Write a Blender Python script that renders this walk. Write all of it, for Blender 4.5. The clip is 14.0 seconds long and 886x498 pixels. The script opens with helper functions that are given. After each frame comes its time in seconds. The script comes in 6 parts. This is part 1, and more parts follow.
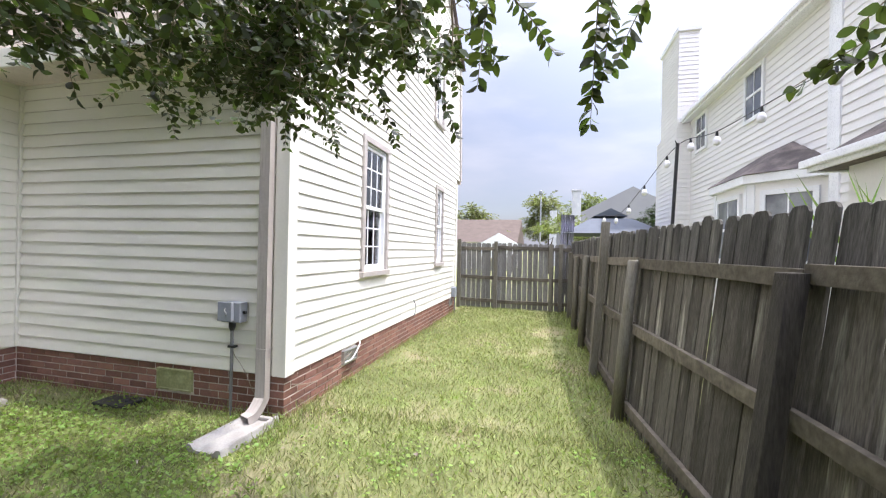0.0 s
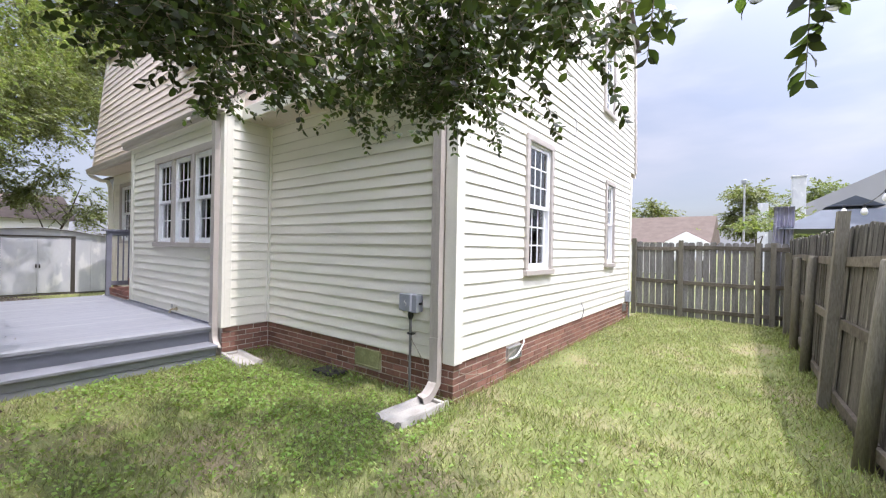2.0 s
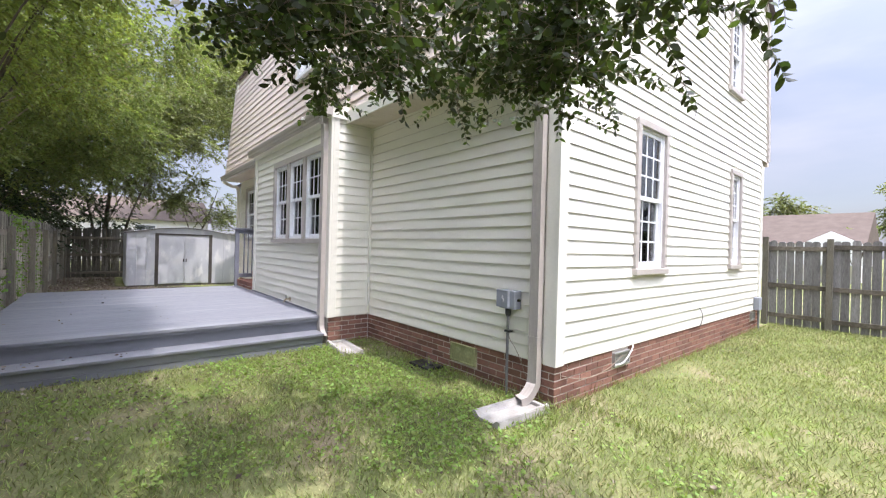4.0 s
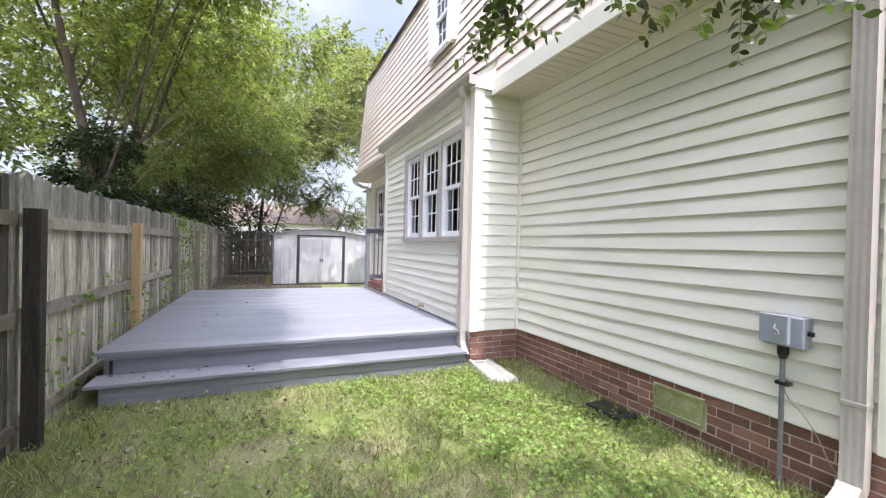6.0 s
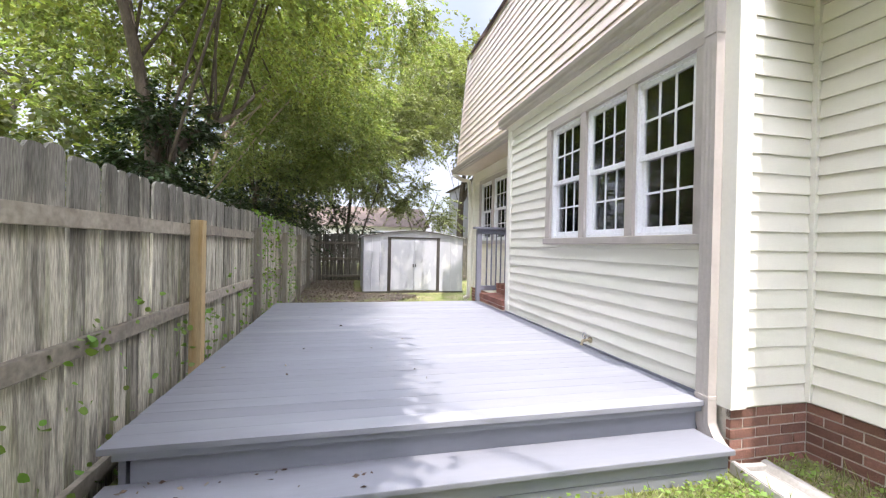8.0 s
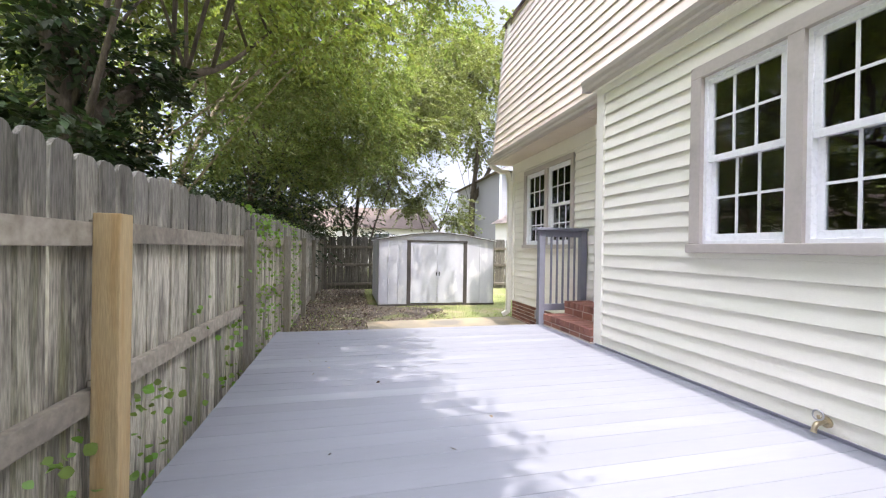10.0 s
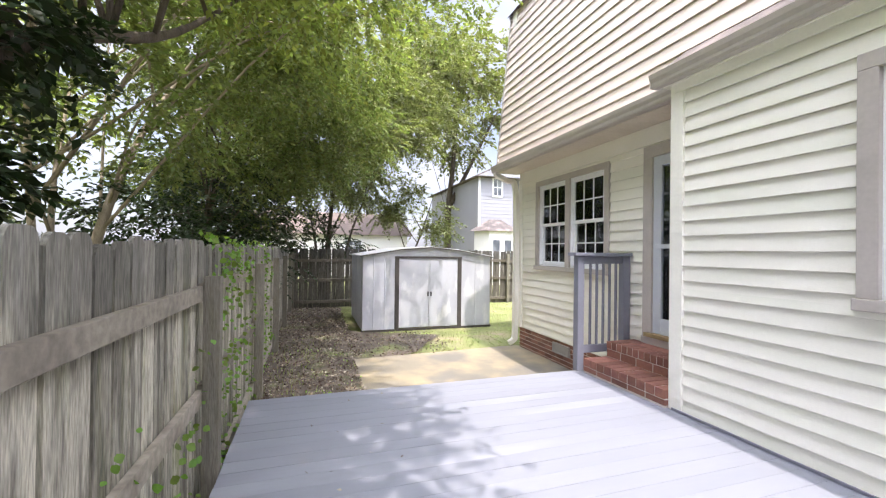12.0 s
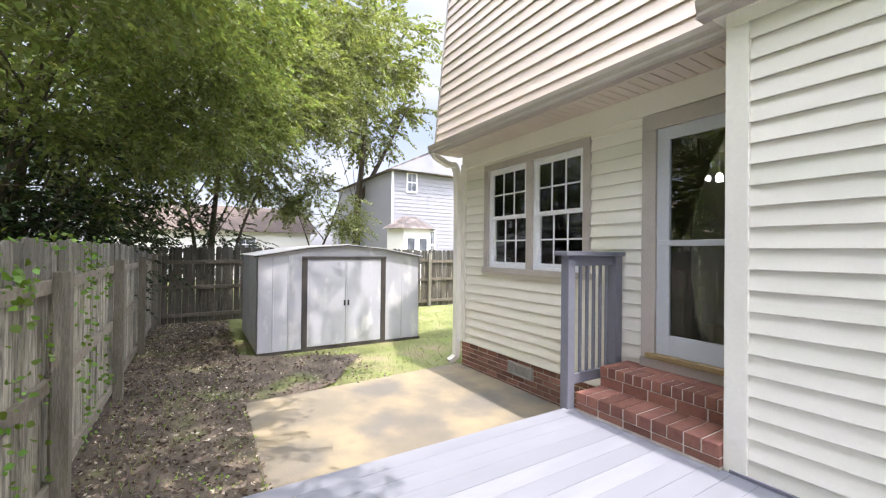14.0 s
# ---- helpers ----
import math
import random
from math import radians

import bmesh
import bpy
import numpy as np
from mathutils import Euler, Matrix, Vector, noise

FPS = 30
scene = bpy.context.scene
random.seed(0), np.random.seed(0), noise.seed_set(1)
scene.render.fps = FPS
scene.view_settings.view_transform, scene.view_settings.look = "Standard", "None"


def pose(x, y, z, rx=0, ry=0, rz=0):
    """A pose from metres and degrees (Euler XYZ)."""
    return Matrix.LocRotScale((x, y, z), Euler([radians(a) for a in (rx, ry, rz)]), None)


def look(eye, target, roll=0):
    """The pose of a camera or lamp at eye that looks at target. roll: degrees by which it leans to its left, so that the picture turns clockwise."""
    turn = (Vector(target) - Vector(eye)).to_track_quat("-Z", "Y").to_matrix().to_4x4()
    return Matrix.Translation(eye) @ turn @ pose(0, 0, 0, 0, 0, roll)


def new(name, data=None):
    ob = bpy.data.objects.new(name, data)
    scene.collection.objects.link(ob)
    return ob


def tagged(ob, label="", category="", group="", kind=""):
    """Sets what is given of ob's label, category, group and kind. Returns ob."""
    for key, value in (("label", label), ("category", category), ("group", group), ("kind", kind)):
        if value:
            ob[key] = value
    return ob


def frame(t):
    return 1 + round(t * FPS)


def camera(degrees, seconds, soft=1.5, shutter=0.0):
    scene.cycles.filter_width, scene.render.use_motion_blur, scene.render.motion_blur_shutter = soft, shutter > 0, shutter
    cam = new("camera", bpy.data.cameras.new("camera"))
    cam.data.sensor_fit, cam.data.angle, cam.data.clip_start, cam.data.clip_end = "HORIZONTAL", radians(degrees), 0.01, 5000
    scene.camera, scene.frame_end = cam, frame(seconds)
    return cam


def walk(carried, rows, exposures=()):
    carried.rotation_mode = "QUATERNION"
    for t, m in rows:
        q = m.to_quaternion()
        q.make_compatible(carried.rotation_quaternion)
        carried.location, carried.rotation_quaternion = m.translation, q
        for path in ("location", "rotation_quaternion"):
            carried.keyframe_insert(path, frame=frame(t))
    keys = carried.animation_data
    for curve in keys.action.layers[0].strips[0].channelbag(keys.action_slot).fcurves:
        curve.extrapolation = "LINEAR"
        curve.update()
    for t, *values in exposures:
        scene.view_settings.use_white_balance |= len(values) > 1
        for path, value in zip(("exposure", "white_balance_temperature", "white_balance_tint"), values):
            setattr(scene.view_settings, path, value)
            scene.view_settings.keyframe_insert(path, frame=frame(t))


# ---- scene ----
cam = camera(95.2, 14.0, soft=1.2)
PATH = [
    (0, (0.399, 0.678, 1.559), (-0.099, 2.615, 1.56), 1.3),
    (0.5, (0.366, 0.653, 1.55), (-0.358, 2.518, 1.55), 1.2),
    (1, (0.401, 0.649, 1.535), (-0.529, 2.42, 1.538), 1.1),
    (1.5, (0.422, 0.645, 1.551), (-0.669, 2.321, 1.542), 1.1),
    (2, (0.433, 0.666, 1.517), (-0.787, 2.251, 1.512), 1.1),
    (4.3, (0.224, 0.708, 1.421), (-1.349, 1.943, 1.412), 1.4),
    (4.5, (0.163, 0.73, 1.407), (-1.437, 1.931, 1.398), 1.3),
    (5, (-0.129, 0.775, 1.403), (-1.81, 1.859, 1.393), 1.3),
    (5.5, (-0.502, 0.84, 1.394), (-2.263, 1.789, 1.383), 1.4),
    (6, (-0.971, 0.929, 1.401), (-2.802, 1.734, 1.385), 1.4),
    (6.5, (-1.493, 0.944, 1.388), (-3.375, 1.621, 1.375), 1.3),
    (7, (-1.991, 0.919, 1.399), (-3.908, 1.49, 1.389), 1.3),
    (7.5, (-2.543, 0.88, 1.41), (-4.48, 1.378, 1.399), 1.2),
    (8, (-3.1, 0.749, 1.401), (-5.047, 1.204, 1.388), 1.2),
    (8.5, (-3.593, 0.608, 1.412), (-5.545, 1.046, 1.398), 1.2),
    (8.7, (-3.817, 0.557, 1.407), (-5.768, 0.997, 1.392), 1.2),
    (10.8, (-5.515, 0.336, 1.565), (-7.455, 0.821, 1.577), 0.6),
    (11, (-5.64, 0.29, 1.6), (-7.576, 0.795, 1.609), 0.7),
    (11.5, (-5.94, 0.191, 1.69), (-7.861, 0.747, 1.702), 0.7),
    (12, (-6.243, 0.117, 1.771), (-8.144, 0.737, 1.782), 0.7),
    (12.5, (-6.613, 0.112, 1.777), (-8.486, 0.812, 1.785), 0.6),
    (13, (-7.013, 0.097, 1.753), (-8.846, 0.895, 1.764), 0.6),
    (13.5, (-7.395, 0.148, 1.76), (-9.174, 1.062, 1.771), 0.6),
    (14, (-7.788, 0.297, 1.761), (-9.493, 1.342, 1.773), 0.6),
]
EXPOSURES = [(t, stops, 6250 if t < 7 else 6450, 17 if t < 7 else 16) for t, stops in ((0, 1.42), (2, 1.42), (4.5, 1.55), (6.5, 2.08), (7.5, 2.12), (8.5, 2.02), (11, 2.1), (14, 1.96))]
walk(cam, [(t, look(eye, target, roll)) for t, eye, target, roll in PATH], EXPOSURES)

# ---- world, sun, exposure ----
world = bpy.data.worlds.new("sky")
scene.world = world
world.use_nodes = True
wn = world.node_tree.nodes
sky = wn.new("ShaderNodeTexSky")
sky.sky_type = 'NISHITA'
sky.sun_disc = False
SUN_ELEV, SUN_AZ = radians(71), radians(89)      # azimuth from +y towards +x
sky.sun_elevation, sky.sun_rotation = SUN_ELEV, SUN_AZ
sky.air_density, sky.dust_density, sky.ozone_density = 1.0, 3.0, 1.0
# thin high haze drifting over the blue
coord = wn.new("ShaderNodeTexCoord")
stretch = wn.new("ShaderNodeMapping")
stretch.inputs["Scale"].default_value = (1.0, 1.3, 3.2)
clouds = wn.new("ShaderNodeTexNoise")
clouds.inputs["Scale"].default_value, clouds.inputs["Detail"].default_value = 2.2, 6.0
ramp = wn.new("ShaderNodeMapRange")
ramp.inputs["From Min"].default_value, ramp.inputs["From Max"].default_value = 0.35, 0.72
ramp.inputs["To Min"].default_value, ramp.inputs["To Max"].default_value = 0.55, 0.95
veil = wn.new("ShaderNodeMix")
veil.data_type = 'RGBA'
wl = world.node_tree.links
# the haze brightens smoothly towards the sun, as thin cloud does
glow = wn.new("ShaderNodeVectorMath")
glow.operation = 'DOT_PRODUCT'
glow.inputs[1].default_value = (math.sin(SUN_AZ) * math.cos(SUN_ELEV), math.cos(SUN_AZ) * math.cos(SUN_ELEV), math.sin(SUN_ELEV))
lobe = wn.new("ShaderNodeMath")
lobe.operation, lobe.use_clamp = 'ADD', True
lobe.inputs[1].default_value = 0.0
square = wn.new("ShaderNodeMath")
square.operation = 'POWER'
square.inputs[1].default_value = 2.8
level = wn.new("ShaderNodeMath")
level.operation = 'MULTIPLY_ADD'
level.inputs[1].default_value, level.inputs[2].default_value = 4.7, 0.33
haze = wn.new("ShaderNodeVectorMath")
haze.operation = 'SCALE'
haze.inputs[0].default_value = (6.7, 6.95, 7.8)
wl.new(coord.outputs["Generated"], glow.inputs[0])
wl.new(glow.outputs["Value"], lobe.inputs[0])
wl.new(lobe.outputs[0], square.inputs[0])
wl.new(square.outputs[0], level.inputs[0])
wisps = wn.new("ShaderNodeMapRange")
for key, v in (("From Min", 0.40), ("From Max", 0.66), ("To Min", 0.86), ("To Max", 1.22)):
    wisps.inputs[key].default_value = v
thick = wn.new("ShaderNodeMath")
thick.operation = 'MULTIPLY'
wl.new(clouds.outputs["Fac"], wisps.inputs["Value"])
wl.new(level.outputs[0], thick.inputs[0])
wl.new(wisps.outputs["Result"], thick.inputs[1])
wl.new(thick.outputs[0], haze.inputs["Scale"])
wl.new(haze.outputs[0], veil.inputs["B"])
wl.new(coord.outputs["Generated"], stretch.inputs["Vector"])
wl.new(stretch.outputs["Vector"], clouds.inputs["Vector"])
wl.new(clouds.outputs["Fac"], ramp.inputs["Value"])
wl.new(ramp.outputs["Result"], veil.inputs["Factor"])
wl.new(sky.outputs["Color"], veil.inputs["A"])
wl.new(veil.outputs["Result"], wn["Background"].inputs["Color"])
wn["Background"].inputs["Strength"].default_value = 0.10
sun = new("sun", bpy.data.lights.new("sun", 'SUN'))
sun.data.energy, sun.data.angle, sun.data.color = 1.75, radians(0.6), (1.0, 0.95, 0.87)
sun.matrix_world = look((0, 0, 20), Vector((0, 0, 20)) - Vector((math.sin(SUN_AZ) * math.cos(SUN_ELEV), math.cos(SUN_AZ) * math.cos(SUN_ELEV), math.sin(SUN_ELEV))))


# ---- materials ----
def mat(name, base, rough=0.6, metal=0.0, vary=0.12, scale=3.0, fine=40.0, bump=0.1, stretch=(1, 1, 1), second=None, spread=(0.45, 0.65), per_piece=0.0, translucent=0.0, island=False, spec=0.4, third=None, third_scale=1.2, third_spread=(0.55, 0.7), weathered_top=None):
    """A node material: base colour broken up at two scales, an optional second and third colour in patches, and fine relief."""
    m = bpy.data.materials.new(name)
    m.use_nodes = True
    n, l = m.node_tree.nodes, m.node_tree.links
    b = n["Principled BSDF"]
    b.inputs["Roughness"].default_value, b.inputs["Metallic"].default_value = rough, metal
    b.inputs["Specular IOR Level"].default_value = spec
    tc = n.new("ShaderNodeTexCoord")
    mp = n.new("ShaderNodeMapping")
    mp.inputs["Scale"].default_value = stretch
    l.new(tc.outputs["Object"], mp.inputs["Vector"])
    vector = mp.outputs["Vector"]
    info = None
    if per_piece or island:
        info = n.new("ShaderNodeNewGeometry").outputs["Random Per Island"] if island else n.new("ShaderNodeObjectInfo").outputs["Random"]
        sc = n.new("ShaderNodeVectorMath")
        sc.operation = 'MULTIPLY_ADD'
        sc.inputs[1].default_value = (1, 1, 1)
        comb = n.new("ShaderNodeCombineXYZ")
        mul = n.new("ShaderNodeMath")
        mul.operation = 'MULTIPLY'
        mul.inputs[1].default_value = 37.0
        l.new(info, mul.inputs[0])
        for i in range(3):
            l.new(mul.outputs[0], comb.inputs[i])
        l.new(vector, sc.inputs[0])
        l.new(comb.outputs[0], sc.inputs[2])
        vector = sc.outputs[0]

    def noise_tex(s, detail=4.0):
        t = n.new("ShaderNodeTexNoise")
        t.inputs["Scale"].default_value, t.inputs["Detail"].default_value = s, detail
        l.new(vector, t.inputs["Vector"])
        return t.outputs["Fac"]

    def remap(src, lo, hi, a, z):
        r = n.new("ShaderNodeMapRange")
        for key, v in (("From Min", lo), ("From Max", hi), ("To Min", a), ("To Max", z)):
            r.inputs[key].default_value = v
        l.new(src, r.inputs["Value"])
        return r.outputs["Result"]

    def mix(kind, fac, a, c):
        x = n.new("ShaderNodeMix")
        x.data_type, x.blend_type = 'RGBA', kind
        for sock, v in (("Factor", fac), ("A", a), ("B", c)):
            if hasattr(v, "is_linked"):
                l.new(v, x.inputs[sock])
            else:
                x.inputs[sock].default_value = v if sock == "Factor" else (*v[:3], 1)
        return x.outputs["Result"]

    coarse, grain = noise_tex(scale), noise_tex(fine, 3.0)
    colour = base
    if second:
        colour = mix('MIX', remap(coarse, spread[0], spread[1], 0, 1), base, second)
    if third:
        colour = mix('MIX', remap(noise_tex(third_scale, 5.0), third_spread[0], third_spread[1], 0, 1), colour, third)
    if weathered_top:                   # rain-greyed band at the top of a board, with a ragged lower edge
        sep = n.new("ShaderNodeSeparateXYZ")
        l.new(tc.outputs["Object"], sep.inputs[0])
        rag = n.new("ShaderNodeMath")
        rag.operation = 'MULTIPLY_ADD'
        rag.inputs[1].default_value = 0.45
        l.new(noise_tex(1.8, 3.0), rag.inputs[0])
        l.new(sep.outputs["Z"], rag.inputs[2])
        colour = mix('MIX', remap(rag.outputs[0], weathered_top[0], weathered_top[0] + 0.22, 0, 0.8), colour, weathered_top[1])
    value = remap(coarse, 0.3, 0.7, 1 - vary, 1 + vary)
    gval = remap(grain, 0.3, 0.7, 1 - vary * 0.7, 1 + vary * 0.7)
    vm = n.new("ShaderNodeMath")
    vm.operation = 'MULTIPLY'
    l.new(value, vm.inputs[0])
    l.new(gval, vm.inputs[1])
    out = vm.outputs[0]
    if info is not None:
        pm = n.new("ShaderNodeMath")
        pm.operation = 'MULTIPLY'
        l.new(out, pm.inputs[0])
        l.new(remap(info, 0, 1, 1 - per_piece, 1 + per_piece), pm.inputs[1])
        out = pm.outputs[0]
    hsv = n.new("ShaderNodeHueSaturation")
    if hasattr(colour, "is_linked"):
        l.new(colour, hsv.inputs["Color"])
    else:
        hsv.inputs["Color"].default_value = (*colour, 1)
    l.new(out, hsv.inputs["Value"])
    if island:
        l.new(remap(info, 0, 1, 0.47, 0.525), hsv.inputs["Hue"])
    l.new(hsv.outputs["Color"], b.inputs["Base Color"])
    if bump:
        bp = n.new("ShaderNodeBump")
        bp.inputs["Strength"].default_value, bp.inputs["Distance"].default_value = bump, 0.01
        l.new(grain, bp.inputs["Height"])
        l.new(bp.outputs["Normal"], b.inputs["Normal"])
        l.new(remap(grain, 0.3, 0.7, max(0.02, rough - 0.08), min(1, rough + 0.08)), b.inputs["Roughness"])
    if translucent:
        tr = n.new("ShaderNodeBsdfTranslucent")
        l.new(mix('MULTIPLY', 1.0, hsv.outputs["Color"], (1.5, 1.7, 0.6)), tr.inputs["Color"])
        ms = n.new("ShaderNodeMixShader")
        ms.inputs[0].default_value = translucent
        l.new(b.outputs[0], ms.inputs[1])
        l.new(tr.outputs[0], ms.inputs[2])
        l.new(ms.outputs[0], n["Material Output"].inputs["Surface"])
    return m


def glass_mat(name, tint=(1, 1, 1), gloss=1.0):
    m = bpy.data.materials.new(name)
    m.use_nodes = True
    n, l = m.node_tree.nodes, m.node_tree.links
    n.remove(n["Principled BSDF"])
    clear, shine, mixer, fres, tex, bp = (n.new("ShaderNode" + k) for k in ("BsdfTransparent", "BsdfGlossy", "MixShader", "Fresnel", "TexNoise", "Bump"))
    clear.inputs["Color"].default_value = (*tint, 1)
    shine.inputs["Roughness"].default_value = 0.01
    fres.inputs["IOR"].default_value = 2.2
    tex.inputs["Scale"].default_value = 3.0
    bp.inputs["Strength"].default_value, bp.inputs["Distance"].default_value = 0.03, 0.02
    l.new(tex.outputs["Fac"], bp.inputs["Height"])
    l.new(bp.outputs["Normal"], shine.inputs["Normal"])
    l.new(fres.outputs[0], mixer.inputs[0])
    l.new(clear.outputs[0], mixer.inputs[1])
    l.new(shine.outputs[0], mixer.inputs[2])
    l.new(mixer.outputs[0], n["Material Output"].inputs["Surface"])
    return m


def glow_mat(name, colour, strength):
    m = bpy.data.materials.new(name)
    m.use_nodes = True
    b = m.node_tree.nodes["Principled BSDF"]
    b.inputs["Emission Color"].default_value = (*colour, 1)
    b.inputs["Emission Strength"].default_value = strength
    return m


M = {}
M["siding"] = mat("cream_vinyl", (0.81, 0.785, 0.70), 0.45, vary=0.03, scale=1.3, fine=60, bump=0.04, stretch=(1, 1, 3), third=(0.70, 0.71, 0.60), third_scale=0.7, third_spread=(0.5, 0.85), per_piece=0.015)
M["siding_up"] = mat("blush_vinyl", (0.70, 0.60, 0.53), 0.5, vary=0.05, scale=0.9, fine=50, bump=0.04, third=(0.62, 0.53, 0.46), third_scale=0.8, per_piece=0.03)
M["cream"] = mat("cream_trim", (0.80, 0.78, 0.70), 0.4, vary=0.03, scale=2, bump=0.03)
M["taupe"] = mat("taupe_trim", (0.46, 0.42, 0.385), 0.42, vary=0.05, scale=2.5, bump=0.05, third=(0.40, 0.365, 0.33), third_scale=3)
M["soffit"] = mat("soffit_vinyl", (0.62, 0.55, 0.47), 0.5, vary=0.04, scale=2, bump=0.05)
M["white"] = mat("white_vinyl", (0.82, 0.83, 0.85), 0.3, vary=0.02, scale=4, bump=0.02)
M["brick"] = mat("red_brick", (0.26, 0.135, 0.10), 0.85, vary=0.22, scale=9, fine=90, bump=0.5, second=(0.18, 0.095, 0.075), per_piece=0.3, spec=0.2)
M["stoop_brick"] = mat("stoop_brick", (0.27, 0.128, 0.095), 0.75, vary=0.2, scale=9, fine=90, bump=0.4, second=(0.18, 0.08, 0.065), per_piece=0.28, spec=0.25)
M["mortar"] = mat("mortar", (0.58, 0.53, 0.47), 0.95, vary=0.2, scale=8, fine=120, bump=0.4, spec=0.1)
M["deck"] = mat("grey_deck_paint", (0.218, 0.226, 0.258), 0.5, vary=0.07, scale=2.2, fine=30, bump=0.12, stretch=(1, 0.25, 1), third=(0.26, 0.268, 0.298), third_scale=1.1, per_piece=0.015)
M["rail"] = mat("grey_rail_paint", (0.19, 0.195, 0.235), 0.5, vary=0.07, scale=4, fine=40, bump=0.1)
M["fence"] = mat("weathered_fence", (0.53, 0.50, 0.41), 0.9, vary=0.5, scale=2.6, fine=22, bump=0.55, stretch=(7, 7, 0.7), second=(0.16, 0.15, 0.125), spread=(0.44, 0.60), per_piece=0.38, spec=0.15, third=(0.22, 0.225, 0.12), third_scale=1.4, third_spread=(0.55, 0.78), weathered_top=(1.62, (0.15, 0.145, 0.13)))
# fence_dark and rail_dark also paint in shade on the back and shed fences
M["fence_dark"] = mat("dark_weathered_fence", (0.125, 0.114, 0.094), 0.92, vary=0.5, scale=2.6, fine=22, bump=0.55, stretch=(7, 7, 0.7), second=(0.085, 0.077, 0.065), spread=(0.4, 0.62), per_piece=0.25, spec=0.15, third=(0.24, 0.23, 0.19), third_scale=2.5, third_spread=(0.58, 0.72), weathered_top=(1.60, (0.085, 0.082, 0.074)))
M["fence_grey"] = mat("silvered_fence", (0.26, 0.253, 0.245), 0.9, vary=0.4, scale=2.6, fine=22, bump=0.55, stretch=(7, 7, 0.7), second=(0.14, 0.135, 0.128), spread=(0.42, 0.62), per_piece=0.3, spec=0.15)
M["rail_wood"] = mat("fence_rail_wood", (0.31, 0.28, 0.23), 0.9, vary=0.3, scale=3, fine=25, bump=0.5, stretch=(1, 1, 1), second=(0.17, 0.15, 0.125), per_piece=0.2, spec=0.15)
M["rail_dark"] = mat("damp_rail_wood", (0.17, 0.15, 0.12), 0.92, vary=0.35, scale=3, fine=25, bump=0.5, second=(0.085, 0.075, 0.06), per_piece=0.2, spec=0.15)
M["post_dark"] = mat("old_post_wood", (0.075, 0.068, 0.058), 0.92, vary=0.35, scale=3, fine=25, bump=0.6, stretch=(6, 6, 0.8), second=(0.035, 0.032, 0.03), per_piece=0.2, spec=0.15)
M["post_old"] = mat("grey_post_wood", (0.21, 0.195, 0.16), 0.9, vary=0.3, scale=3, fine=25, bump=0.5, stretch=(6, 6, 0.8), second=(0.13, 0.12, 0.09), per_piece=0.2, spec=0.15)
M["post_new"] = mat("fresh_post_wood", (0.47, 0.36, 0.20), 0.8, vary=0.15, scale=3, fine=25, bump=0.3, stretch=(7, 7, 0.7), second=(0.36, 0.25, 0.12), spec=0.2)
M["lawn"] = mat("lawn_soil", (0.19, 0.21, 0.085), 0.95, vary=0.35, scale=0.9, fine=45, bump=0.6, second=(0.22, 0.18, 0.12), spread=(0.5, 0.68), third=(0.17, 0.22, 0.06), third_scale=2.5, spec=0.1)
M["dirt"] = mat("leaf_strewn_dirt", (0.13, 0.11, 0.088), 0.95, vary=0.35, scale=2.5, fine=60, bump=0.7, second=(0.11, 0.09, 0.072), third=(0.15, 0.17, 0.07), third_scale=1.1, spec=0.1)
M["grass"] = mat("grass_blades", (0.215, 0.245, 0.115), 0.6, vary=0.15, scale=0.8, fine=3, bump=0, second=(0.30, 0.315, 0.14), per_piece=0.55, translucent=0.35, island=True, spec=0.3)
M["straw"] = mat("dry_grass", (0.42, 0.37, 0.25), 0.7, vary=0.15, scale=1, fine=3, bump=0, per_piece=0.3, translucent=0.3, island=True, spec=0.2)
M["clover"] = mat("clover_leaves", (0.22, 0.30, 0.09), 0.55, vary=0.15, scale=1.5, fine=5, bump=0, per_piece=0.3, translucent=0.4, island=True, spec=0.3)
M["litter"] = mat("fallen_leaves", (0.15, 0.11, 0.08), 0.85, vary=0.25, scale=4, fine=30, bump=0, second=(0.34, 0.30, 0.25), per_piece=0.55, island=True, spec=0.2)
M["concrete"] = mat("concrete_slab", (0.225, 0.20, 0.155), 0.85, vary=0.1, scale=1.6, fine=70, bump=0.25, second=(0.30, 0.25, 0.165), spread=(0.42, 0.64), third=(0.175, 0.162, 0.14), third_scale=1.1, third_spread=(0.52, 0.66), spec=0.2)
M["splash"] = mat("splash_concrete", (0.40, 0.385, 0.36), 0.85, vary=0.12, scale=6, fine=70, bump=0.3, second=(0.29, 0.275, 0.25), spec=0.2)
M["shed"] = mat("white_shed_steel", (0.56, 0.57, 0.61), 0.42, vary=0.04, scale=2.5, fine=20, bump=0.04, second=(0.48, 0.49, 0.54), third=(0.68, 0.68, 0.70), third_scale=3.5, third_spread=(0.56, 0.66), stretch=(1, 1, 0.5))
M["shed_brown"] = mat("brown_shed_trim", (0.07, 0.062, 0.058), 0.5, vary=0.15, scale=5, bump=0.05)
M["shed_roof"] = mat("shed_roof_steel", (0.55, 0.56, 0.58), 0.4, vary=0.1, scale=2, bump=0.05, second=(0.42, 0.41, 0.40))
M["black"] = mat("black_plastic", (0.02, 0.02, 0.022), 0.4, vary=0.1, bump=0.05)
M["grey_box"] = mat("grey_meter_plastic", (0.30, 0.32, 0.36), 0.45, vary=0.05, bump=0.05)
M["pipe"] = mat("grey_conduit", (0.20, 0.20, 0.20), 0.6, vary=0.15, bump=0.1)
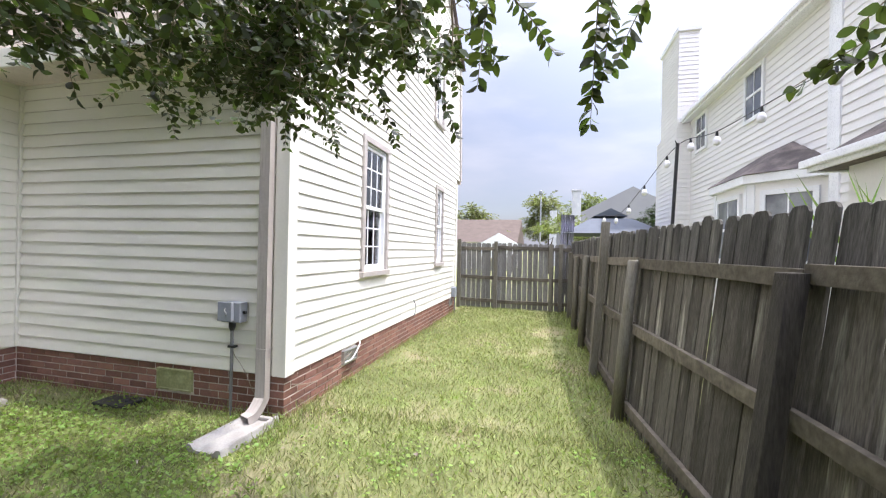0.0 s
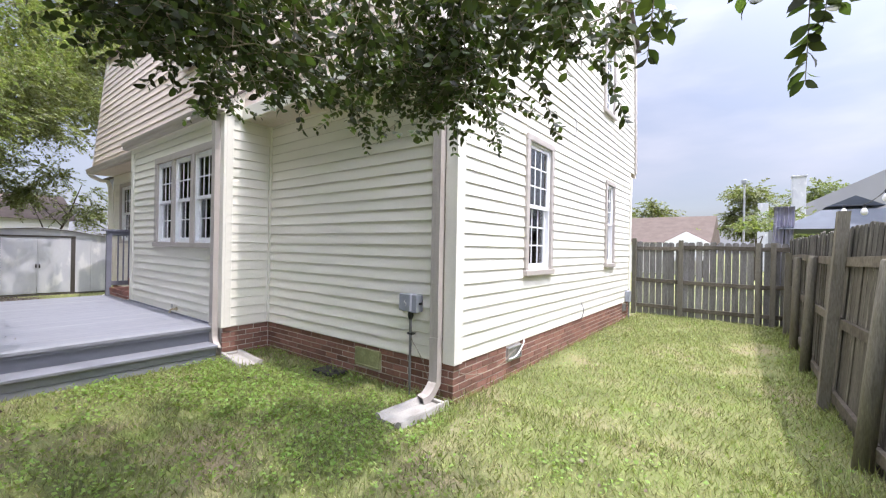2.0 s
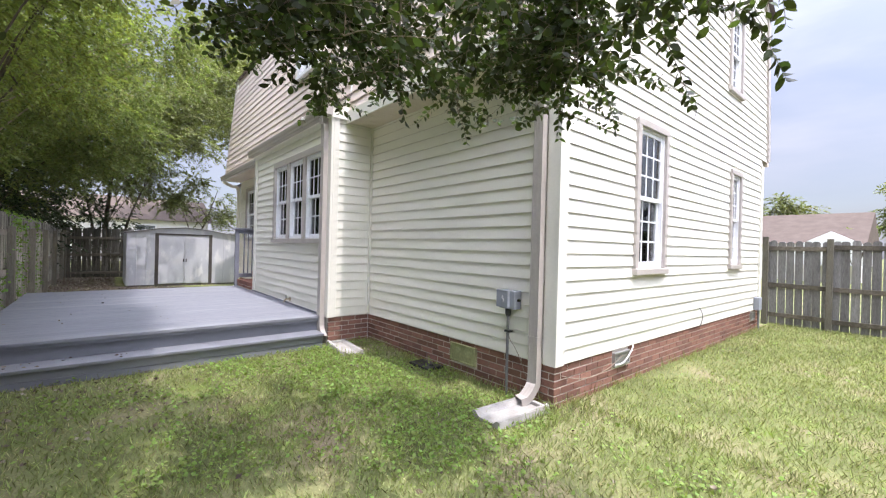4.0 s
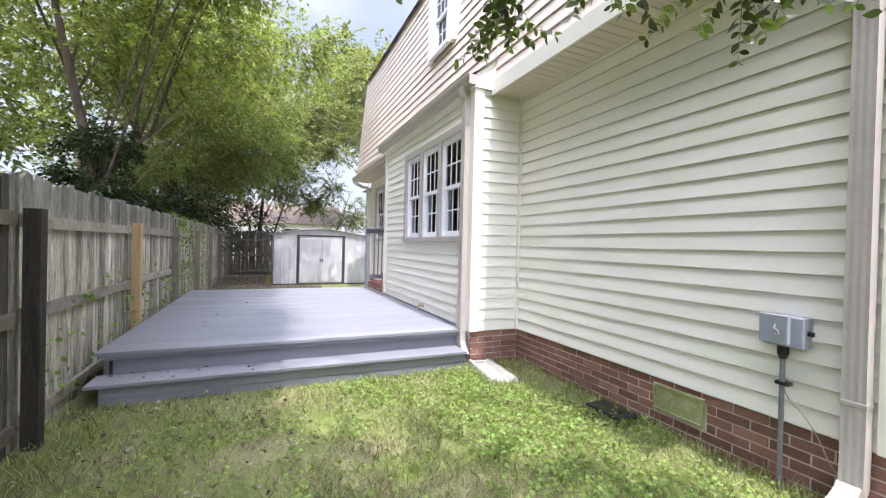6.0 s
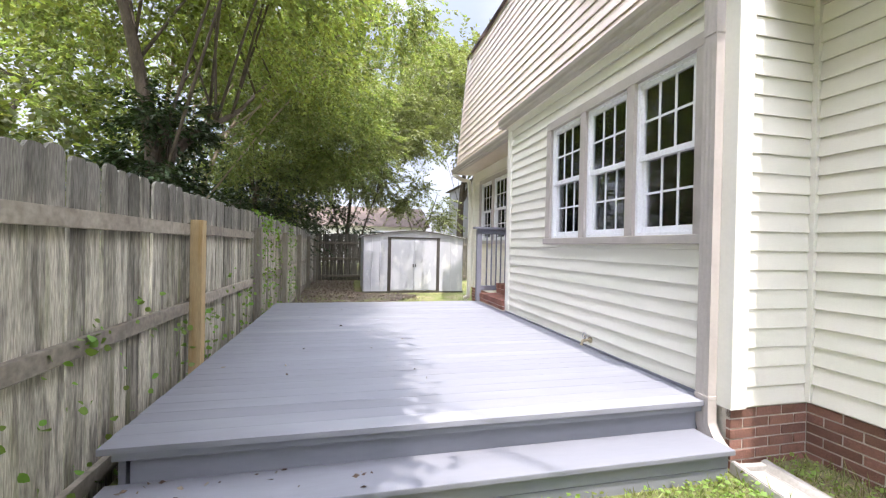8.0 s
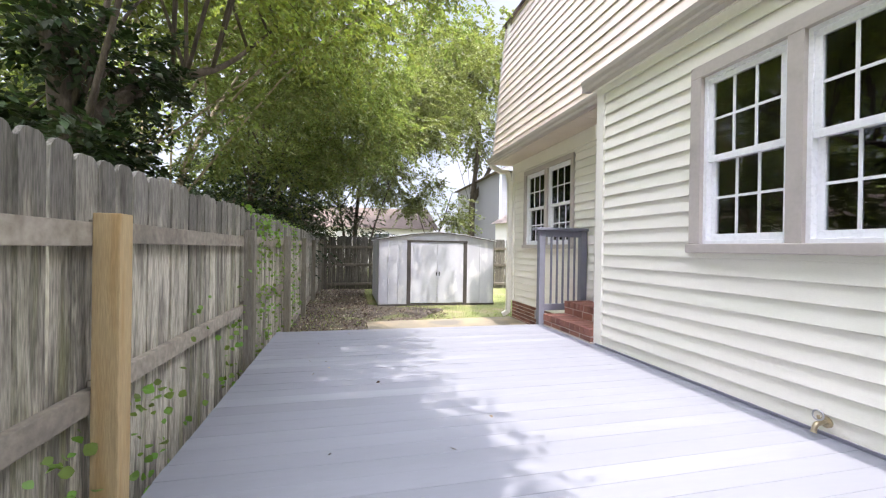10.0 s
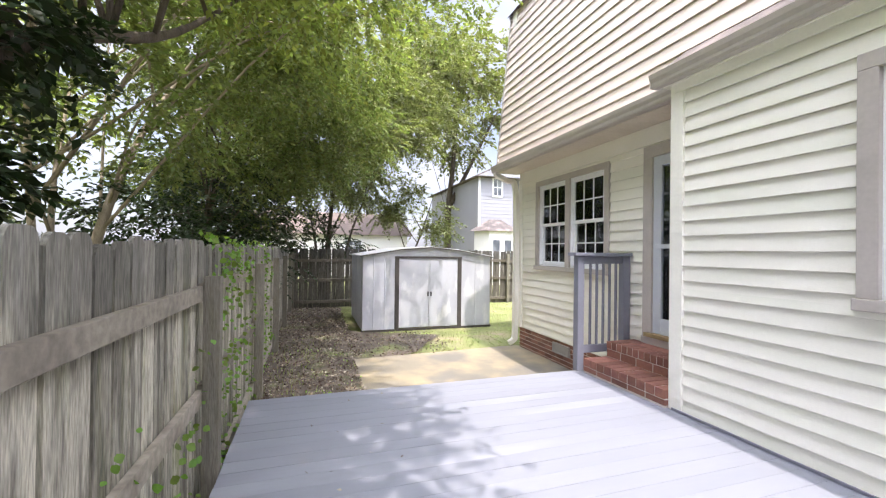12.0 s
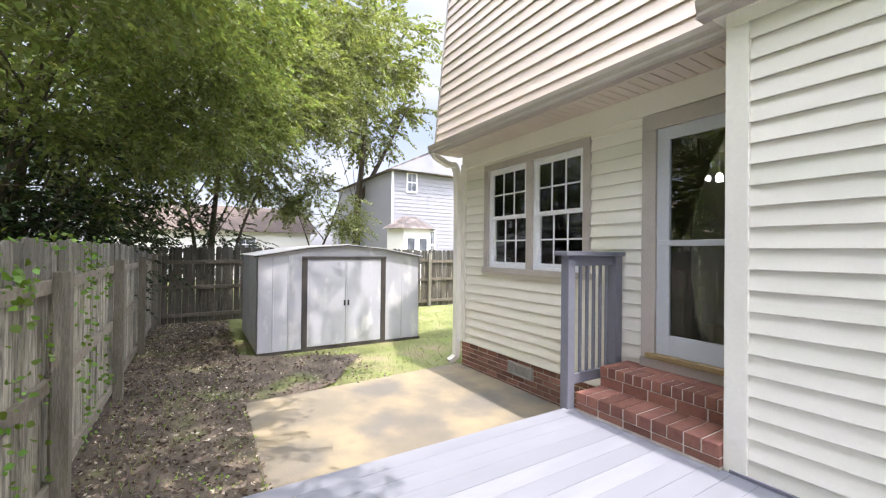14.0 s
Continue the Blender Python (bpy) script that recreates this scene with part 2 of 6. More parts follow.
M["vent_green"] = mat("sheltered_vent_board", (0.27, 0.28, 0.13), 0.8, vary=0.2, scale=5, second=(0.36, 0.36, 0.20), bump=0.2)
M["steel"] = mat("galvanised_vent", (0.45, 0.45, 0.46), 0.4, 0.7, vary=0.1, bump=0.1)
M["brass"] = mat("weathered_brass", (0.45, 0.38, 0.26), 0.4, 0.8, vary=0.15, bump=0.1)
M["cable"] = mat("tan_cable", (0.30, 0.25, 0.19), 0.6, vary=0.1, bump=0)
M["white_cable"] = mat("white_cable", (0.75, 0.75, 0.74), 0.5, vary=0.05, bump=0)
M["bark"] = mat("smooth_bark", (0.30, 0.25, 0.185), 0.85, vary=0.25, scale=4, fine=30, bump=0.6, stretch=(4, 4, 1), second=(0.19, 0.155, 0.115), spec=0.2)
M["dark_bark"] = mat("dark_bark", (0.085, 0.07, 0.055), 0.9, vary=0.3, scale=4, fine=30, bump=0.7, stretch=(4, 4, 1), spec=0.2)
M["leaf_near"] = mat("crape_leaves", (0.046, 0.062, 0.023), 0.38, vary=0.1, scale=2, fine=5, bump=0, per_piece=0.6, translucent=0.40, island=True, spec=0.5)
M["leaf_a"] = mat("mid_green_leaves", (0.115, 0.138, 0.064), 0.5, vary=0.2, scale=0.35, fine=4, bump=0, per_piece=0.35, translucent=0.46, island=True, spec=0.4, third=(0.19, 0.20, 0.095), third_scale=0.45, third_spread=(0.5, 0.62))
M["leaf_b"] = mat("pale_green_leaves", (0.15, 0.162, 0.082), 0.5, vary=0.2, scale=0.3, fine=4, bump=0, per_piece=0.35, translucent=0.34, island=True, spec=0.4, third=(0.15, 0.12, 0.045), third_scale=0.4, third_spread=(0.6, 0.75))
M["leaf_dark"] = mat("dark_green_leaves", (0.026, 0.042, 0.018), 0.5, vary=0.2, scale=0.4, fine=4, bump=0, per_piece=0.4, translucent=0.15, island=True, spec=0.25)
M["leaf_yellow"] = mat("yellow_green_leaves", (0.19, 0.212, 0.08), 0.5, vary=0.3, scale=0.5, fine=4, bump=0, per_piece=0.3, translucent=0.46, island=True, spec=0.4, third=(0.085, 0.105, 0.04), third_scale=0.6, third_spread=(0.5, 0.62))
M["ivy"] = mat("ivy_leaves", (0.15, 0.25, 0.055), 0.45, vary=0.15, scale=3, bump=0, per_piece=0.35, translucent=0.35, island=True, spec=0.4)
M["nb_siding"] = mat("grey_white_vinyl", (0.80, 0.785, 0.77), 0.5, vary=0.04, scale=0.8, fine=30, bump=0.04, per_piece=0.02)
M["grey_siding"] = mat("blue_grey_vinyl", (0.30, 0.30, 0.325), 0.5, vary=0.04, scale=0.8, fine=30, bump=0.04, per_piece=0.02)
M["shingle"] = mat("asphalt_shingle", (0.13, 0.115, 0.11), 0.95, vary=0.25, scale=3, fine=60, bump=0.5, second=(0.19, 0.16, 0.15), spec=0.1)
M["brown_roof"] = mat("brown_shingle", (0.125, 0.10, 0.086), 0.95, vary=0.12, scale=2, fine=40, bump=0.4, spec=0.1)
M["metal_roof"] = mat("gazebo_roof", (0.085, 0.10, 0.125), 0.65, 0.0, vary=0.1, bump=0.05)
M["fabric"] = mat("lilac_curtain", (0.50, 0.49, 0.60), 0.85, vary=0.1, bump=0.1)
M["inside"] = mat("interior_paint", (0.42, 0.40, 0.37), 0.9, vary=0.05, bump=0)
M["wood_sill"] = mat("oak_threshold", (0.30, 0.22, 0.11), 0.6, vary=0.15, scale=5, bump=0.2)
M["curtain"] = mat("pale_curtain", (0.55, 0.56, 0.60), 0.85, vary=0.08, bump=0.1)
M["door_white"] = mat("pale_storm_door", (0.53, 0.56, 0.60), 0.35, vary=0.03, bump=0.02)
M["glass"] = glass_mat("window_glass", (0.86, 0.9, 0.9))
M["lamp"] = glow_mat("lit_shade", (1.0, 0.92, 0.80), 3.0)
M["bulb"] = mat("frosted_bulb", (0.75, 0.75, 0.78), 0.3, vary=0.02, bump=0)


# ---- building helpers ----
def mesh_from(name, bm, material, smooth=False):
    me = bpy.data.meshes.new(name)
    bm.to_mesh(me)
    bm.free()
    if material:
        me.materials.append(M[material] if isinstance(material, str) else material)
    if smooth:
        me.polygons.foreach_set("use_smooth", [True] * len(me.polygons))
    return me


def part(name, bm, material, parent=None, label="", smooth=False):
    ob = new(name, mesh_from(name, bm, material, smooth))
    if parent:
        ob.parent = parent
    return tagged(ob, label) if label else ob


def thing(name, label, category, at=(0, 0, 0), group="", kind=""):
    ob = new(name)
    ob.empty_display_size = 0.1
    ob.location = at
    return tagged(ob, label, category, group, kind)


class Frame:
    """A wall's own axes: u along it, v up it, d out of it."""

    def __init__(self, origin, u, v, d):
        self.o, self.u, self.v, self.d = Vector(origin), Vector(u).normalized(), Vector(v).normalized(), Vector(d).normalized()

    def at(self, u, v, d):
        return self.o + self.u * u + self.v * v + self.d * d


WORLD = Frame((0, 0, 0), (1, 0, 0), (0, 1, 0), (0, 0, 1))


def box(bm, a, c, f=WORLD, bevel=0.0):
    """A box from corner a to corner c in the frame's axes."""
    lo, hi = [min(p, q) for p, q in zip(a, c)], [max(p, q) for p, q in zip(a, c)]
    vs = [bm.verts.new(f.at(x, y, z)) for x in (lo[0], hi[0]) for y in (lo[1], hi[1]) for z in (lo[2], hi[2])]
    fs = [bm.faces.new([vs[i] for i in q]) for q in ((0, 1, 3, 2), (4, 6, 7, 5), (0, 4, 5, 1), (2, 3, 7, 6), (0, 2, 6, 4), (1, 5, 7, 3))]
    if f.u.cross(f.v).dot(f.d) < 0:
        for q in fs:
            q.normal_flip()
    if bevel:
        edges = list({e for q in fs for e in q.edges})
        bmesh.ops.bevel(bm, geom=edges, offset=bevel, segments=2, profile=0.6, affect='EDGES')
    return bm


def boxes(items, f=WORLD, bevel=0.0):
    bm = bmesh.new()
    for a, c in items:
        box(bm, a, c, f, bevel)
    return bm


def tube(bm, points, radii, sides=8, cap=True):
    """A round tube through points."""
    pts = [Vector(p) for p in points]
    if not hasattr(radii, "__len__"):
        radii = [radii] * len(pts)
    rings, side = [], None
    for i, p in enumerate(pts):
        way = (pts[min(i + 1, len(pts) - 1)] - pts[max(i - 1, 0)]).normalized()
        if side is None:
            side = way.orthogonal().normalized()
        side = (side - way * side.dot(way)).normalized()
        other = way.cross(side)
        rings.append([bm.verts.new(p + (side * math.cos(k * math.tau / sides) + other * math.sin(k * math.tau / sides)) * radii[i]) for k in range(sides)])
    for a, c in zip(rings, rings[1:]):
        for k in range(sides):
            bm.faces.new((a[k], a[(k + 1) % sides], c[(k + 1) % sides], c[k]))
    if cap:
        bm.faces.new(list(reversed(rings[0])))
        bm.faces.new(rings[-1])
    return bm


def prism(bm, outline, depth, f=WORLD):
    """An outline of (u, v) points swept from d=depth[0] to d=depth[1]."""
    a = [bm.verts.new(f.at(u, v, depth[0])) for u, v in outline]
    c = [bm.verts.new(f.at(u, v, depth[1])) for u, v in outline]
    k = len(outline)
    bm.faces.new(list(reversed(a)))
    bm.faces.new(c)
    for i in range(k):
        bm.faces.new((a[i], a[(i + 1) % k], c[(i + 1) % k], c[i]))
    bmesh.ops.recalc_face_normals(bm, faces=bm.faces)
    return bm


def bend(points, steps=6):
    """A smooth line through points (Catmull-Rom)."""
    p = [Vector(q) for q in points]
    p = [2 * p[0] - p[1]] + p + [2 * p[-1] - p[-2]]
    out = []
    for i in range(1, len(p) - 2):
        for s in range(steps):
            t = s / steps
            out.append(0.5 * (2 * p[i] + (p[i + 1] - p[i - 1]) * t + (2 * p[i - 1] - 5 * p[i] + 4 * p[i + 1] - p[i + 2]) * t * t + (3 * p[i] - p[i - 1] - 3 * p[i + 1] + p[i + 2]) * t ** 3))
    return out + [p[-2]]


COURSE = 0.1275


def lap_siding(parent, f, v0, v1, ends, holes=(), material="siding", course=COURSE, lip=0.022, name="siding_board"):
    """Lapped boards up a wall. ends(v) gives the two ends of the wall at that height; holes are (u0, u1, v0, v1)."""
    v = v0
    while v < v1 - 0.01:
        top = min(v + course, v1)
        cuts = sorted({v, top} | {h[k] for h in holes for k in (2, 3) if v + 0.004 < h[k] < top - 0.004})
        for lo, hi in zip(cuts, cuts[1:]):
            a, c = ends((lo + hi) / 2)
            runs, mid = [], (lo + hi) / 2
            start = a
            for h in sorted(h for h in holes if h[2] < mid < h[3]):
                runs.append((start, h[0]))
                start = h[1]
            runs.append((start, c))
            for p, q in runs:
                if q - p < 0.02:
                    continue
                dl, dh = (lip - (lip - 0.002) * (z - v) / course for z in (lo, hi))
                bm = bmesh.new()
                if lo == v and hi - lo > 0.04:      # the butt hangs clear of the board below
                    prof = [(0.0, lo + 0.024), (dl * 0.6, lo + 0.024), (dl * 0.6, lo), (dl - 0.002, lo), (dl, lo + 0.003), (dh, hi), (0.0, hi)]
                else:
                    prof = [(0.0, lo), (dl, lo), (dh, hi), (0.0, hi)]
                rows = [[bm.verts.new(f.at(s, z, d)) for d, z in prof] for s in (p, q)]
                k = len(prof)
                for i in range(k):
                    bm.faces.new((rows[0][i], rows[0][(i + 1) % k], rows[1][(i + 1) % k], rows[1][i]))
                bm.faces.new(list(reversed(rows[0])))
                bm.faces.new(rows[1])
                bmesh.ops.recalc_face_normals(bm, faces=bm.faces)
                part(name, bm, material, parent)
        v = top


def solid_wall(bm, f, u0, u1, v0, v1, depth, holes=()):
    """Wall of boxes with holes through it; depth = (d0, d1)."""
    us = sorted({u0, u1} | {h[k] for h in holes for k in (0, 1)})
    vs = sorted({v0, v1} | {h[k] for h in holes for k in (2, 3)})
    for a, c in zip(us, us[1:]):
        lo = None
        for p, q in zip(vs, vs[1:]):
            hole = any(h[0] < (a + c) / 2 < h[1] and h[2] < (p + q) / 2 < h[3] for h in holes)
            if hole:
                if lo is not None:
                    box(bm, (a, lo, depth[0]), (c, p, depth[1]), f)
                lo = None
            elif lo is None:
                lo = p
        if lo is not None:
            box(bm, (a, lo, depth[0]), (c, v1, depth[1]), f)
    return bm


def bricks(parent, f, u0, u1, v0, v1, material="brick", holes=(), length=0.203, height=0.057, joint=0.011, proud=0.004):
    """Running-bond bricks, each one an object, standing proud of the mortar behind."""
    shared = {}

    def brick_mesh(w, h):
        key = (round(w, 3), round(h, 3))
        if key not in shared:
            shared[key] = mesh_from("brick", box(bmesh.new(), (-w / 2, -h / 2, -0.03), (w / 2, h / 2, proud), Frame((0, 0, 0), f.u, f.v, f.d), 0.003), material)
        return shared[key]
    rnd = random.Random(len(parent.name) + int(100 * u0))
    row, v = 0, v1 - height
    while v > v0 - height:
        u = u0 - (length + joint) / 2 * (row % 2)
        while u < u1:
            spans = [(max(u, u0), min(u + length, u1))]
            for h in holes:
                if h[2] < v + height / 2 < h[3]:
                    spans = [s for a, c in spans for s in ((a, min(c, h[0] - joint)), (max(a, h[1] + joint), c))]
            for a, c in spans:
                if c - a > 0.03:
                    ob = new("brick", brick_mesh(c - a, height))
                    ob.location = f.at((a + c) / 2, v + height / 2, rnd.uniform(-0.002, 0.002))
                    ob.parent = parent
            u += length + joint
        v -= height + joint
        row += 1


def sash(parent, f, u0, u1, v0, v1, d, cols, rows, name):
    """A window sash with its grid and pane."""
    w = 0.042
    s = part(name, boxes([((u0, v0, d), (u1, v0 + w + 0.008, d + 0.03)), ((u0, v1 - w, d), (u1, v1, d + 0.03)), ((u0, v0 + w + 0.008, d), (u0 + w, v1 - w, d + 0.03)), ((u1 - w, v0 + w + 0.008, d), (u1, v1 - w, d + 0.03))], f, 0.003), "white", parent, "white vinyl sash")
    a, c, lo, hi = u0 + w, u1 - w, v0 + w + 0.008, v1 - w
    g = part("pane", boxes([((a - 0.005, lo - 0.005, d + 0.012), (c + 0.005, hi + 0.005, d + 0.016))], f), "glass", s)
    g.visible_shadow = False
    bars = [((a + (c - a) * k / cols - 0.009, lo, d + 0.0165), (a + (c - a) * k / cols + 0.009, hi, d + 0.024)) for k in range(1, cols)]
    bars += [((a, lo + (hi - lo) * k / rows - 0.009, d + 0.0172), (c, lo + (hi - lo) * k / rows + 0.009, d + 0.0232)) for k in range(1, rows)]
    for b in bars:
        part("glazing_bar", boxes([b], f), "white", s)


def make_window(name, f, u0, u1, v0, v1, units, cols, rows, label, casing="taupe", cw=0.085, proud=0.045, back=None):
    """A double-hung window, alone or ganged: casing, sill, white frame and two sashes a unit. u0..v1 are the casing's outside."""
    w = thing(name, label, "window", f.at((u0 + u1) / 2, v0, 0), kind="structure")
    g = Frame(f.o - w.location, f.u, f.v, f.d)
    for nm, a, c in (("head_casing", (u0, v1 - cw, 0), (u1, v1, proud)), ("side_casing", (u0, v0 + 0.07, 0), (u0 + cw, v1 - cw, proud)), ("side_casing", (u1 - cw, v0 + 0.07, 0), (u1, v1 - cw, proud))):
        part(nm, boxes([(a, c)], g, 0.006), casing, w)
    part("sill", boxes([((u0 - 0.012, v0, 0), (u1 + 0.012, v0 + 0.07, proud + 0.022))], g, 0.008), casing, w)
    a, c, lo, hi = u0 + cw, u1 - cw, v0 + 0.07, v1 - cw
    mull = 0.10 if units > 1 else 0
    span = (c - a - mull * (units - 1)) / units
    for k in range(units):
        p = a + k * (span + mull)
        q = p + span
        if k:
            part("mullion", boxes([((p - mull, lo, 0), (p, hi, proud - 0.004))], g, 0.004), casing, w)
        fr = 0.028
        part("frame", boxes([((p, lo, -0.09), (p + fr, hi, 0.008)), ((q - fr, lo, -0.09), (q, hi, 0.008)), ((p + fr, hi - fr, -0.09), (q - fr, hi, 0.008)), ((p + fr, lo, -0.09), (q - fr, lo + fr, 0.012))], g, 0.002), "white", w, "white vinyl window frame")
        mid = (lo + hi) / 2
        sash(w, g, p + fr, q - fr, mid - 0.02, hi - fr, -0.035, cols, rows, "upper_sash")
        sash(w, g, p + fr, q - fr, lo + fr, mid + 0.025, -0.07, cols, rows, "lower_sash")
        if back:
            bm = bmesh.new()
            ds = [bm.verts.new(g.at(p + (q - p) * i / 40, z, -0.16 + 0.02 * math.sin(i * 1.35))) for z in (lo, hi) for i in range(41)]
            for i in range(40):
                bm.faces.new((ds[i], ds[i + 1], ds[i + 42], ds[i + 41]))
            part("curtain", bm, back, w, "gathered pale curtain", True)
    return w


def gutter(name, f, u0, u1, label, material="taupe"):
    """An open metal gutter with a curved front; f.d points outwards, v=0 is its bottom."""
    prof = [(0, 0.0), (0.075, 0.0), (0.088, 0.02), (0.088, 0.045), (0.108, 0.075), (0.118, 0.115), (0.110, 0.118), (0.100, 0.08), (0.080, 0.05), (0.080, 0.022), (0.070, 0.01), (0.006, 0.01), (0.006, 0.118), (0.0, 0.118)]
    bm = bmesh.new()
    rows = [[bm.verts.new(f.at(s, v, d)) for d, v in prof] for s in (u0, u1)]
    k = len(prof)
    for i in range(k):
        bm.faces.new((rows[0][i], rows[0][(i + 1) % k], rows[1][(i + 1) % k], rows[1][i]))
    for s in (u0, u1 - 0.003):
        box(bm, (s, 0.0, 0.0), (s + 0.003, 0.112, 0.1), f)
    bmesh.ops.recalc_face_normals(bm, faces=bm.faces)
    return tagged(part(name, bm, material), label, "gutter", kind="structure")


def downspout(label, path, size=(0.1, 0.075), straps=(), material="taupe", facing=(0, -1, 0)):
    """A rectangular ribbed downspout swept along path, with straps round it."""
    d = thing("downspout", label, "downspout", path[-1])
    pts = [Vector(p) - d.location for p in path]
    bm = bmesh.new()
    rings = []
    wide = Vector(facing).cross(Vector((0, 0, 1))).normalized()
    outline = []
    for i in range(24):
        s = i / 24 * 4
        e, t = int(s), s - int(s)
        cx, cy = [(-1 + 2 * t, -1), (1, -1 + 2 * t), (1 - 2 * t, 1), (-1, 1 - 2 * t)][e]
        dent = 0.94 if (i % 2 and e in (0, 2)) else 1.0
        outline.append((cx * size[0] / 2, cy * size[1] / 2 * dent))
    for i, p in enumerate(pts):
        way = (pts[min(i + 1, len(pts) - 1)] - pts[max(i - 1, 0)]).normalized()
        side = (wide - way * wide.dot(way)).normalized()
        other = way.cross(side)
        rings.append([bm.verts.new(p + side * x + other * y) for x, y in outline])
    for a, c in zip(rings, rings[1:]):
        for k in range(24):
            bm.faces.new((a[k], a[(k + 1) % 24], c[(k + 1) % 24], c[k]))
    bmesh.ops.recalc_face_normals(bm, faces=bm.faces)
    bmesh.ops.solidify(bm, geom=list(bm.faces), thickness=0.003)
    part("pipe", bm, material, d)
    for z in straps:
        near = min(pts, key=lambda q: abs(q.z + d.location.z - z))
        x, y = near.x, near.y
        zz = z - d.location.z
        part("strap", boxes([((x - size[0] / 2 - 0.004, y - size[1] / 2 - 0.004, zz), (x + size[0] / 2 + 0.004, y + size[1] / 2 + 0.004, zz + 0.025))], WORLD, 0.002), material, d)
    return d


# ---- the ground ----
def flat(name, outline, z, material, label, category, kind="structure", step=None):
    bm = bmesh.new()
    bm.faces.new([bm.verts.new((x, y, z)) for x, y in outline])
    if bm.faces[:][0].normal.z < 0:
        bmesh.ops.reverse_faces(bm, faces=bm.faces[:])
    return tagged(part(name, bm, material), label, category, kind=kind)


def ground_z(x, y):
    """Gentle unevenness of the yard."""
    near = max(0.0, 1 - max(abs(x + 7) / 14, abs(y - 4) / 12))
    return near * (0.018 * noise.noise((x * 0.6, y * 0.6, 0)) + 0.008 * noise.noise((x * 2.3, y * 2.3, 4)))


bm = bmesh.new()
edges_x = [-2500, -600, -150, -60, -34] + [-24 + 0.3 * i for i in range(93)] + [8, 20, 60, 150, 600, 2500]
edges_y = [-2500, -600, -150, -60, -20, -8] + [-4 + 0.3 * i for i in range(62)] + [20, 40, 90, 200, 600, 2500]
grid = [[bm.verts.new((x, y, ground_z(x, y))) for x in edges_x] for y in edges_y]
for j in range(len(edges_y) - 1):
    for i in range(len(edges_x) - 1):
        bm.faces.new((grid[j][i], grid[j][i + 1], grid[j + 1][i + 1], grid[j + 1][i]))
tagged(part("ground", bm, "lawn", smooth=True), "patchy green lawn with worn dry spots", "lawn", kind="structure")

# ---- the house ----
XL, XR, YB, YF = -12.96, -1.85, 3.83, 10.65      # ends and faces of the main block
BL, BR, BY = -9.0, -5.22, 3.18                  # the projecting bay
SILL = 0.395                                     # top of the brick footing
EAVE, EAVE_L = 3.23, 3.23                        # undersides of the two eaves
SLOPE0, SLOPE1 = (3.40, 3.36), (3.66, 6.2)        # foot and head of the steep upper slope (y, z)
RIDGE_Z, RIDGE_Y = 8.7, (YB + YF) / 2

F_back = Frame((0, YB, 0), (1, 0, 0), (0, 0, 1), (0, -1, 0))
F_bay = Frame((0, BY, 0), (1, 0, 0), (0, 0, 1), (0, -1, 0))
F_bay_r = Frame((BR, 0, 0), (0, 1, 0), (0, 0, 1), (1, 0, 0))
F_bay_l = Frame((BL, 0, 0), (0, 1, 0), (0, 0, 1), (-1, 0, 0))
F_side = Frame((XR, 0, 0), (0, 1, 0), (0, 0, 1), (1, 0, 0))
F_left = Frame((XL, 0, 0), (0, 1, 0), (0, 0, 1), (-1, 0, 0))
up = Vector((0, SLOPE1[0] - SLOPE0[0], SLOPE1[1] - SLOPE0[1]))
F_up = Frame((0, SLOPE0[0], SLOPE0[1]), (1, 0, 0), up, Vector((1, 0, 0)).cross(up))

W1 = (5.27, 6.12, 1.185, 2.975)
W2 = (8.66, 9.28, 1.205, 2.88)
W3 = (8.45, 9.17, 4.12, 5.52)
TRIPLE = (-7.74, -5.41, 1.455, 2.945)
DOUBLE = (-12.38, -10.58, 1.48, 2.975)
DOOR = (-10.0, -9.0, 0.755, 3.005)


def inset(h, m=0.07):
    return (h[0] + m, h[1] - m, h[2] + m, h[3] - m)


def gable(z):
    """How far the end walls reach at height z."""
    if z < SLOPE0[1]:
        return YB, YF
    if z < SLOPE1[1]:
        k = (z - SLOPE0[1]) / (SLOPE1[1] - SLOPE0[1])
        a = SLOPE0[0] + 0.03 + (SLOPE1[0] - SLOPE0[0]) * k
    else:
        a = SLOPE1[0] + 0.05 + (RIDGE_Y - SLOPE1[0]) * (z - SLOPE1[1]) / (RIDGE_Z - SLOPE1[1])
    return a, YB + YF - a


wall_back = tagged(part("wall_back", solid_wall(solid_wall(bmesh.new(), F_back, XL, BL, SILL, 3.33, (-0.15, 0), [inset(DOUBLE), inset(DOOR, 0.05)]), F_back, BR, XR, SILL, 3.33, (-0.15, 0)), "mortar"), "back wall clad in cream lapped vinyl siding", "house wall", kind="structure")
wall_bay = part("wall_bay", solid_wall(bmesh.new(), F_bay, BL, BR, 0.3, 3.30, (-0.15, 0), [inset(TRIPLE)]), "mortar")
tagged(wall_bay, "projecting bay clad in cream lapped vinyl siding", "house wall", kind="structure")
bm = bmesh.new()
solid_wall(bm, F_bay_r, BY + 0.15, YB, 0.3, 3.26, (-0.15, 0))
solid_wall(bm, F_bay_l, BY + 0.15, YB, 0.3, 3.26, (-0.15, 0))
wall_bay_side = tagged(part("wall_bay_side", bm, "mortar"), "short bay return clad in cream siding", "house wall", kind="structure")
bm = solid_wall(bmesh.new(), F_side, YB, YF, SILL, 3.36, (-0.15, 0), [inset(W1), inset(W2)])
solid_wall(bm, F_side, 3.62, YB + YF - 3.62, 3.36, 6.2, (-0.15, 0), [inset(W3)])
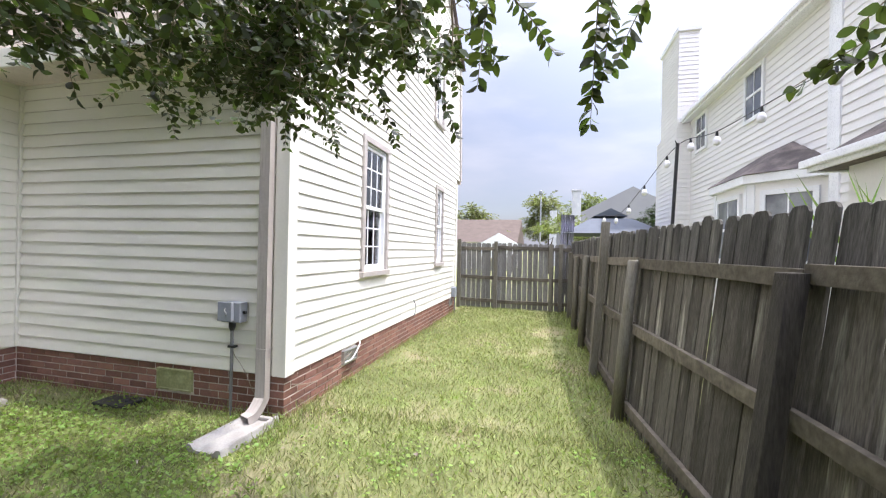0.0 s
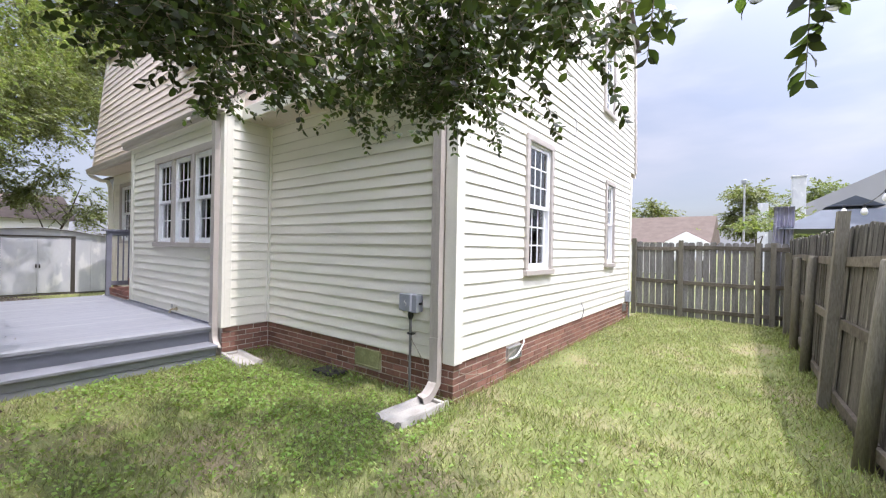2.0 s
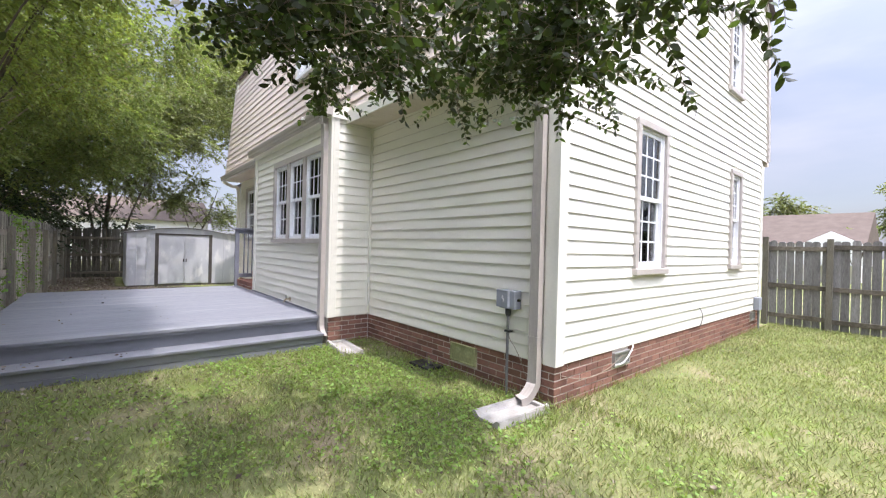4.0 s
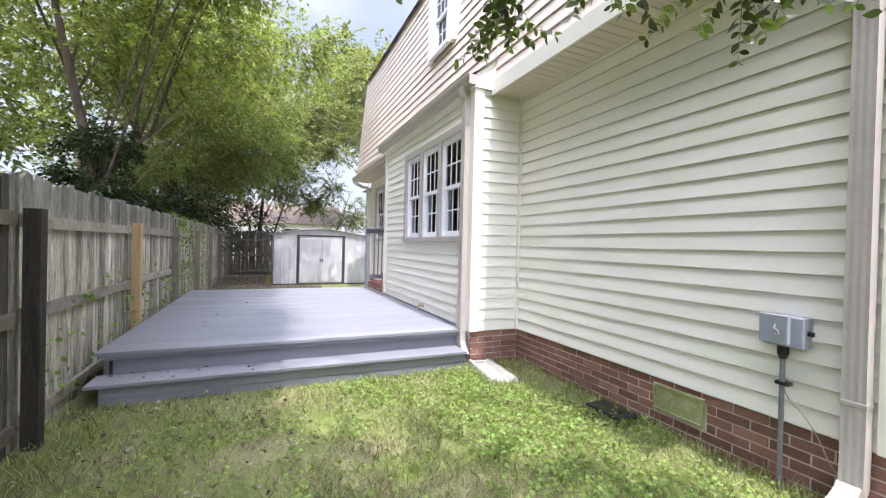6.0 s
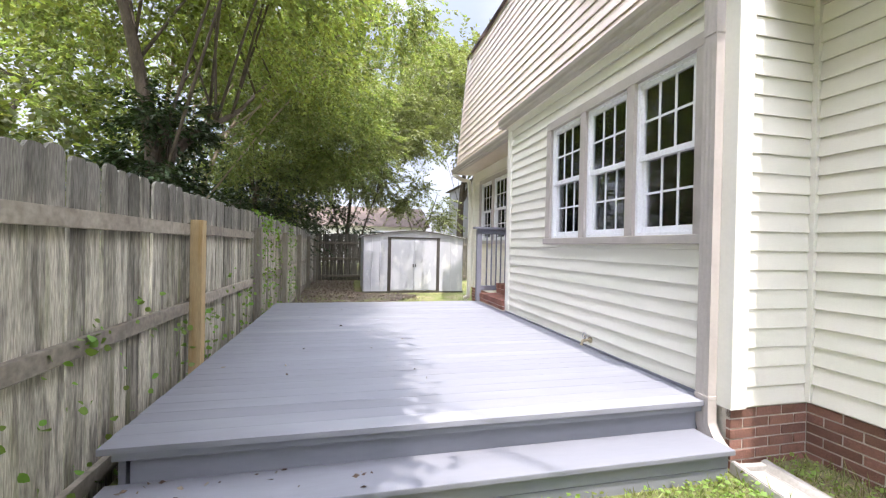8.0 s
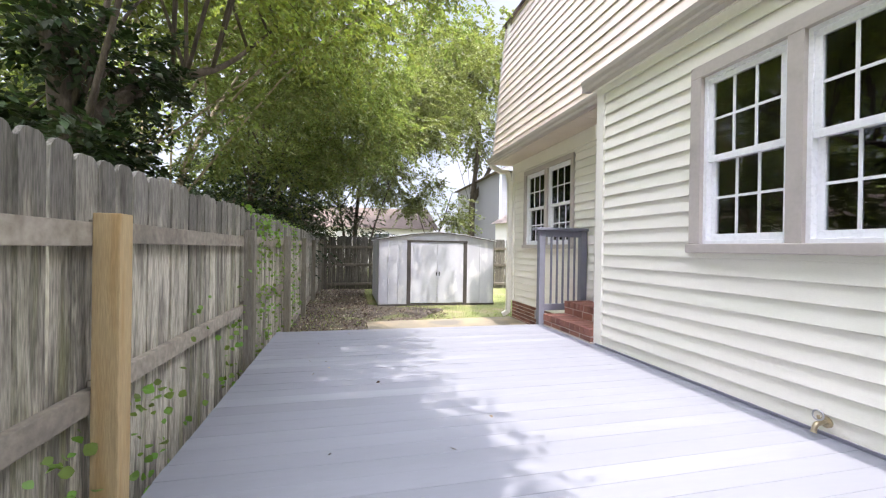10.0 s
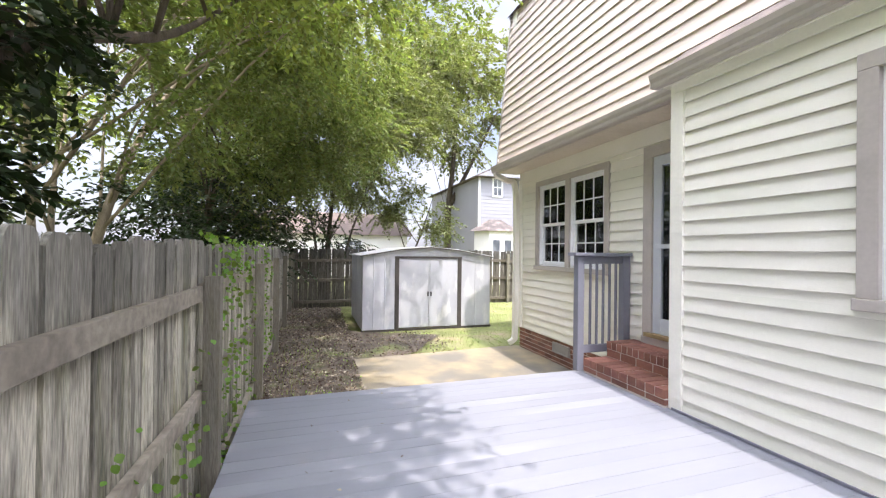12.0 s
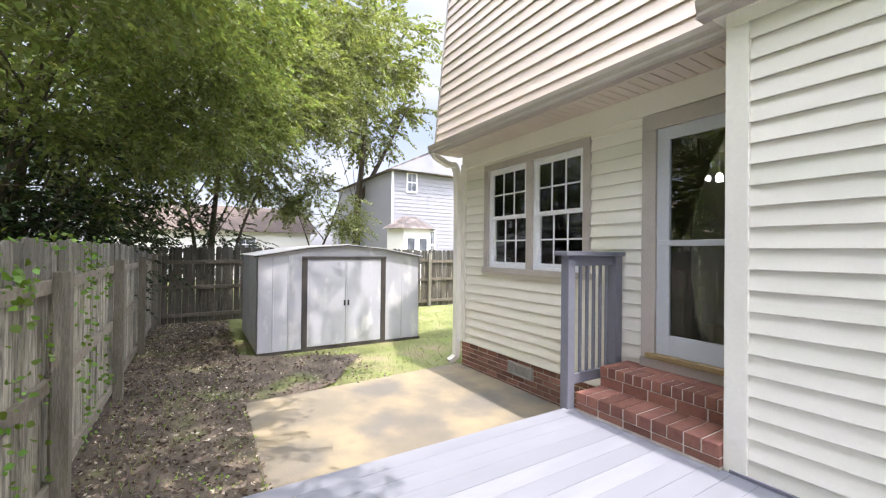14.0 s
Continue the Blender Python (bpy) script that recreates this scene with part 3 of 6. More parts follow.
prism(bm, [(3.85, 6.2), (YB + YF - 3.85, 6.2), (RIDGE_Y, RIDGE_Z - 0.1)], (-0.15, 0), F_side)
wall_side = tagged(part("wall_side", bm, "mortar"), "gable end wall clad in cream lapped vinyl siding", "house wall", kind="structure")
bm = solid_wall(bmesh.new(), F_left, YB, YF, SILL, 3.36, (-0.15, 0))
solid_wall(bm, F_left, 3.62, YB + YF - 3.62, 3.36, 6.2, (-0.15, 0))
prism(bm, [(3.85, 6.2), (YB + YF - 3.85, 6.2), (RIDGE_Y, RIDGE_Z - 0.1)], (-0.15, 0), F_left)
tagged(part("wall_end", bm, "siding"), "far gable end wall in cream siding", "house wall", kind="structure")
tagged(part("wall_front", boxes([((XL, YF - 0.15, 0), (XR, YF, 3.3))]), "siding"), "street side wall in cream siding", "house wall", kind="structure")

# inside: floors, ceiling and partitions that close the rooms off
tagged(part("floor", boxes([((XL + 0.15, YB + 0.15, 0.45), (XR - 0.15, YF - 0.15, 0.6)), ((BL + 0.15, BY + 0.15, 0.45), (BR - 0.15, YB + 0.15, 0.6))]), "wood_sill"), "brown wooden floor inside the house", "floor", kind="structure")
tagged(part("ceiling", boxes([((XL + 0.15, YB + 0.15, 3.05), (XR - 0.15, YF - 0.15, 3.15)), ((BL + 0.15, BY + 0.15, 3.12), (BR - 0.15, YB + 0.15, 3.2))]), "inside"), "plain ceiling inside the house", "ceiling", kind="structure")
tagged(part("wall_inside", boxes([((XL + 0.15, 7.6, 0.6), (XR - 0.15, 7.7, 3.05)), ((-4.2, YB + 0.15, 0.6), (-4.1, 7.6, 3.05)), ((-8.9, YB + 0.2, 0.6), (-8.8, 7.6, 3.05)), ((XL + 0.15, YB, 4.1), (XR - 0.15, YF - 0.3, 4.2)), ((XR - 2.6, 5.5, 4.2), (XR - 2.5, 10.5, 6.0))]), "inside"), "inner partition walls", "wall", kind="structure")

# upper slopes and roof
wall_upper = tagged(part("wall_upper", boxes([((XL - 0.1, -0.1, -0.12), (XR + 0.02, up.length, 0))], F_up), "mortar"), "steep upper slope clad in blush-tan lapped siding", "house wall", kind="structure")
lap_siding(wall_upper, F_up, 0.0, up.length, lambda v: (XL - 0.1, XR + 0.02), [(-7.55, -6.47, 1.17, 2.6)], "siding_up", 0.152, 0.02)
F_up2 = Frame((0, YB + YF - SLOPE0[0], SLOPE0[1]), (-1, 0, 0), Vector((0, -up.y, up.z)), Vector((0, up.z, up.y)))
tagged(part("wall_upper_front", boxes([((-XR - 0.02, -0.1, -0.12), (-XL + 0.1, up.length, 0))], F_up2), "siding_up"), "steep upper slope towards the street", "house wall", kind="structure")
bm = bmesh.new()
for s in (1, -1):
    y0, y1 = (SLOPE1[0] - 0.10, RIDGE_Y) if s == 1 else (YB + YF - SLOPE1[0] + 0.10, RIDGE_Y)
    vs = [bm.verts.new(p) for p in ((XL - 0.15, y0, 6.16), (XR + 0.12, y0, 6.16), (XR + 0.12, y1, RIDGE_Z + 0.1), (XL - 0.15, y1, RIDGE_Z + 0.1))]
    face = bm.faces.new(vs)
    bmesh.ops.solidify(bm, geom=[face], thickness=0.08)
bmesh.ops.recalc_face_normals(bm, faces=bm.faces)
tagged(part("roof", bm, "shingle"), "dark shingled upper roof", "roof", kind="structure")
# rake boards on both gable ends
for x0, x1 in ((XR + 0.002, XR + 0.045), (XL - 0.15, XL - 0.105)):
    bm = bmesh.new()
    for s in (1, -1):
        def yy(y):
            return y if s == 1 else YB + YF - y
        for (ya, za), (yb, zb) in (((SLOPE0[0] - 0.02, SLOPE0[1]), (SLOPE1[0] - 0.02, SLOPE1[1])), ((SLOPE1[0] - 0.05, SLOPE1[1] - 0.02), (RIDGE_Y, RIDGE_Z + 0.06))):
            w = Vector((0, zb - za, -(yb - ya))).normalized() * 0.14
            pts = [(ya, za), (yb, zb), (yb + w.y, zb + w.z), (ya + w.y, za + w.z)]
            prism(bm, [(yy(a), c) for a, c in pts], (x0, x1), Frame((0, 0, 0), (0, 1, 0), (0, 0, 1), (1, 0, 0)))
    tagged(part("trim_rake", bm, "taupe"), "taupe rake boards along the gable", "trim", kind="structure")

# lapped siding
lap_siding(wall_back, F_back, SILL, 3.3, lambda v: (BR, XR), ())
lap_siding(wall_back, F_back, SILL, 3.02, lambda v: (XL, BL), (inset(DOUBLE, 0.02), inset(DOOR, 0.02)))
lap_siding(wall_bay, F_bay, SILL, 3.26, lambda v: (BL, BR), (inset(TRIPLE, 0.02),))
lap_siding(wall_bay_side, F_bay_r, SILL, 3.262, lambda v: (BY, YB), (), lip=0.014)
lap_siding(wall_side, F_side, SILL, RIDGE_Z - 0.1, gable, (inset(W1, 0.02), inset(W2, 0.02), inset(W3, 0.02)), lip=0.017)
tagged(part("trim_frieze", boxes([((XL, 3.02, 0.002), (BL, 3.24, 0.030))], F_back, 0.004), "cream"), "plain cream frieze board under the eave", "trim", kind="structure")
tagged(part("trim_frieze_bay", boxes([((BL, 3.18, 0.02), (BR, 3.27, 0.038))], F_bay, 0.004), "cream"), "plain cream frieze board under the bay gutter", "trim", kind="structure")


def corner_board(x, y, sx, sy, z0, z1, w=0.085):
    """An outside corner post: two leaves at right angles. sx, sy: which way the two walls face."""
    bm = bmesh.new()
    t = 0.036
    box(bm, (x + sx * t, y + sy * t, z0), (x - sx * w, y, z1), WORLD, 0.004)
    box(bm, (x + sx * (t - 0.001), y, z0), (x, y - sy * w, z1), WORLD, 0.004)
    return tagged(part("trim_corner", bm, "cream"), "cream vinyl outside corner post", "trim", kind="structure")


corner_board(XR, YB, 1, -1, SILL - 0.005, 3.3, 0.10)
corner_board(BR, BY, 1, -1, SILL - 0.005, 3.3, 0.09)
corner_board(BL, BY, -1, -1, 0.406, 3.3, 0.09)
corner_board(XL, YB, -1, -1, SILL - 0.005, 3.1, 0.09)
corner_board(XR, YF, 1, 1, SILL - 0.005, 3.2, 0.09)
tagged(part("trim_inner", boxes([((BR + 0.001, YB - 0.04, SILL), (BR + 0.04, YB, 3.3))], WORLD, 0.005), "cream"), "slim cream inside corner strip", "trim", kind="structure")


# eaves: fascia, vented soffit and gutters
def eave(u0, u1, z, y0, label, fascia):
    s = thing("trim_eave", label, "eave", (0, 0, 0), kind="structure")
    n = int((u1 - u0) / 0.1)
    items = [((u0 + (u1 - u0) * k / n + 0.004, y0 + 0.02, z), (u0 + (u1 - u0) * (k + 1) / n - 0.004, YB, z + 0.012)) for k in range(n)]
    part("soffit", boxes(items + [((u0, y0 + 0.02, z + 0.012), (u1, YB, z + 0.02))]), "soffit", s, "ribbed tan soffit")
    part("fascia", boxes([((u0, y0, z - 0.02), (u1, y0 + 0.022, z + 0.16))], WORLD, 0.003), fascia, s)
    return s


eave(BR + 0.02, XR + 0.04, EAVE, 3.37, "cream fascia and vented soffit of the eave", "cream")
eave(XL - 0.12, BL, EAVE_L, 3.37, "tan vented soffit and fascia of the eave", "soffit")
gutter("gutter_back", Frame((0, 3.37, EAVE_L - 0.01), (1, 0, 0), (0, 0, 1), (0, -1, 0)), XL - 0.13, BL - 0.01, "taupe metal gutter under the blush upper slope")
# the main eave carries a plain fascia
gutter("gutter_bay", Frame((0, 3.13, 3.27), (1, 0, 0), (0, 0, 1), (0, -1, 0)), BL - 0.16, BR + 0.10, "taupe metal gutter along the bay")
bm = bmesh.new()
F_x = Frame((0, 0, 0), (0, 1, 0), (0, 0, 1), (1, 0, 0))
prism(bm, [(3.12, 3.262), (3.50, 3.262), (3.50, 3.66), (3.46, 3.66), (3.12, 3.40)], (BL - 0.10, BR + 0.055), F_x)
tagged(part("roof_bay", bm, "cream"), "low cream-cheeked lean-to roof over the bay", "roof", kind="structure")
bm = bmesh.new()
prism(bm, [(3.05, 3.37), (3.07, 3.395), (3.48, 3.71), (3.48, 3.67)], (BL - 0.12, BR + 0.085), F_x)
tagged(part("roof_bay_cover", bm, "shingle"), "shingle covering of the lean-to roof", "roof", kind="structure")
tagged(part("trim_flashing", boxes([((BR + 0.05, 3.41, 3.42), (BR + 0.085, 3.50, 3.78))], WORLD, 0.004), "white"), "white metal end flashing", "trim", kind="structure")

# brick footing
foot = boxes([((BR, YB + 0.002, -0.3), (XR, YB + 0.2, SILL - 0.002)), ((XR - 0.2, YB + 0.2, -0.3), (XR - 0.002, YF, SILL - 0.002)), ((BR - 0.2, BY + 0.002, -0.3), (BR - 0.002, YB, SILL - 0.002)), ((XL + 0.002, YB + 0.002, -0.3), (BL, YB + 0.2, SILL - 0.002)), ((BL + 0.002, BY + 0.002, -0.3), (BR - 0.2, BY + 0.2, 0.3)), ((XL, YF - 0.2, -0.3), (XR, YF - 0.002, SILL))])
footing = tagged(part("wall_footing", foot, "mortar"), "red brick footing with pale mortar joints", "brick wall", kind="structure")

# windows and the door
make_window("window_1", F_side, *W1, 1, 3, 3, "tall white double-hung window with taupe casing", back="curtain", cw=0.08)
make_window("window_2", F_side, *W2, 1, 3, 3, "tall white double-hung window with taupe casing near the far corner", back="curtain", cw=0.08)
make_window("window_3", F_side, *W3, 1, 3, 3, "upper white double-hung window with taupe casing", cw=0.08)
make_window("window_4", F_bay, *TRIPLE, 3, 3, 2, "three ganged white double-hung windows in taupe casing", cw=0.10)
make_window("window_5", F_back, *DOUBLE, 2, 3, 2, "two ganged white double-hung windows in taupe casing")

F_dorm = Frame((0, 3.43, 4.50), (1, 0, 0), (0, 0, 1), (0, -1, 0))
dorm = tagged(part("wall_dormer", boxes([((-7.53, 0, -0.6), (-7.39, 1.35, 0)), ((-6.61, 0, -0.6), (-6.49, 1.35, 0)), ((-7.53, 1.25, -0.6), (-6.49, 1.4, 0.05))], F_dorm, 0.004), "cream"), "cream cheeks of the upper window box", "dormer", kind="structure")
make_window("window_6", Frame((0, 3.46, 4.50), (1, 0, 0), (0, 0, 1), (0, -1, 0)), -7.39, -6.61, 0.0, 1.25, 1, 3, 2, "small upper white window set in the sloping wall", casing="white")

door = thing("door_1", "pale storm door with full glass in a taupe frame", "door", (-9.5, YB, 0.755), kind="structure")
g = Frame(F_back.o - door.location, F_back.u, F_back.v, F_back.d)
for nm, a, c in (("head_casing", (DOOR[0], 2.87, 0), (DOOR[1], 3.005, 0.045)), ("side_casing", (DOOR[0], 0.755, 0), (DOOR[0] + 0.13, 2.87, 0.045)), ("kick_board", (DOOR[0] + 0.0, 0.745, 0.046), (DOOR[1], 0.83, 0.062))):
    part(nm, boxes([(a, c)], g, 0.006), "taupe", door)
part("threshold", boxes([((DOOR[0] + 0.06, 0.83, 0.0), (DOOR[1], 0.875, 0.085))], g, 0.006), "wood_sill", door, "worn wooden threshold")
du0, du1 = DOOR[0] + 0.13, DOOR[1] - 0.01
leaf = part("storm_door", boxes([((du0, 0.875, -0.02), (du0 + 0.11, 2.87, 0.02)), ((du1 - 0.09, 0.875, -0.02), (du1, 2.87, 0.02)), ((du0 + 0.11, 0.875, -0.02), (du1 - 0.09, 1.05, 0.02)), ((du0 + 0.11, 2.76, -0.02), (du1 - 0.09, 2.87, 0.02)), ((du0 + 0.03, 1.83, -0.01), (du1 - 0.09, 1.88, 0.026))], g, 0.004), "door_white", door)
pane = part("pane", boxes([((du0 + 0.11, 1.05, -0.004), (du1 - 0.09, 2.76, 0.0))], g), "glass", leaf)
pane.visible_shadow = False
part("inner_frame", boxes([((du0 + 0.02, 0.875, -0.13), (du0 + 0.19, 2.84, -0.06)), ((du0 + 0.19, 0.875, -0.13), (du1, 1.03, -0.06)), ((du0 + 0.19, 2.72, -0.13), (du1, 2.84, -0.06))], g, 0.004), "door_white", door, "pale inner door frame")
part("latch", tube(bmesh.new(), [g.at(du1 - 0.05, 1.72, 0.02), g.at(du1 - 0.05, 1.72, 0.06), g.at(du1 - 0.12, 1.72, 0.065)], 0.008), "black", leaf)

# the lit ceiling lamp seen through the door
lamp = thing("ceiling_lamp", "lit glass ceiling lamp in the dark room", "lamp", (-10.35, 6.0, 2.75))
part("canopy", tube(bmesh.new(), [(0, 0, 0.3), (0, 0, 0.27)], [0.06, 0.06], 12), "brass", lamp)
part("stem", tube(bmesh.new(), [(0, 0, 0.27), (0, 0, 0.05)], 0.01), "brass", lamp)
for k in range(4):
    a = k * math.tau / 4 + 0.4
    part("shade", tube(bmesh.new(), [(0.11 * math.cos(a), 0.11 * math.sin(a), 0.03), (0.12 * math.cos(a), 0.12 * math.sin(a), 0.01), (0.14 * math.cos(a), 0.14 * math.sin(a), -0.03)], [0.015, 0.035, 0.045], 10), "lamp", lamp, "glowing glass shade", True)


# ---- downspouts and wall fittings ----
def curve_z(points, steps=5):
    return bend(points, steps)


downspout("taupe ribbed metal downspout at the house corner", curve_z([(-2.02, 3.52, 3.30), (-2.02, 3.53, 3.22), (-2.02, 3.60, 3.14), (-2.02, 3.72, 3.06), (-2.02, 3.765, 2.96), (-2.02, 3.765, 2.0), (-2.02, 3.765, 1.0), (-2.02, 3.765, 0.28), (-2.025, 3.745, 0.18), (-2.04, 3.67, 0.09), (-2.06, 3.60, 0.065)]), straps=(0.62, 2.9))
downspout("taupe metal downspout on the bay corner", curve_z([(-5.34, 3.07, 3.30), (-5.34, 3.08, 3.2), (-5.34, 3.11, 3.1), (-5.34, 3.115, 2.0), (-5.34, 3.115, 1.0), (-5.34, 3.115, 0.34), (-5.32, 3.115, 0.22), (-5.26, 3.11, 0.14), (-5.19, 3.105, 0.10)]), straps=(0.42, 2.85))
downspout("cream metal downspout at the far house corner", curve_z([(-13.01, 3.32, 3.26), (-13.01, 3.36, 3.18), (-13.01, 3.55, 3.09), (-13.01, 3.73, 2.98), (-13.01, 3.755, 2.0), (-13.01, 3.755, 1.0), (-13.01, 3.755, 0.24), (-13.02, 3.72, 0.13), (-13.03, 3.64, 0.08)]), material="cream", straps=(0.4,))

meter = thing("meter_box", "grey plastic utility box on the siding", "utility box", (-2.33, YB - 0.02, 0.84))
part("body", boxes([((-0.10, -0.10, 0.02), (0.10, 0, 0.2))], WORLD, 0.01), "grey_box", meter)
part("cover", boxes([((-0.106, -0.135, 0.035), (0.04, -0.10, 0.206))], WORLD, 0.006), "grey_box", meter)
part("hasp", tube(bmesh.new(), bend([(-0.02, -0.137, 0.15), (-0.02, -0.15, 0.13), (0.0, -0.15, 0.115), (0.0, -0.15, 0.095), (-0.02, -0.137, 0.09)], 3), 0.004, 6), "steel", meter)
part("knob", tube(bmesh.new(), [(0.10, -0.05, 0.11), (0.125, -0.05, 0.11)], 0.014), "black", meter)
part("bushing", tube(bmesh.new(), [(-0.02, -0.05, 0.02), (-0.02, -0.05, -0.03), (-0.02, -0.05, -0.06)], [0.03, 0.03, 0.018], 10), "black", meter)
part("conduit", tube(bmesh.new(), [(-0.02, -0.05, -0.06), (-0.02, -0.05, -0.9)], 0.014), "pipe", meter)
part("clamp", boxes([((-0.05, -0.07, -0.215), (0.02, -0.02, -0.195))], WORLD, 0.003), "black", meter)
tagged(part("loose_wire", tube(bmesh.new(), bend([(-2.37, 3.77, 0.68), (-2.32, 3.76, 0.56), (-2.24, 3.74, 0.50), (-2.17, 3.74, 0.40), (-2.12, 3.75, 0.28), (-2.08, 3.76, 0.22)], 5), 0.0035, 5), "cable"), "thin tan wire drooping from the utility box", "wire")
tagged(part("ground_cable", tube(bmesh.new(), bend([(-1.835, 3.9, 0.30), (-1.82, 4.15, 0.23), (-1.815, 4.45, 0.20), (-1.815, 4.75, 0.23), (-1.815, 4.97, 0.30), (-1.81, 5.05, 0.32)], 6), 0.004, 6), "cable"), "tan cable sagging along the brick footing", "cable")
tagged(part("vent_cable", tube(bmesh.new(), bend([(-1.83, 4.90, 0.23), (-1.80, 5.0, 0.24), (-1.79, 5.12, 0.30), (-1.80, 5.24, 0.38), (-1.825, 5.27, 0.41)], 6), 0.008, 6), "white_cable"), "white cable looping out of the vent", "cable")
tagged(part("stub_cable", tube(bmesh.new(), bend([(-1.83, 7.38, 0.66), (-1.80, 7.40, 0.58), (-1.81, 7.44, 0.48), (-1.83, 7.42, 0.38)], 5), 0.007, 6), "pipe"), "short grey cable stub on the siding", "cable")
tap_box = thing("outlet_box", "small grey utility box low on the siding", "utility box", (XR + 0.02, 10.35, 0.40))
part("body", boxes([((0, -0.1, 0), (0.09, 0.1, 0.24))], WORLD, 0.01), "grey_box", tap_box)
part("pipe", tube(bmesh.new(), [(0.05, 0.05, 0), (0.05, 0.05, -0.4)], 0.02), "pipe", tap_box)
tagged(part("eave_wire", tube(bmesh.new(), bend([(-1.825, 6.9, 3.62), (-1.80, 6.92, 3.5), (-1.805, 6.95, 3.4), (-1.825, 6.93, 3.3)], 4), 0.005, 5), "pipe"), "short wire on the gable siding", "wire")

spigot = thing("garden_tap", "small weathered brass garden tap on the siding", "tap", (-6.76, BY - 0.012, 0.48))
part("flange", tube(bmesh.new(), [(0, 0, 0), (0, -0.012, 0)], 0.032, 12), "brass", spigot)
part("body", tube(bmesh.new(), bend([(0, -0.01, 0), (0, -0.06, 0), (0, -0.09, -0.01), (0, -0.105, -0.05)], 4), [0.014] * 12 + [0.017], 10), "brass", spigot)
part("stem", tube(bmesh.new(), [(0, -0.06, 0), (0, -0.07, 0.045)], 0.008), "brass", spigot)
bm = bmesh.new()
tube(bm, [(0.028 * math.cos(k * math.tau / 14), -0.072 + 0.004 * math.sin(k * math.tau / 14), 0.048 + 0.028 * math.sin(k * math.tau / 14)) for k in range(15)], 0.005, 6)
part("handle", bm, "steel", spigot)


def vent(name, f, u0, u1, v0, v1, label, board=False):
    v = thing(name, label, "vent", f.at((u0 + u1) / 2, v0, 0))
    g = Frame(f.o + f.d * 0.027 - v.location, f.u, f.v, f.d)
    part("frame", boxes([((u0, v0, -0.03), (u1, v0 + 0.018, 0.006)), ((u0, v1 - 0.018, -0.03), (u1, v1, 0.006)), ((u0, v0 + 0.018, -0.03), (u0 + 0.015, v1 - 0.018, 0.006)), ((u1 - 0.015, v0 + 0.018, -0.03), (u1, v1 - 0.018, 0.006))], g, 0.003), "vent_green" if board else "steel", v)
    if board:
        part("panel", boxes([((u0 + 0.015, v0 + 0.018, -0.02), (u1 - 0.015, v1 - 0.018, -0.004))], g, 0.003), "vent_green", v)
    else:
        part("backing", boxes([((u0 + 0.015, v0 + 0.018, -0.03), (u1 - 0.015, v1 - 0.018, -0.025))], g), "black", v)
        k = int((u1 - u0) / 0.026)
        for i in range(k):
            a = u0 + 0.018 + (u1 - u0 - 0.036) * i / k
            part("slat", boxes([((a, v0 + 0.018, -0.024), (a + 0.014, v1 - 0.018, -0.004))], g), "steel", v)


VENT_BACK, VENT_S1, VENT_S2, VENT_L = (-3.25, -2.84, 0.145, 0.35), (4.88, 5.22, 0.205, 0.36), (10.1, 10.35, 0.215, 0.365), (-11.85, -11.42, 0.19, 0.35)
vent("crawl_vent", F_back, *VENT_BACK, "yellow-green board closing the crawl space vent", True)
vent("crawl_vent", F_side, *VENT_S1, "galvanised slatted crawl space vent in the brick")
vent("crawl_vent", F_side, *VENT_S2, "galvanised slatted crawl space vent at the far corner")
vent("crawl_vent", F_back, *VENT_L, "galvanised slatted crawl space vent beside the slab")
lid = thing("drain_lid", "black plastic drain cover lying by the footing", "drain cover", (-3.52, 3.66, 0.02))
part("plate", boxes([((-0.19, -0.12, 0), (0.19, 0.12, 0.03))], WORLD, 0.012), "black", lid)
part("knob", tube(bmesh.new(), [(0.1, 0, 0.03), (0.1, 0, 0.05)], [0.03, 0.02], 10), "black", lid)


def splash_block(label, at, turn, length=0.62, width=0.31):
    """A concrete trough, deep at the pipe end and open at the other."""
    b = bmesh.new()
    prism(b, [(-width / 2, 0), (width / 2, 0), (width / 2 - 0.01, 0.075), (width / 2 - 0.045, 0.075), (width / 2 - 0.075, 0.03), (-width / 2 + 0.075, 0.03), (-width / 2 + 0.045, 0.075), (-width / 2 + 0.01, 0.075)], (0, length), Frame((0, 0, 0), (1, 0, 0), (0, 0, 1), (0, -1, 0)))
    box(b, (-width / 2 + 0.045, -0.045, 0.02), (width / 2 - 0.045, -0.002, 0.06), WORLD, 0.006)
    for v in b.verts:
        if v.co.y < -length + 0.02:
            v.co.x *= 1.12
            v.co.z *= 0.8
    bmesh.ops.bevel(b, geom=[e for e in b.edges if e.calc_length() > 0.2], offset=0.006, segments=2, affect='EDGES')
    ob = tagged(part("splash_block", b, "splash"), label, "splash block")
    ob.matrix_basis = pose(*at, 0, 0, turn)
    return ob


splash_block("pale concrete splash block under the corner downspout", (-1.97, 3.74, 0.005), -4)
splash_block("mossy grey concrete splash block beside the deck", (-5.16, 3.27, 0.0), 84, 0.68, 0.28)

# ---- deck ----
DZ, DX0, DX1, DY0, DY1 = 0.405, -10.25, -5.32, -0.40, 3.155
deck = thing("deck", "low grey painted wooden deck with one wide step", "deck", (DX1, 0, 0))


def dpart(name, items, bevel=0.004, material="deck", label=""):
    return part(name, boxes([(Vector(a) - deck.location, Vector(c) - deck.location) for a, c in items], WORLD, bevel), material, deck, label)


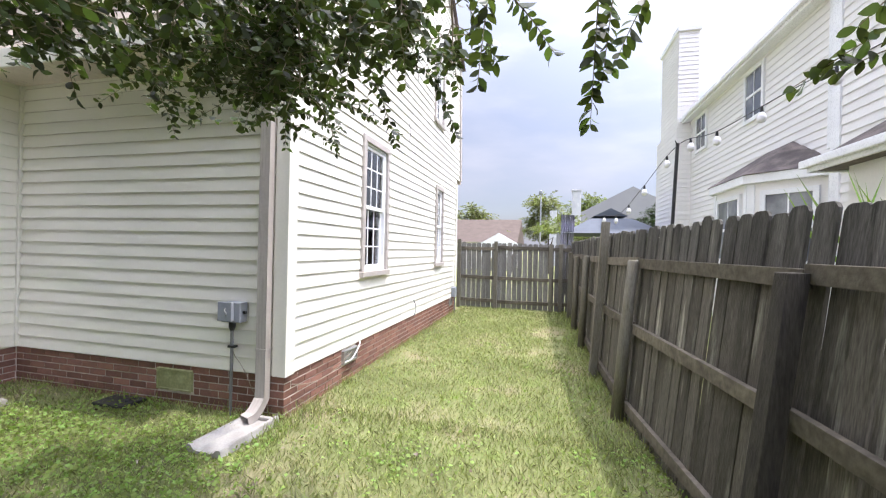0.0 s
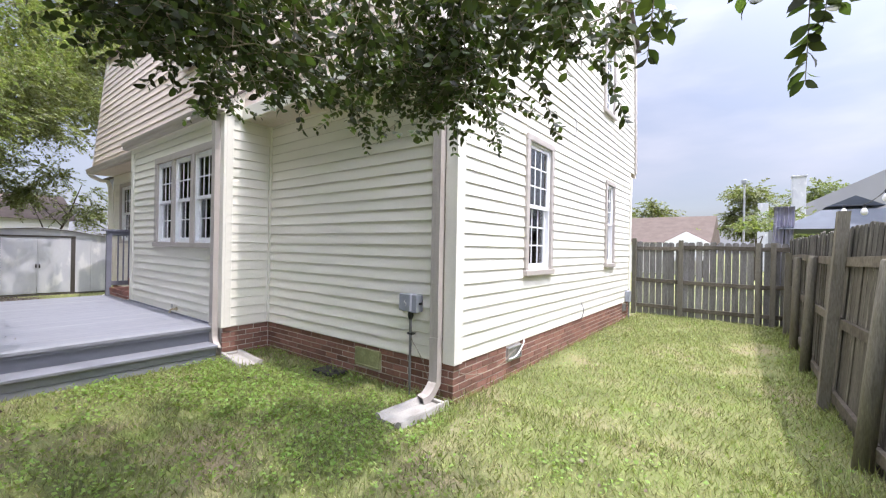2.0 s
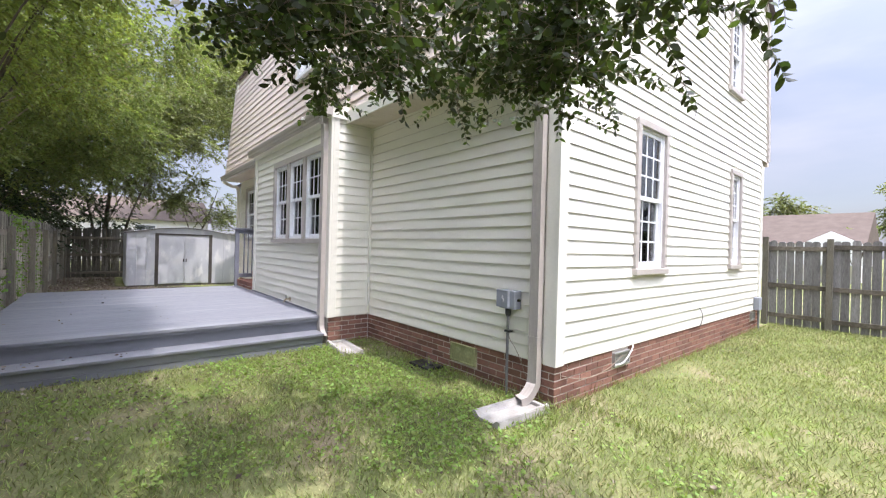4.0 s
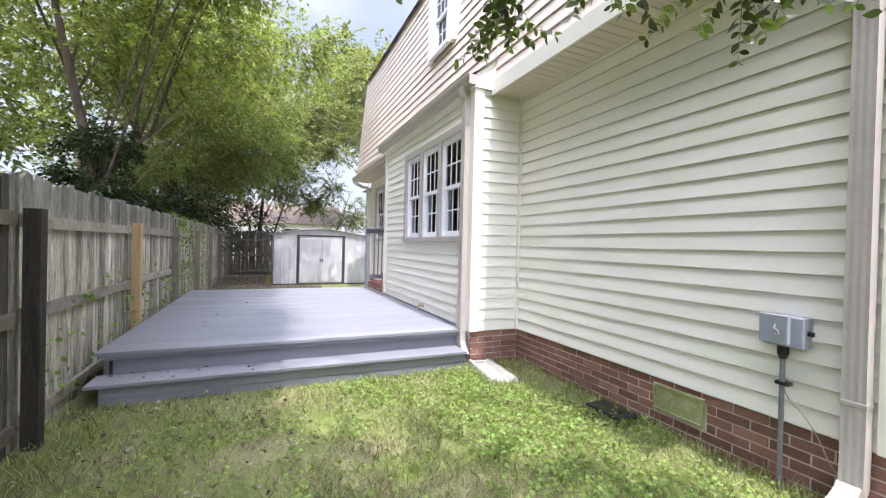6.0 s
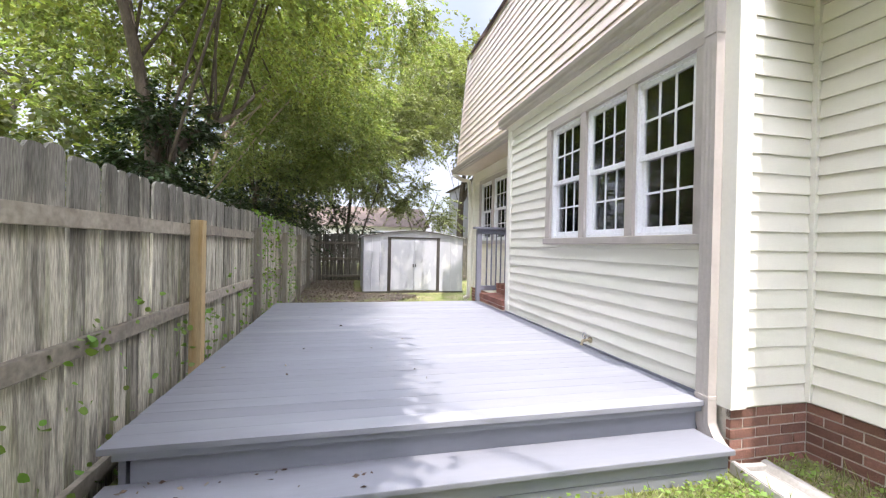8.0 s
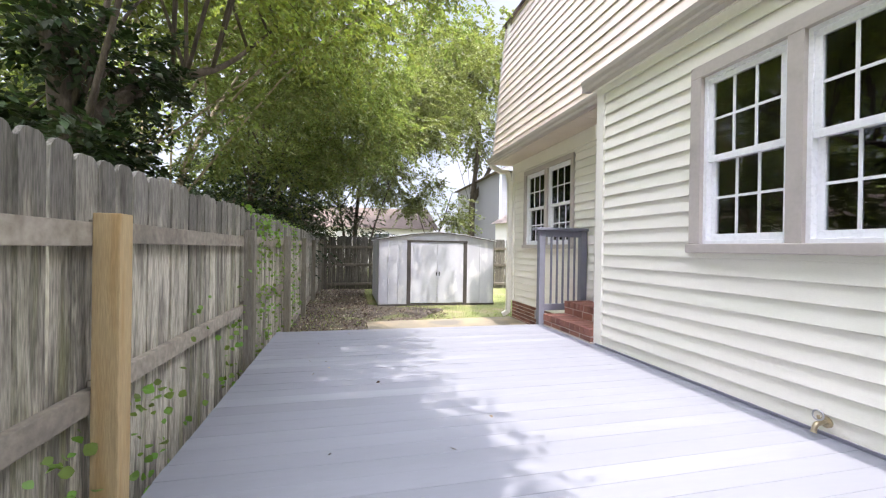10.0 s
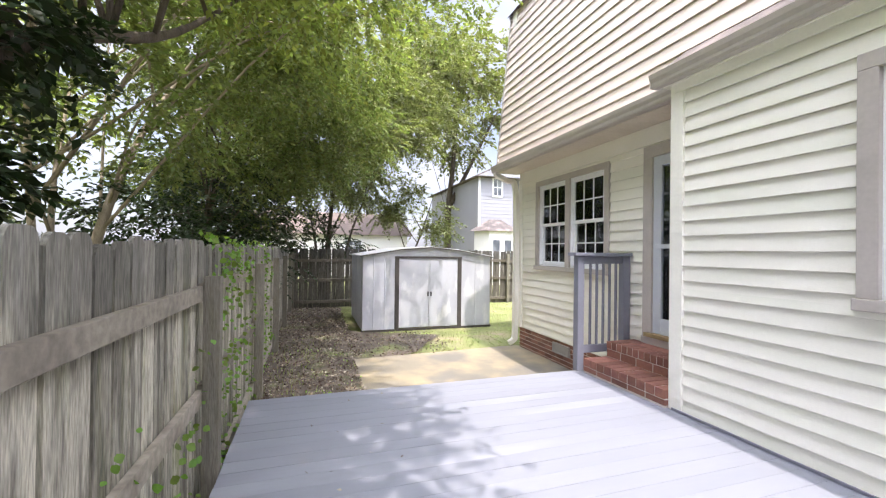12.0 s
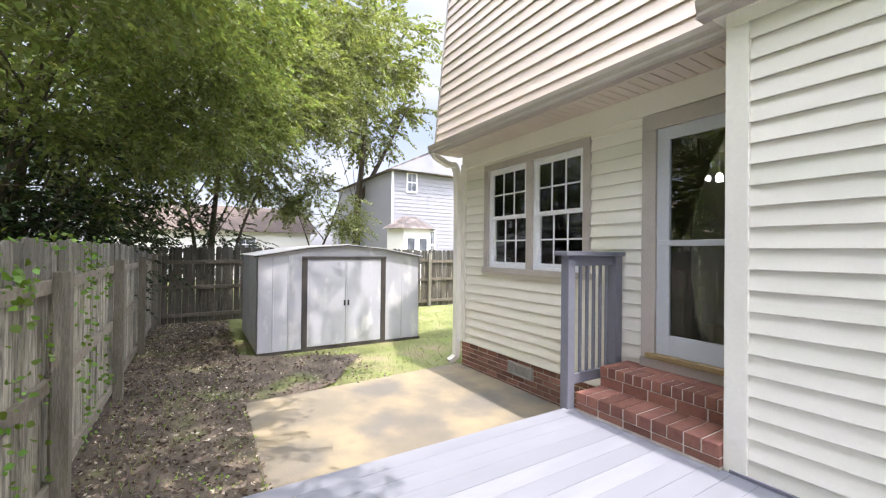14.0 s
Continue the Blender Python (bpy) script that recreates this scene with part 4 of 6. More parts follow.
n = 35
bw = (DX1 - DX0) / n
rnd = random.Random(4)
for k in range(n):
    dpart("deck_board", [((DX0 + bw * k + 0.0008, DY0 + rnd.uniform(0, 0.006), DZ - 0.032), (DX0 + bw * (k + 1) - 0.0008, DY1, DZ + rnd.uniform(-0.0006, 0.0006)))], 0.0018)
dpart("nosing_edge", [((DX1 - 0.055, DY0 + 0.06, DZ - 0.075), (DX1 - 0.02, DY1, DZ - 0.034))], 0.003)
dpart("riser", [((DX1 - 0.10, DY0 + 0.12, 0.19), (DX1 - 0.065, DY1, DZ - 0.033))], 0.003)
dpart("step_tread", [((DX1 - 0.064, DY0 + 0.01, 0.165), (DX1 + 0.245, DY1 - 0.09, 0.198))], 0.006)
dpart("step_riser", [((DX1 + 0.17, DY0 + 0.10, 0.075), (DX1 + 0.205, DY1 - 0.10, 0.164))], 0.003)
dpart("step_riser", [((DX1 + 0.168, DY0 + 0.10, -0.08), (DX1 + 0.203, DY1 - 0.10, 0.070))], 0.003)
dpart("step_end", [((DX1 - 0.06, DY0 + 0.10, -0.05), (DX1 + 0.168, DY0 + 0.135, 0.164))], 0.003)
dpart("rim_joist", [((DX0 + 0.03, DY0 + 0.06, -0.05), (DX0 + 0.065, DY1, DZ - 0.033))], 0.003)
dpart("side_joist", [((DX0 + 0.07, DY0 + 0.05, 0.10), (DX1 - 0.102, DY0 + 0.085, DZ - 0.033))], 0.003)
dpart("ledger_strip", [((BL + 0.0, DY1 - 0.02, DZ + 0.002), (BR - 0.12, BY - 0.03, DZ + 0.022))], 0.003, "rail")

# ---- patio slab ----
bm = bmesh.new()
prism(bm, [(-12.84, 0.79), (DX0 + 0.2, 0.74), (DX0 + 0.2, YB), (-12.95, YB), (-13.05, 3.8)], (-0.08, 0.03))
bmesh.ops.bevel(bm, geom=[e for e in bm.edges if e.verts[0].co.z > 0 and e.verts[1].co.z > 0], offset=0.01, segments=2, affect='EDGES')
tagged(part("pavement", bm, "concrete"), "stained tan concrete patio slab", "patio", kind="structure")

# ---- brick stoop ----
SX0, SX1 = -10.16, BL - 0.035
stoop = thing("brick_stoop", "two-step red brick stoop below the storm door", "steps", ((SX0 + SX1) / 2, 3.5, DZ))


def spart(name, items, bevel=0.0, material="mortar"):
    return part(name, boxes([(Vector(a) - stoop.location, Vector(c) - stoop.location) for a, c in items], WORLD, bevel), material, stoop)


spart("core", [((SX0 + 0.006, 3.110, 0.0), (SX1 - 0.006, YB - 0.002, 0.563)), ((SX0 + 0.006, 3.429, 0.563), (SX1 - 0.006, YB - 0.002, 0.739))])
for (y0, y1, top) in ((3.10, 3.405, 0.568), (3.42, 3.66, 0.745)):
    k = int((SX1 - SX0) / (0.11 if top < 0.6 else 0.08))
    for i in range(k):
        a = SX0 + (SX1 - SX0) * i / k
        spart("brick", [((a + 0.0055, y0 + rnd.uniform(0, 0.004), top - 0.085), (a + (SX1 - SX0) / k - 0.0055, y0 + (0.33 if top < 0.6 else 0.215), top + rnd.uniform(-0.002, 0.003)))], 0.005, "stoop_brick")
k = int((SX1 - SX0) / 0.21)
for i in range(k):
    a = SX0 + (SX1 - SX0) * i / k
    spart("brick", [((a + 0.005, 3.615, 0.67), (a + (SX1 - SX0) / k - 0.005, YB - 0.004, 0.743))], 0.004, "stoop_brick")
    spart("brick", [((a + 0.005, 3.107, 0.425), (a + (SX1 - SX0) / k - 0.005, 3.24, 0.476))], 0.004, "stoop_brick")
    spart("brick", [((a + 0.005, 3.427, 0.57), (a + (SX1 - SX0) / k - 0.005, 3.5, 0.654))], 0.004, "stoop_brick")
for i in range(3):
    spart("brick", [((SX0, 3.42 + 0.14 * i, 0.05 + 0.0), (SX0 + 0.1, 3.55 + 0.14 * i, 0.107))], 0.004, "stoop_brick")
for z in range(5):
    for i in range(4):
        a = 3.25 + 0.15 * i
        spart("brick", [((SX0, a + 0.005, 0.115 + 0.068 * z), (SX0 + 0.1, a + 0.145, 0.172 + 0.068 * z))], 0.004, "stoop_brick")

# ---- stair railing ----
RX = -10.25
railing = thing("stair_railing", "grey painted wooden railing beside the stoop", "railing", (RX, 3.16, 0.03))


def rpart(name, a, c, bevel=0.005):
    return part(name, boxes([(Vector(a) - railing.location, Vector(c) - railing.location)], WORLD, bevel), "rail", railing)


rpart("post", (RX - 0.043, 3.06, 0.036), (RX + 0.043, 3.146, 1.735))
rpart("post", (RX - 0.045, 3.71, 0.036), (RX + 0.045, 3.805, 1.735))
rpart("cap_rail", (RX - 0.075, 3.0, 1.736), (RX + 0.075, 3.81, 1.775))
rpart("top_rail", (RX - 0.02, 3.151, 1.645), (RX + 0.02, 3.709, 1.734))
rpart("bottom_rail", (RX - 0.02, 3.151, 0.60), (RX + 0.02, 3.709, 0.69))
for i in range(5):
    y = 3.26 + 0.092 * i
    rpart("baluster", (RX - 0.012, y - 0.012, 0.691), (RX + 0.012, y + 0.012, 1.644), 0.003)


# ---- fences ----
def picket_mesh(w, h, t=0.018, seed=0):
    """A dog-eared or rounded fence board, slightly uneven."""
    r = random.Random(seed)
    ear = 0.028 + 0.01 * r.random()
    b = bmesh.new()
    top = h + r.uniform(-0.012, 0.012)
    prism(b, [(-w / 2, 0), (w / 2, 0), (w / 2 - r.uniform(0, 0.004), top - ear), (w / 2 - ear * 0.55, top - ear * 0.25), (w / 2 - ear * 1.1, top), (-w / 2 + ear * 1.1, top), (-w / 2 + ear * 0.55, top - ear * 0.25), (-w / 2 + r.uniform(0, 0.004), top - ear)], (-t / 2, t / 2), Frame((0, 0, 0), (1, 0, 0), (0, 0, 1), (0, -1, 0)))
    return b


def fence(label, line, height, rails, posts, material, lean=(0.0,), side=1, rail_mat="rail_wood", seed=1, gap=0.004, post_mat="post_old", width=0.135):
    """A picket fence along line [(x, y), ...]; side says on which side of the walk along it the rails and posts stand.
    posts are (distance, top, kind); lean is how far the top leans away from the rails, from start to end."""
    r = random.Random(seed)
    pts = [Vector((x, y, 0)) for x, y in line]
    segs, total = [], 0.0
    for a, c in zip(pts, pts[1:]):
        segs.append((total, a, c))
        total += (c - a).length

    def place(s):
        for start, a, c in reversed(segs):
            if s >= start or start == 0:
                way = (c - a).normalized()
                return a + way * (s - start), way

    def leaning(s):
        k = max(0, min(1, s / total)) * (len(lean) - 1)
        i = min(int(k), len(lean) - 2) if len(lean) > 1 else 0
        return lean[0] if len(lean) == 1 else lean[i] + (lean[i + 1] - lean[i]) * (k - i)

    fo = thing("fence", label, "fence", pts[0])
    stock = [mesh_from("picket", picket_mesh(width - gap + r.uniform(-0.006, 0.004), height, seed=seed * 50 + i), material) for i in range(12)]

    def matrix(p, way, tilt, roll=0.0, z=0.0):
        out = Vector((0, 0, 1)).cross(way) * side          # towards the rails
        up_ = (Vector((0, 0, 1)) - out * tilt).normalized()
        m = Matrix((way, up_.cross(way), up_)).transposed().to_4x4()
        m.translation = p - fo.location + Vector((0, 0, z))
        return m @ Matrix.Rotation(roll, 4, 'Y')
    s = width / 2
    while s < total:
        p, way = place(s)
        ob = new("picket", r.choice(stock))
        ob.parent = fo
        ob.matrix_basis = matrix(p, way, leaning(s) / height, r.gauss(0, 0.006), r.uniform(-0.015, 0.02)) @ pose(0, r.uniform(-0.006, 0.006), 0, 0, 0, r.gauss(0, 1.6))
        s += width + r.uniform(-0.001, 0.004)
    stops = sorted(q[0] for q in posts)
    spans = list(zip([0.0] + stops, stops + [total]))
    for z in rails:
        for a, c in spans:
            a, c = max(a, 0), min(c, total)
            if c - a < 0.1:
                continue
            pa, way = place(a)
            pc, way2 = place(c - 0.001)
            ends = []
            for p, w, q in ((pa, way, a), (pc, way2, c)):
                out = Vector((0, 0, 1)).cross(w) * side
                ends.append(p + out * (0.032 - leaning(q) * z / height) + Vector((0, 0, z + r.uniform(-0.02, 0.02))))
            way = (ends[1] - ends[0]).normalized()
            fr = Frame(ends[0] - fo.location, way, Vector((0, 0, 1)) - way * way.z, Vector((0, 0, 1)).cross(way))
            part("fence_rail", boxes([((0.003, -0.045, -0.019), ((ends[1] - ends[0]).length - 0.003, 0.045, 0.019))], fr, 0.004), rail_mat, fo)
    for s, top, kind in posts:
        p, way = place(s)
        out = Vector((0, 0, 1)).cross(way) * side
        base = p + out * 0.098 - fo.location
        tilt = -out * leaning(s) / height
        if kind == "round":
            part("post", tube(bmesh.new(), [base + Vector((0, 0, -0.1)), base + tilt * 0.5 * top + Vector((0, 0, top * 0.5)), base + tilt * top + Vector((0, 0, top - 0.02)), base + tilt * top + Vector((0, 0, top))], [0.058, 0.054, 0.05, 0.04], 14), post_mat, fo, "", True)
        else:
            fr = Frame(base, way, Vector((0, 0, 1)) + tilt, out)
            new_wood = kind == "new"
            part("post", boxes([((-0.046, -0.1, -0.046), (0.046, top, 0.046))], fr, 0.005), "post_new" if new_wood else ("post_dark" if kind == "dark" else post_mat), fo, "fresh yellow pine post" if new_wood else "")
    return fo


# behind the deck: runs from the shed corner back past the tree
# same fence as the next, in darker wood colours that stand for tree shade
fence("picket fence under the tree, coloured darker for its deep shade", [(1.70, -0.56), (-4.40, -0.555)], 1.80, (0.16, 0.88, 1.50), [(1.5, 1.57, "old"), (3.8, 1.57, "old")], "fence_dark", side=-1, rail_mat="rail_dark", seed=2, post_mat="post_dark")
fence("weathered grey wooden picket fence with ivy at its foot", [(-4.405, -0.555), (-9.0, -0.55), (-19.1, -0.52)], 1.80, (0.16, 0.88, 1.50),
      [(0.085, 1.58, "dark"), (2.395, 1.575, "new"), (4.655, 1.60, "old"), (6.995, 1.60, "old"), (9.295, 1.62, "old"), (11.595, 1.62, "old"), (13.895, 1.62, "old")], "fence", side=-1, seed=3)
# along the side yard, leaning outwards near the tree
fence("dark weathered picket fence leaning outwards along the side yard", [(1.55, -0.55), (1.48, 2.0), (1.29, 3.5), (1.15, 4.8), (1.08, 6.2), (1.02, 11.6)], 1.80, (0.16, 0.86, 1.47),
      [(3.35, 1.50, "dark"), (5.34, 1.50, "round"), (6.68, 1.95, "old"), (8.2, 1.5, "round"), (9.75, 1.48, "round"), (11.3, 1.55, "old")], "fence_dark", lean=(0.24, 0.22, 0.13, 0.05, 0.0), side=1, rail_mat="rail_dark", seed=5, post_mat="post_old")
# across the end of the side yard
fence("grey picket fence closing the side yard", [(-2.0, 11.6), (1.05, 11.6)], 1.75, (0.2, 0.82, 1.62), [(0.08, 1.85, "old"), (1.08, 1.8, "old"), (2.5, 1.75, "old"), (2.75, 1.75, "old")], "fence_grey", side=-1, rail_mat="rail_dark", seed=7, gap=0.008, post_mat="post_old")
# behind the shed; the dark wood colour stands in for deep shade
fence("weathered picket fence behind the shed, coloured dark for its shade", [(-19.15, -0.5), (-19.15, 12.0)], 1.80, (0.18, 0.85, 1.45), [(0.1, 1.7, "old"), (2.4, 1.7, "old"), (4.8, 1.7, "old"), (7.2, 1.7, "old"), (9.6, 1.7, "old")], "fence_dark", side=-1, rail_mat="rail_dark", seed=9)

# ---- shed ----
shed = thing("garden_shed", "white steel garden shed with brown door trim and peeling paint", "shed", (-15.02, 2.665, 0.02))
SW, SD, SH, SP = 2.99, 2.3, 1.63, 0.19          # width, depth, eave height, rise of the roof
hw = SW / 2


def ribbed(name, u0, u1, v0, v1, fr, pitch=0.18):
    """A steel sheet of the shed with raised ribs."""
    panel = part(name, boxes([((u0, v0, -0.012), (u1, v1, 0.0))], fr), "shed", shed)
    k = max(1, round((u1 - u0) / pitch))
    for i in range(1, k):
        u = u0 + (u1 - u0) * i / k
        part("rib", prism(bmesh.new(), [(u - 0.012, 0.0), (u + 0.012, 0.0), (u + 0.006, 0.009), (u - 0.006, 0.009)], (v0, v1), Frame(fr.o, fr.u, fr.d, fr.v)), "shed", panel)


FS = Frame((0, 0, 0), (0, 1, 0), (0, 0, 1), (1, 0, 0))
d0, d1 = 1.92 - 2.665, 3.39 - 2.665
ribbed("front_panel", -hw, d0 - 0.02, 0.03, SH, FS, 0.23)
ribbed("front_panel", d1 + 0.02, hw, 0.03, SH, FS, 0.4)
ribbed("side_panel", -SD, 0, 0.03, SH, Frame((0, -hw, 0), (1, 0, 0), (0, 0, 1), (0, -1, 0)), 0.23)
ribbed("side_panel", 0, SD, 0.03, SH, Frame((0, hw, 0), (-1, 0, 0), (0, 0, 1), (0, 1, 0)), 0.23)
ribbed("back_panel", -hw, hw, 0.03, SH, Frame((-SD, 0, 0), (0, -1, 0), (0, 0, 1), (-1, 0, 0)), 0.3)
for s in (0, -SD + 0.01):
    part("gable", prism(bmesh.new(), [(-hw, SH + 0.002), (hw, SH + 0.002), (hw, SH + 0.02), (hw * 0.45, SH + SP * 0.72), (0, SH + SP), (-hw * 0.45, SH + SP * 0.72), (-hw, SH + 0.02)], (s - 0.012, s), FS), "shed", shed)
bm = bmesh.new()
outer = [(-hw - 0.06, SH + 0.0), (-hw * 0.45, SH + SP * 0.72 + 0.015), (0, SH + SP + 0.02), (hw * 0.45, SH + SP * 0.72 + 0.015), (hw + 0.06, SH + 0.0)]
prism(bm, outer + [(u, v + 0.014) for u, v in reversed(outer)], (-SD - 0.06, 0.07), FS)
part("roof_sheet", bm, "shed_roof", shed)
bm = bmesh.new()
prism(bm, [(u, v - 0.022) for u, v in outer] + [(u, v - 0.001) for u, v in reversed(outer)], (0.055, 0.07), FS)
part("roof_edge", bm, "shed_brown", shed)
part("door_jamb", boxes([((d0 - 0.045, 0.03, -0.004), (d0 + 0.05, SH - 0.02, 0.018))], FS, 0.004), "shed_brown", shed)
part("door_jamb", boxes([((d1 - 0.05, 0.03, -0.004), (d1 + 0.045, SH - 0.02, 0.018))], FS, 0.004), "shed_brown", shed)
part("door_header", boxes([((d0 - 0.05, SH - 0.045, 0.019), (d1 + 0.05, SH + 0.0, 0.026))], FS, 0.003), "shed_brown", shed)
for a, c, hx in ((d0 + 0.052, -0.019, -0.05), (-0.011, d1 - 0.052, 0.02)):
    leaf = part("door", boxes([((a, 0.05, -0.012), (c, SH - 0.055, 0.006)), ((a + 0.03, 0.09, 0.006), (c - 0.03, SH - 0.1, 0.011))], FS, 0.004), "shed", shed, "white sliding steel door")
    part("handle", boxes([((hx, 0.74, 0.012), (hx + 0.03, 0.84, 0.035))], FS, 0.005), "black", leaf, "black plastic handle")
part("floor_rail", boxes([((-hw - 0.02, -0.02, -0.02), (hw + 0.02, 0.03, 0.02))], FS, 0.003), "shed_brown", shed)


# ---- plants ----
def leaves(name, centre, way, size, material, parent=None, width=0.5, fold=0.15, label="", kind="", shaped=False, lying=0.0):
    """Many folded leaves in one mesh: arrays of base points, directions and lengths."""
    c, d = np.asarray(centre, float), np.asarray(way, float)
    n = len(c)
    d = d / np.maximum(np.linalg.norm(d, axis=1, keepdims=True), 1e-6)
    r = np.random.RandomState(n % 9973)
    side = np.cross(d, r.normal(size=(n, 3)) * (1 - lying) + np.array([0, 0, 1.6]) * lying)
    side /= np.maximum(np.linalg.norm(side, axis=1, keepdims=True), 1e-6)
    nor = np.cross(side, d)
    s = np.asarray(size, float).reshape(-1, 1) * np.ones((n, 1))
    half = s * width * 0.5
    if shaped:
        k = 8
        ring = [c, c + d * s * 0.22 + side * half * 0.72 + nor * s * fold * 0.7, c + d * s * 0.5 + side * half + nor * s * fold, c + d * s * 0.8 + side * half * 0.6 + nor * s * fold * 0.4, c + d * s - nor * s * fold * 0.5,
                c + d * s * 0.8 - side * half * 0.6 + nor * s * fold * 0.4, c + d * s * 0.5 - side * half + nor * s * fold, c + d * s * 0.22 - side * half * 0.72 + nor * s * fold * 0.7]
    else:
        k = 4
        ring = [c, c + d * s * 0.45 + side * half + nor * s * fold, c + d * s, c + d * s * 0.45 - side * half + nor * s * fold]
    v = np.stack(ring, axis=1).reshape(-1, 3)
    me = bpy.data.meshes.new(name)
    me.vertices.add(k * n)
    me.vertices.foreach_set("co", v.astype(np.float32).ravel())
    me.loops.add(k * n)
    me.loops.foreach_set("vertex_index", np.arange(k * n, dtype=np.int32))
    me.polygons.add(n)
    me.polygons.foreach_set("loop_start", np.arange(0, k * n, k, dtype=np.int32))
    me.polygons.foreach_set("loop_total", np.full(n, k, dtype=np.int32))
    me.update(calc_edges=True)
    me.materials.append(M[material])
    ob = new(name, me)
    if parent:
        ob.parent = parent
    if label or kind:
        tagged(ob, label, "", "", kind)
    return ob


def tree(label, at, stems, crowns, count, size, material, bark="bark", seed=0, trunk_r=0.09, clump=0.45, droop=0.35, name="tree", open_=0.0):
    """stems: polylines of limbs from the ground up; crowns: (centre, radii, share). Leaves gather in clumps with gaps between."""
    r = np.random.RandomState(seed)
    t = thing(name, label, "tree", at)
    o = np.array(at)
    bm = bmesh.new()
    tips = []
    for nth, stem in enumerate(stems):
        pts = bend([Vector(p) - Vector(at) for p in stem], 5)
        k = len(pts)
        tube(bm, pts, [trunk_r * (0.6 if nth else 1.0) * (1.15 - 0.95 * i / (k - 1)) for i in range(k)], 9)
        tips.append(pts)
    pos, way = [], []
    for centre, radii, share in crowns:
        m = int(count * share)
        clumps = max(7, int(m / 480))
        q = r.normal(size=(clumps, 3))
        q /= np.linalg.norm(q, axis=1, keepdims=True)
        q *= r.uniform(0.2, 1.0, (clumps, 1)) ** 0.45
        cc = q * np.array(radii) + np.array(centre)
        for p in cc[:max(6, clumps // 6)]:
            line = tips[r.randint(len(tips))]
            near = line[r.randint(len(line) // 3, len(line))]
            goal = Vector(p) - Vector(at)
            mid = (near + goal) / 2 + Vector((0, 0, 0.12 * (goal - near).length))
            tube(bm, bend([near, mid, goal], 4), [0.02, 0.018, 0.016, 0.014, 0.012, 0.010, 0.008, 0.006, 0.004], 5)
        # each clump is a bough of drooping sprays, each spray two ranks of leaves
        ns, per = max(1, m // 16), 16
        which = r.randint(clumps, size=ns)
        spread = r.normal(size=(ns, 3)) * clump * np.array([0.9, 0.9, 0.42]) * r.uniform(0.45, 1.3, clumps)[which][:, None]
        go = 0.8 * spread / clump + 0.7 * q[which] * np.array([1, 1, 0.3]) + 0.45 * r.normal(size=(ns, 3))
        go[:, 2] -= droop * 0.9
        go /= np.linalg.norm(go, axis=1, keepdims=True)
        lat = np.cross(go, np.array([0, 0, 1.0]) + 0.35 * r.normal(size=(ns, 3)))
        lat /= np.linalg.norm(lat, axis=1, keepdims=True)
        reach = size * r.uniform(3.0, 5.5, (ns, 1))
        base = cc[which] + spread
        for j in range(per):
            f, hand = (j // 2 + 0.6) / (per / 2), 1 - 2 * (j % 2)
            pos.append(base + go * reach * f - np.array([0, 0, 1]) * reach * droop * 0.8 * f * f)
            way.append(go * (0.55 + 0.5 * f) + lat * hand + 0.28 * r.normal(size=(ns, 3)) - np.array([0, 0, 0.25]))
    bmesh.ops.recalc_face_normals(bm, faces=bm.faces)
    part("trunk", bm, bark, t, "", True)
    pos, way = np.concatenate(pos) - o, np.concatenate(way)
    world = pos + o
    keep = (world[:, 2] > 0.05) & ~((world[:, 1] > -0.8) & (world[:, 2] < 2.9) & (world[:, 0] > -14.9) & (world[:, 0] < 2))
    # boughs are clipped where they would shade the sunlit house side of the yard
    keep &= ~((world[:, 0] > -11.2) & (world[:, 0] < 3) & (world[:, 1] < 12) & (world[:, 1] > 1.2 + 0.25 * r.normal(size=len(world))))
    pos, way = pos[keep], way[keep]
    leaves("crown", pos, way, r.uniform(0.7, 1.25, len(pos)) * size, material, t, 0.55, 0.12, lying=0.6)
    return t


# the crape myrtle beside the camera's starting place, its boughs hanging over the corner of the lawn
rs = np.random.RandomState(12)
crape = thing("crape_myrtle", "crape myrtle with dark glossy leaves hanging low", "tree", (1.05, -0.2, 0))
co = np.array([1.05, -0.2, 0.0])
bm = bmesh.new()
for stem in ([(0, 0, -0.1), (-0.05, 0.05, 1.0), (-0.25, 0.15, 2.0), (-0.7, 0.4, 3.0), (-1.6, 0.7, 4.2), (-2.6, 0.6, 5.2)],
             [(0.1, -0.1, -0.1), (0.12, -0.12, 1.2), (-0.1, -0.1, 2.6), (-0.9, -0.1, 4.0), (-2.3, 0.1, 5.6)],
             [(-0.06, 0.1, -0.1), (0.0, 0.2, 1.3), (-0.15, 0.5, 2.3), (-0.5, 1.0, 3.0), (-1.2, 1.8, 3.5), (-2.2, 2.4, 3.7)]):
    pts = bend(stem, 6)
    tube(bm, pts, [0.06 * (1.1 - 0.85 * i / (len(pts) - 1)) for i in range(len(pts))], 9)
pos, way, size = [], [], []


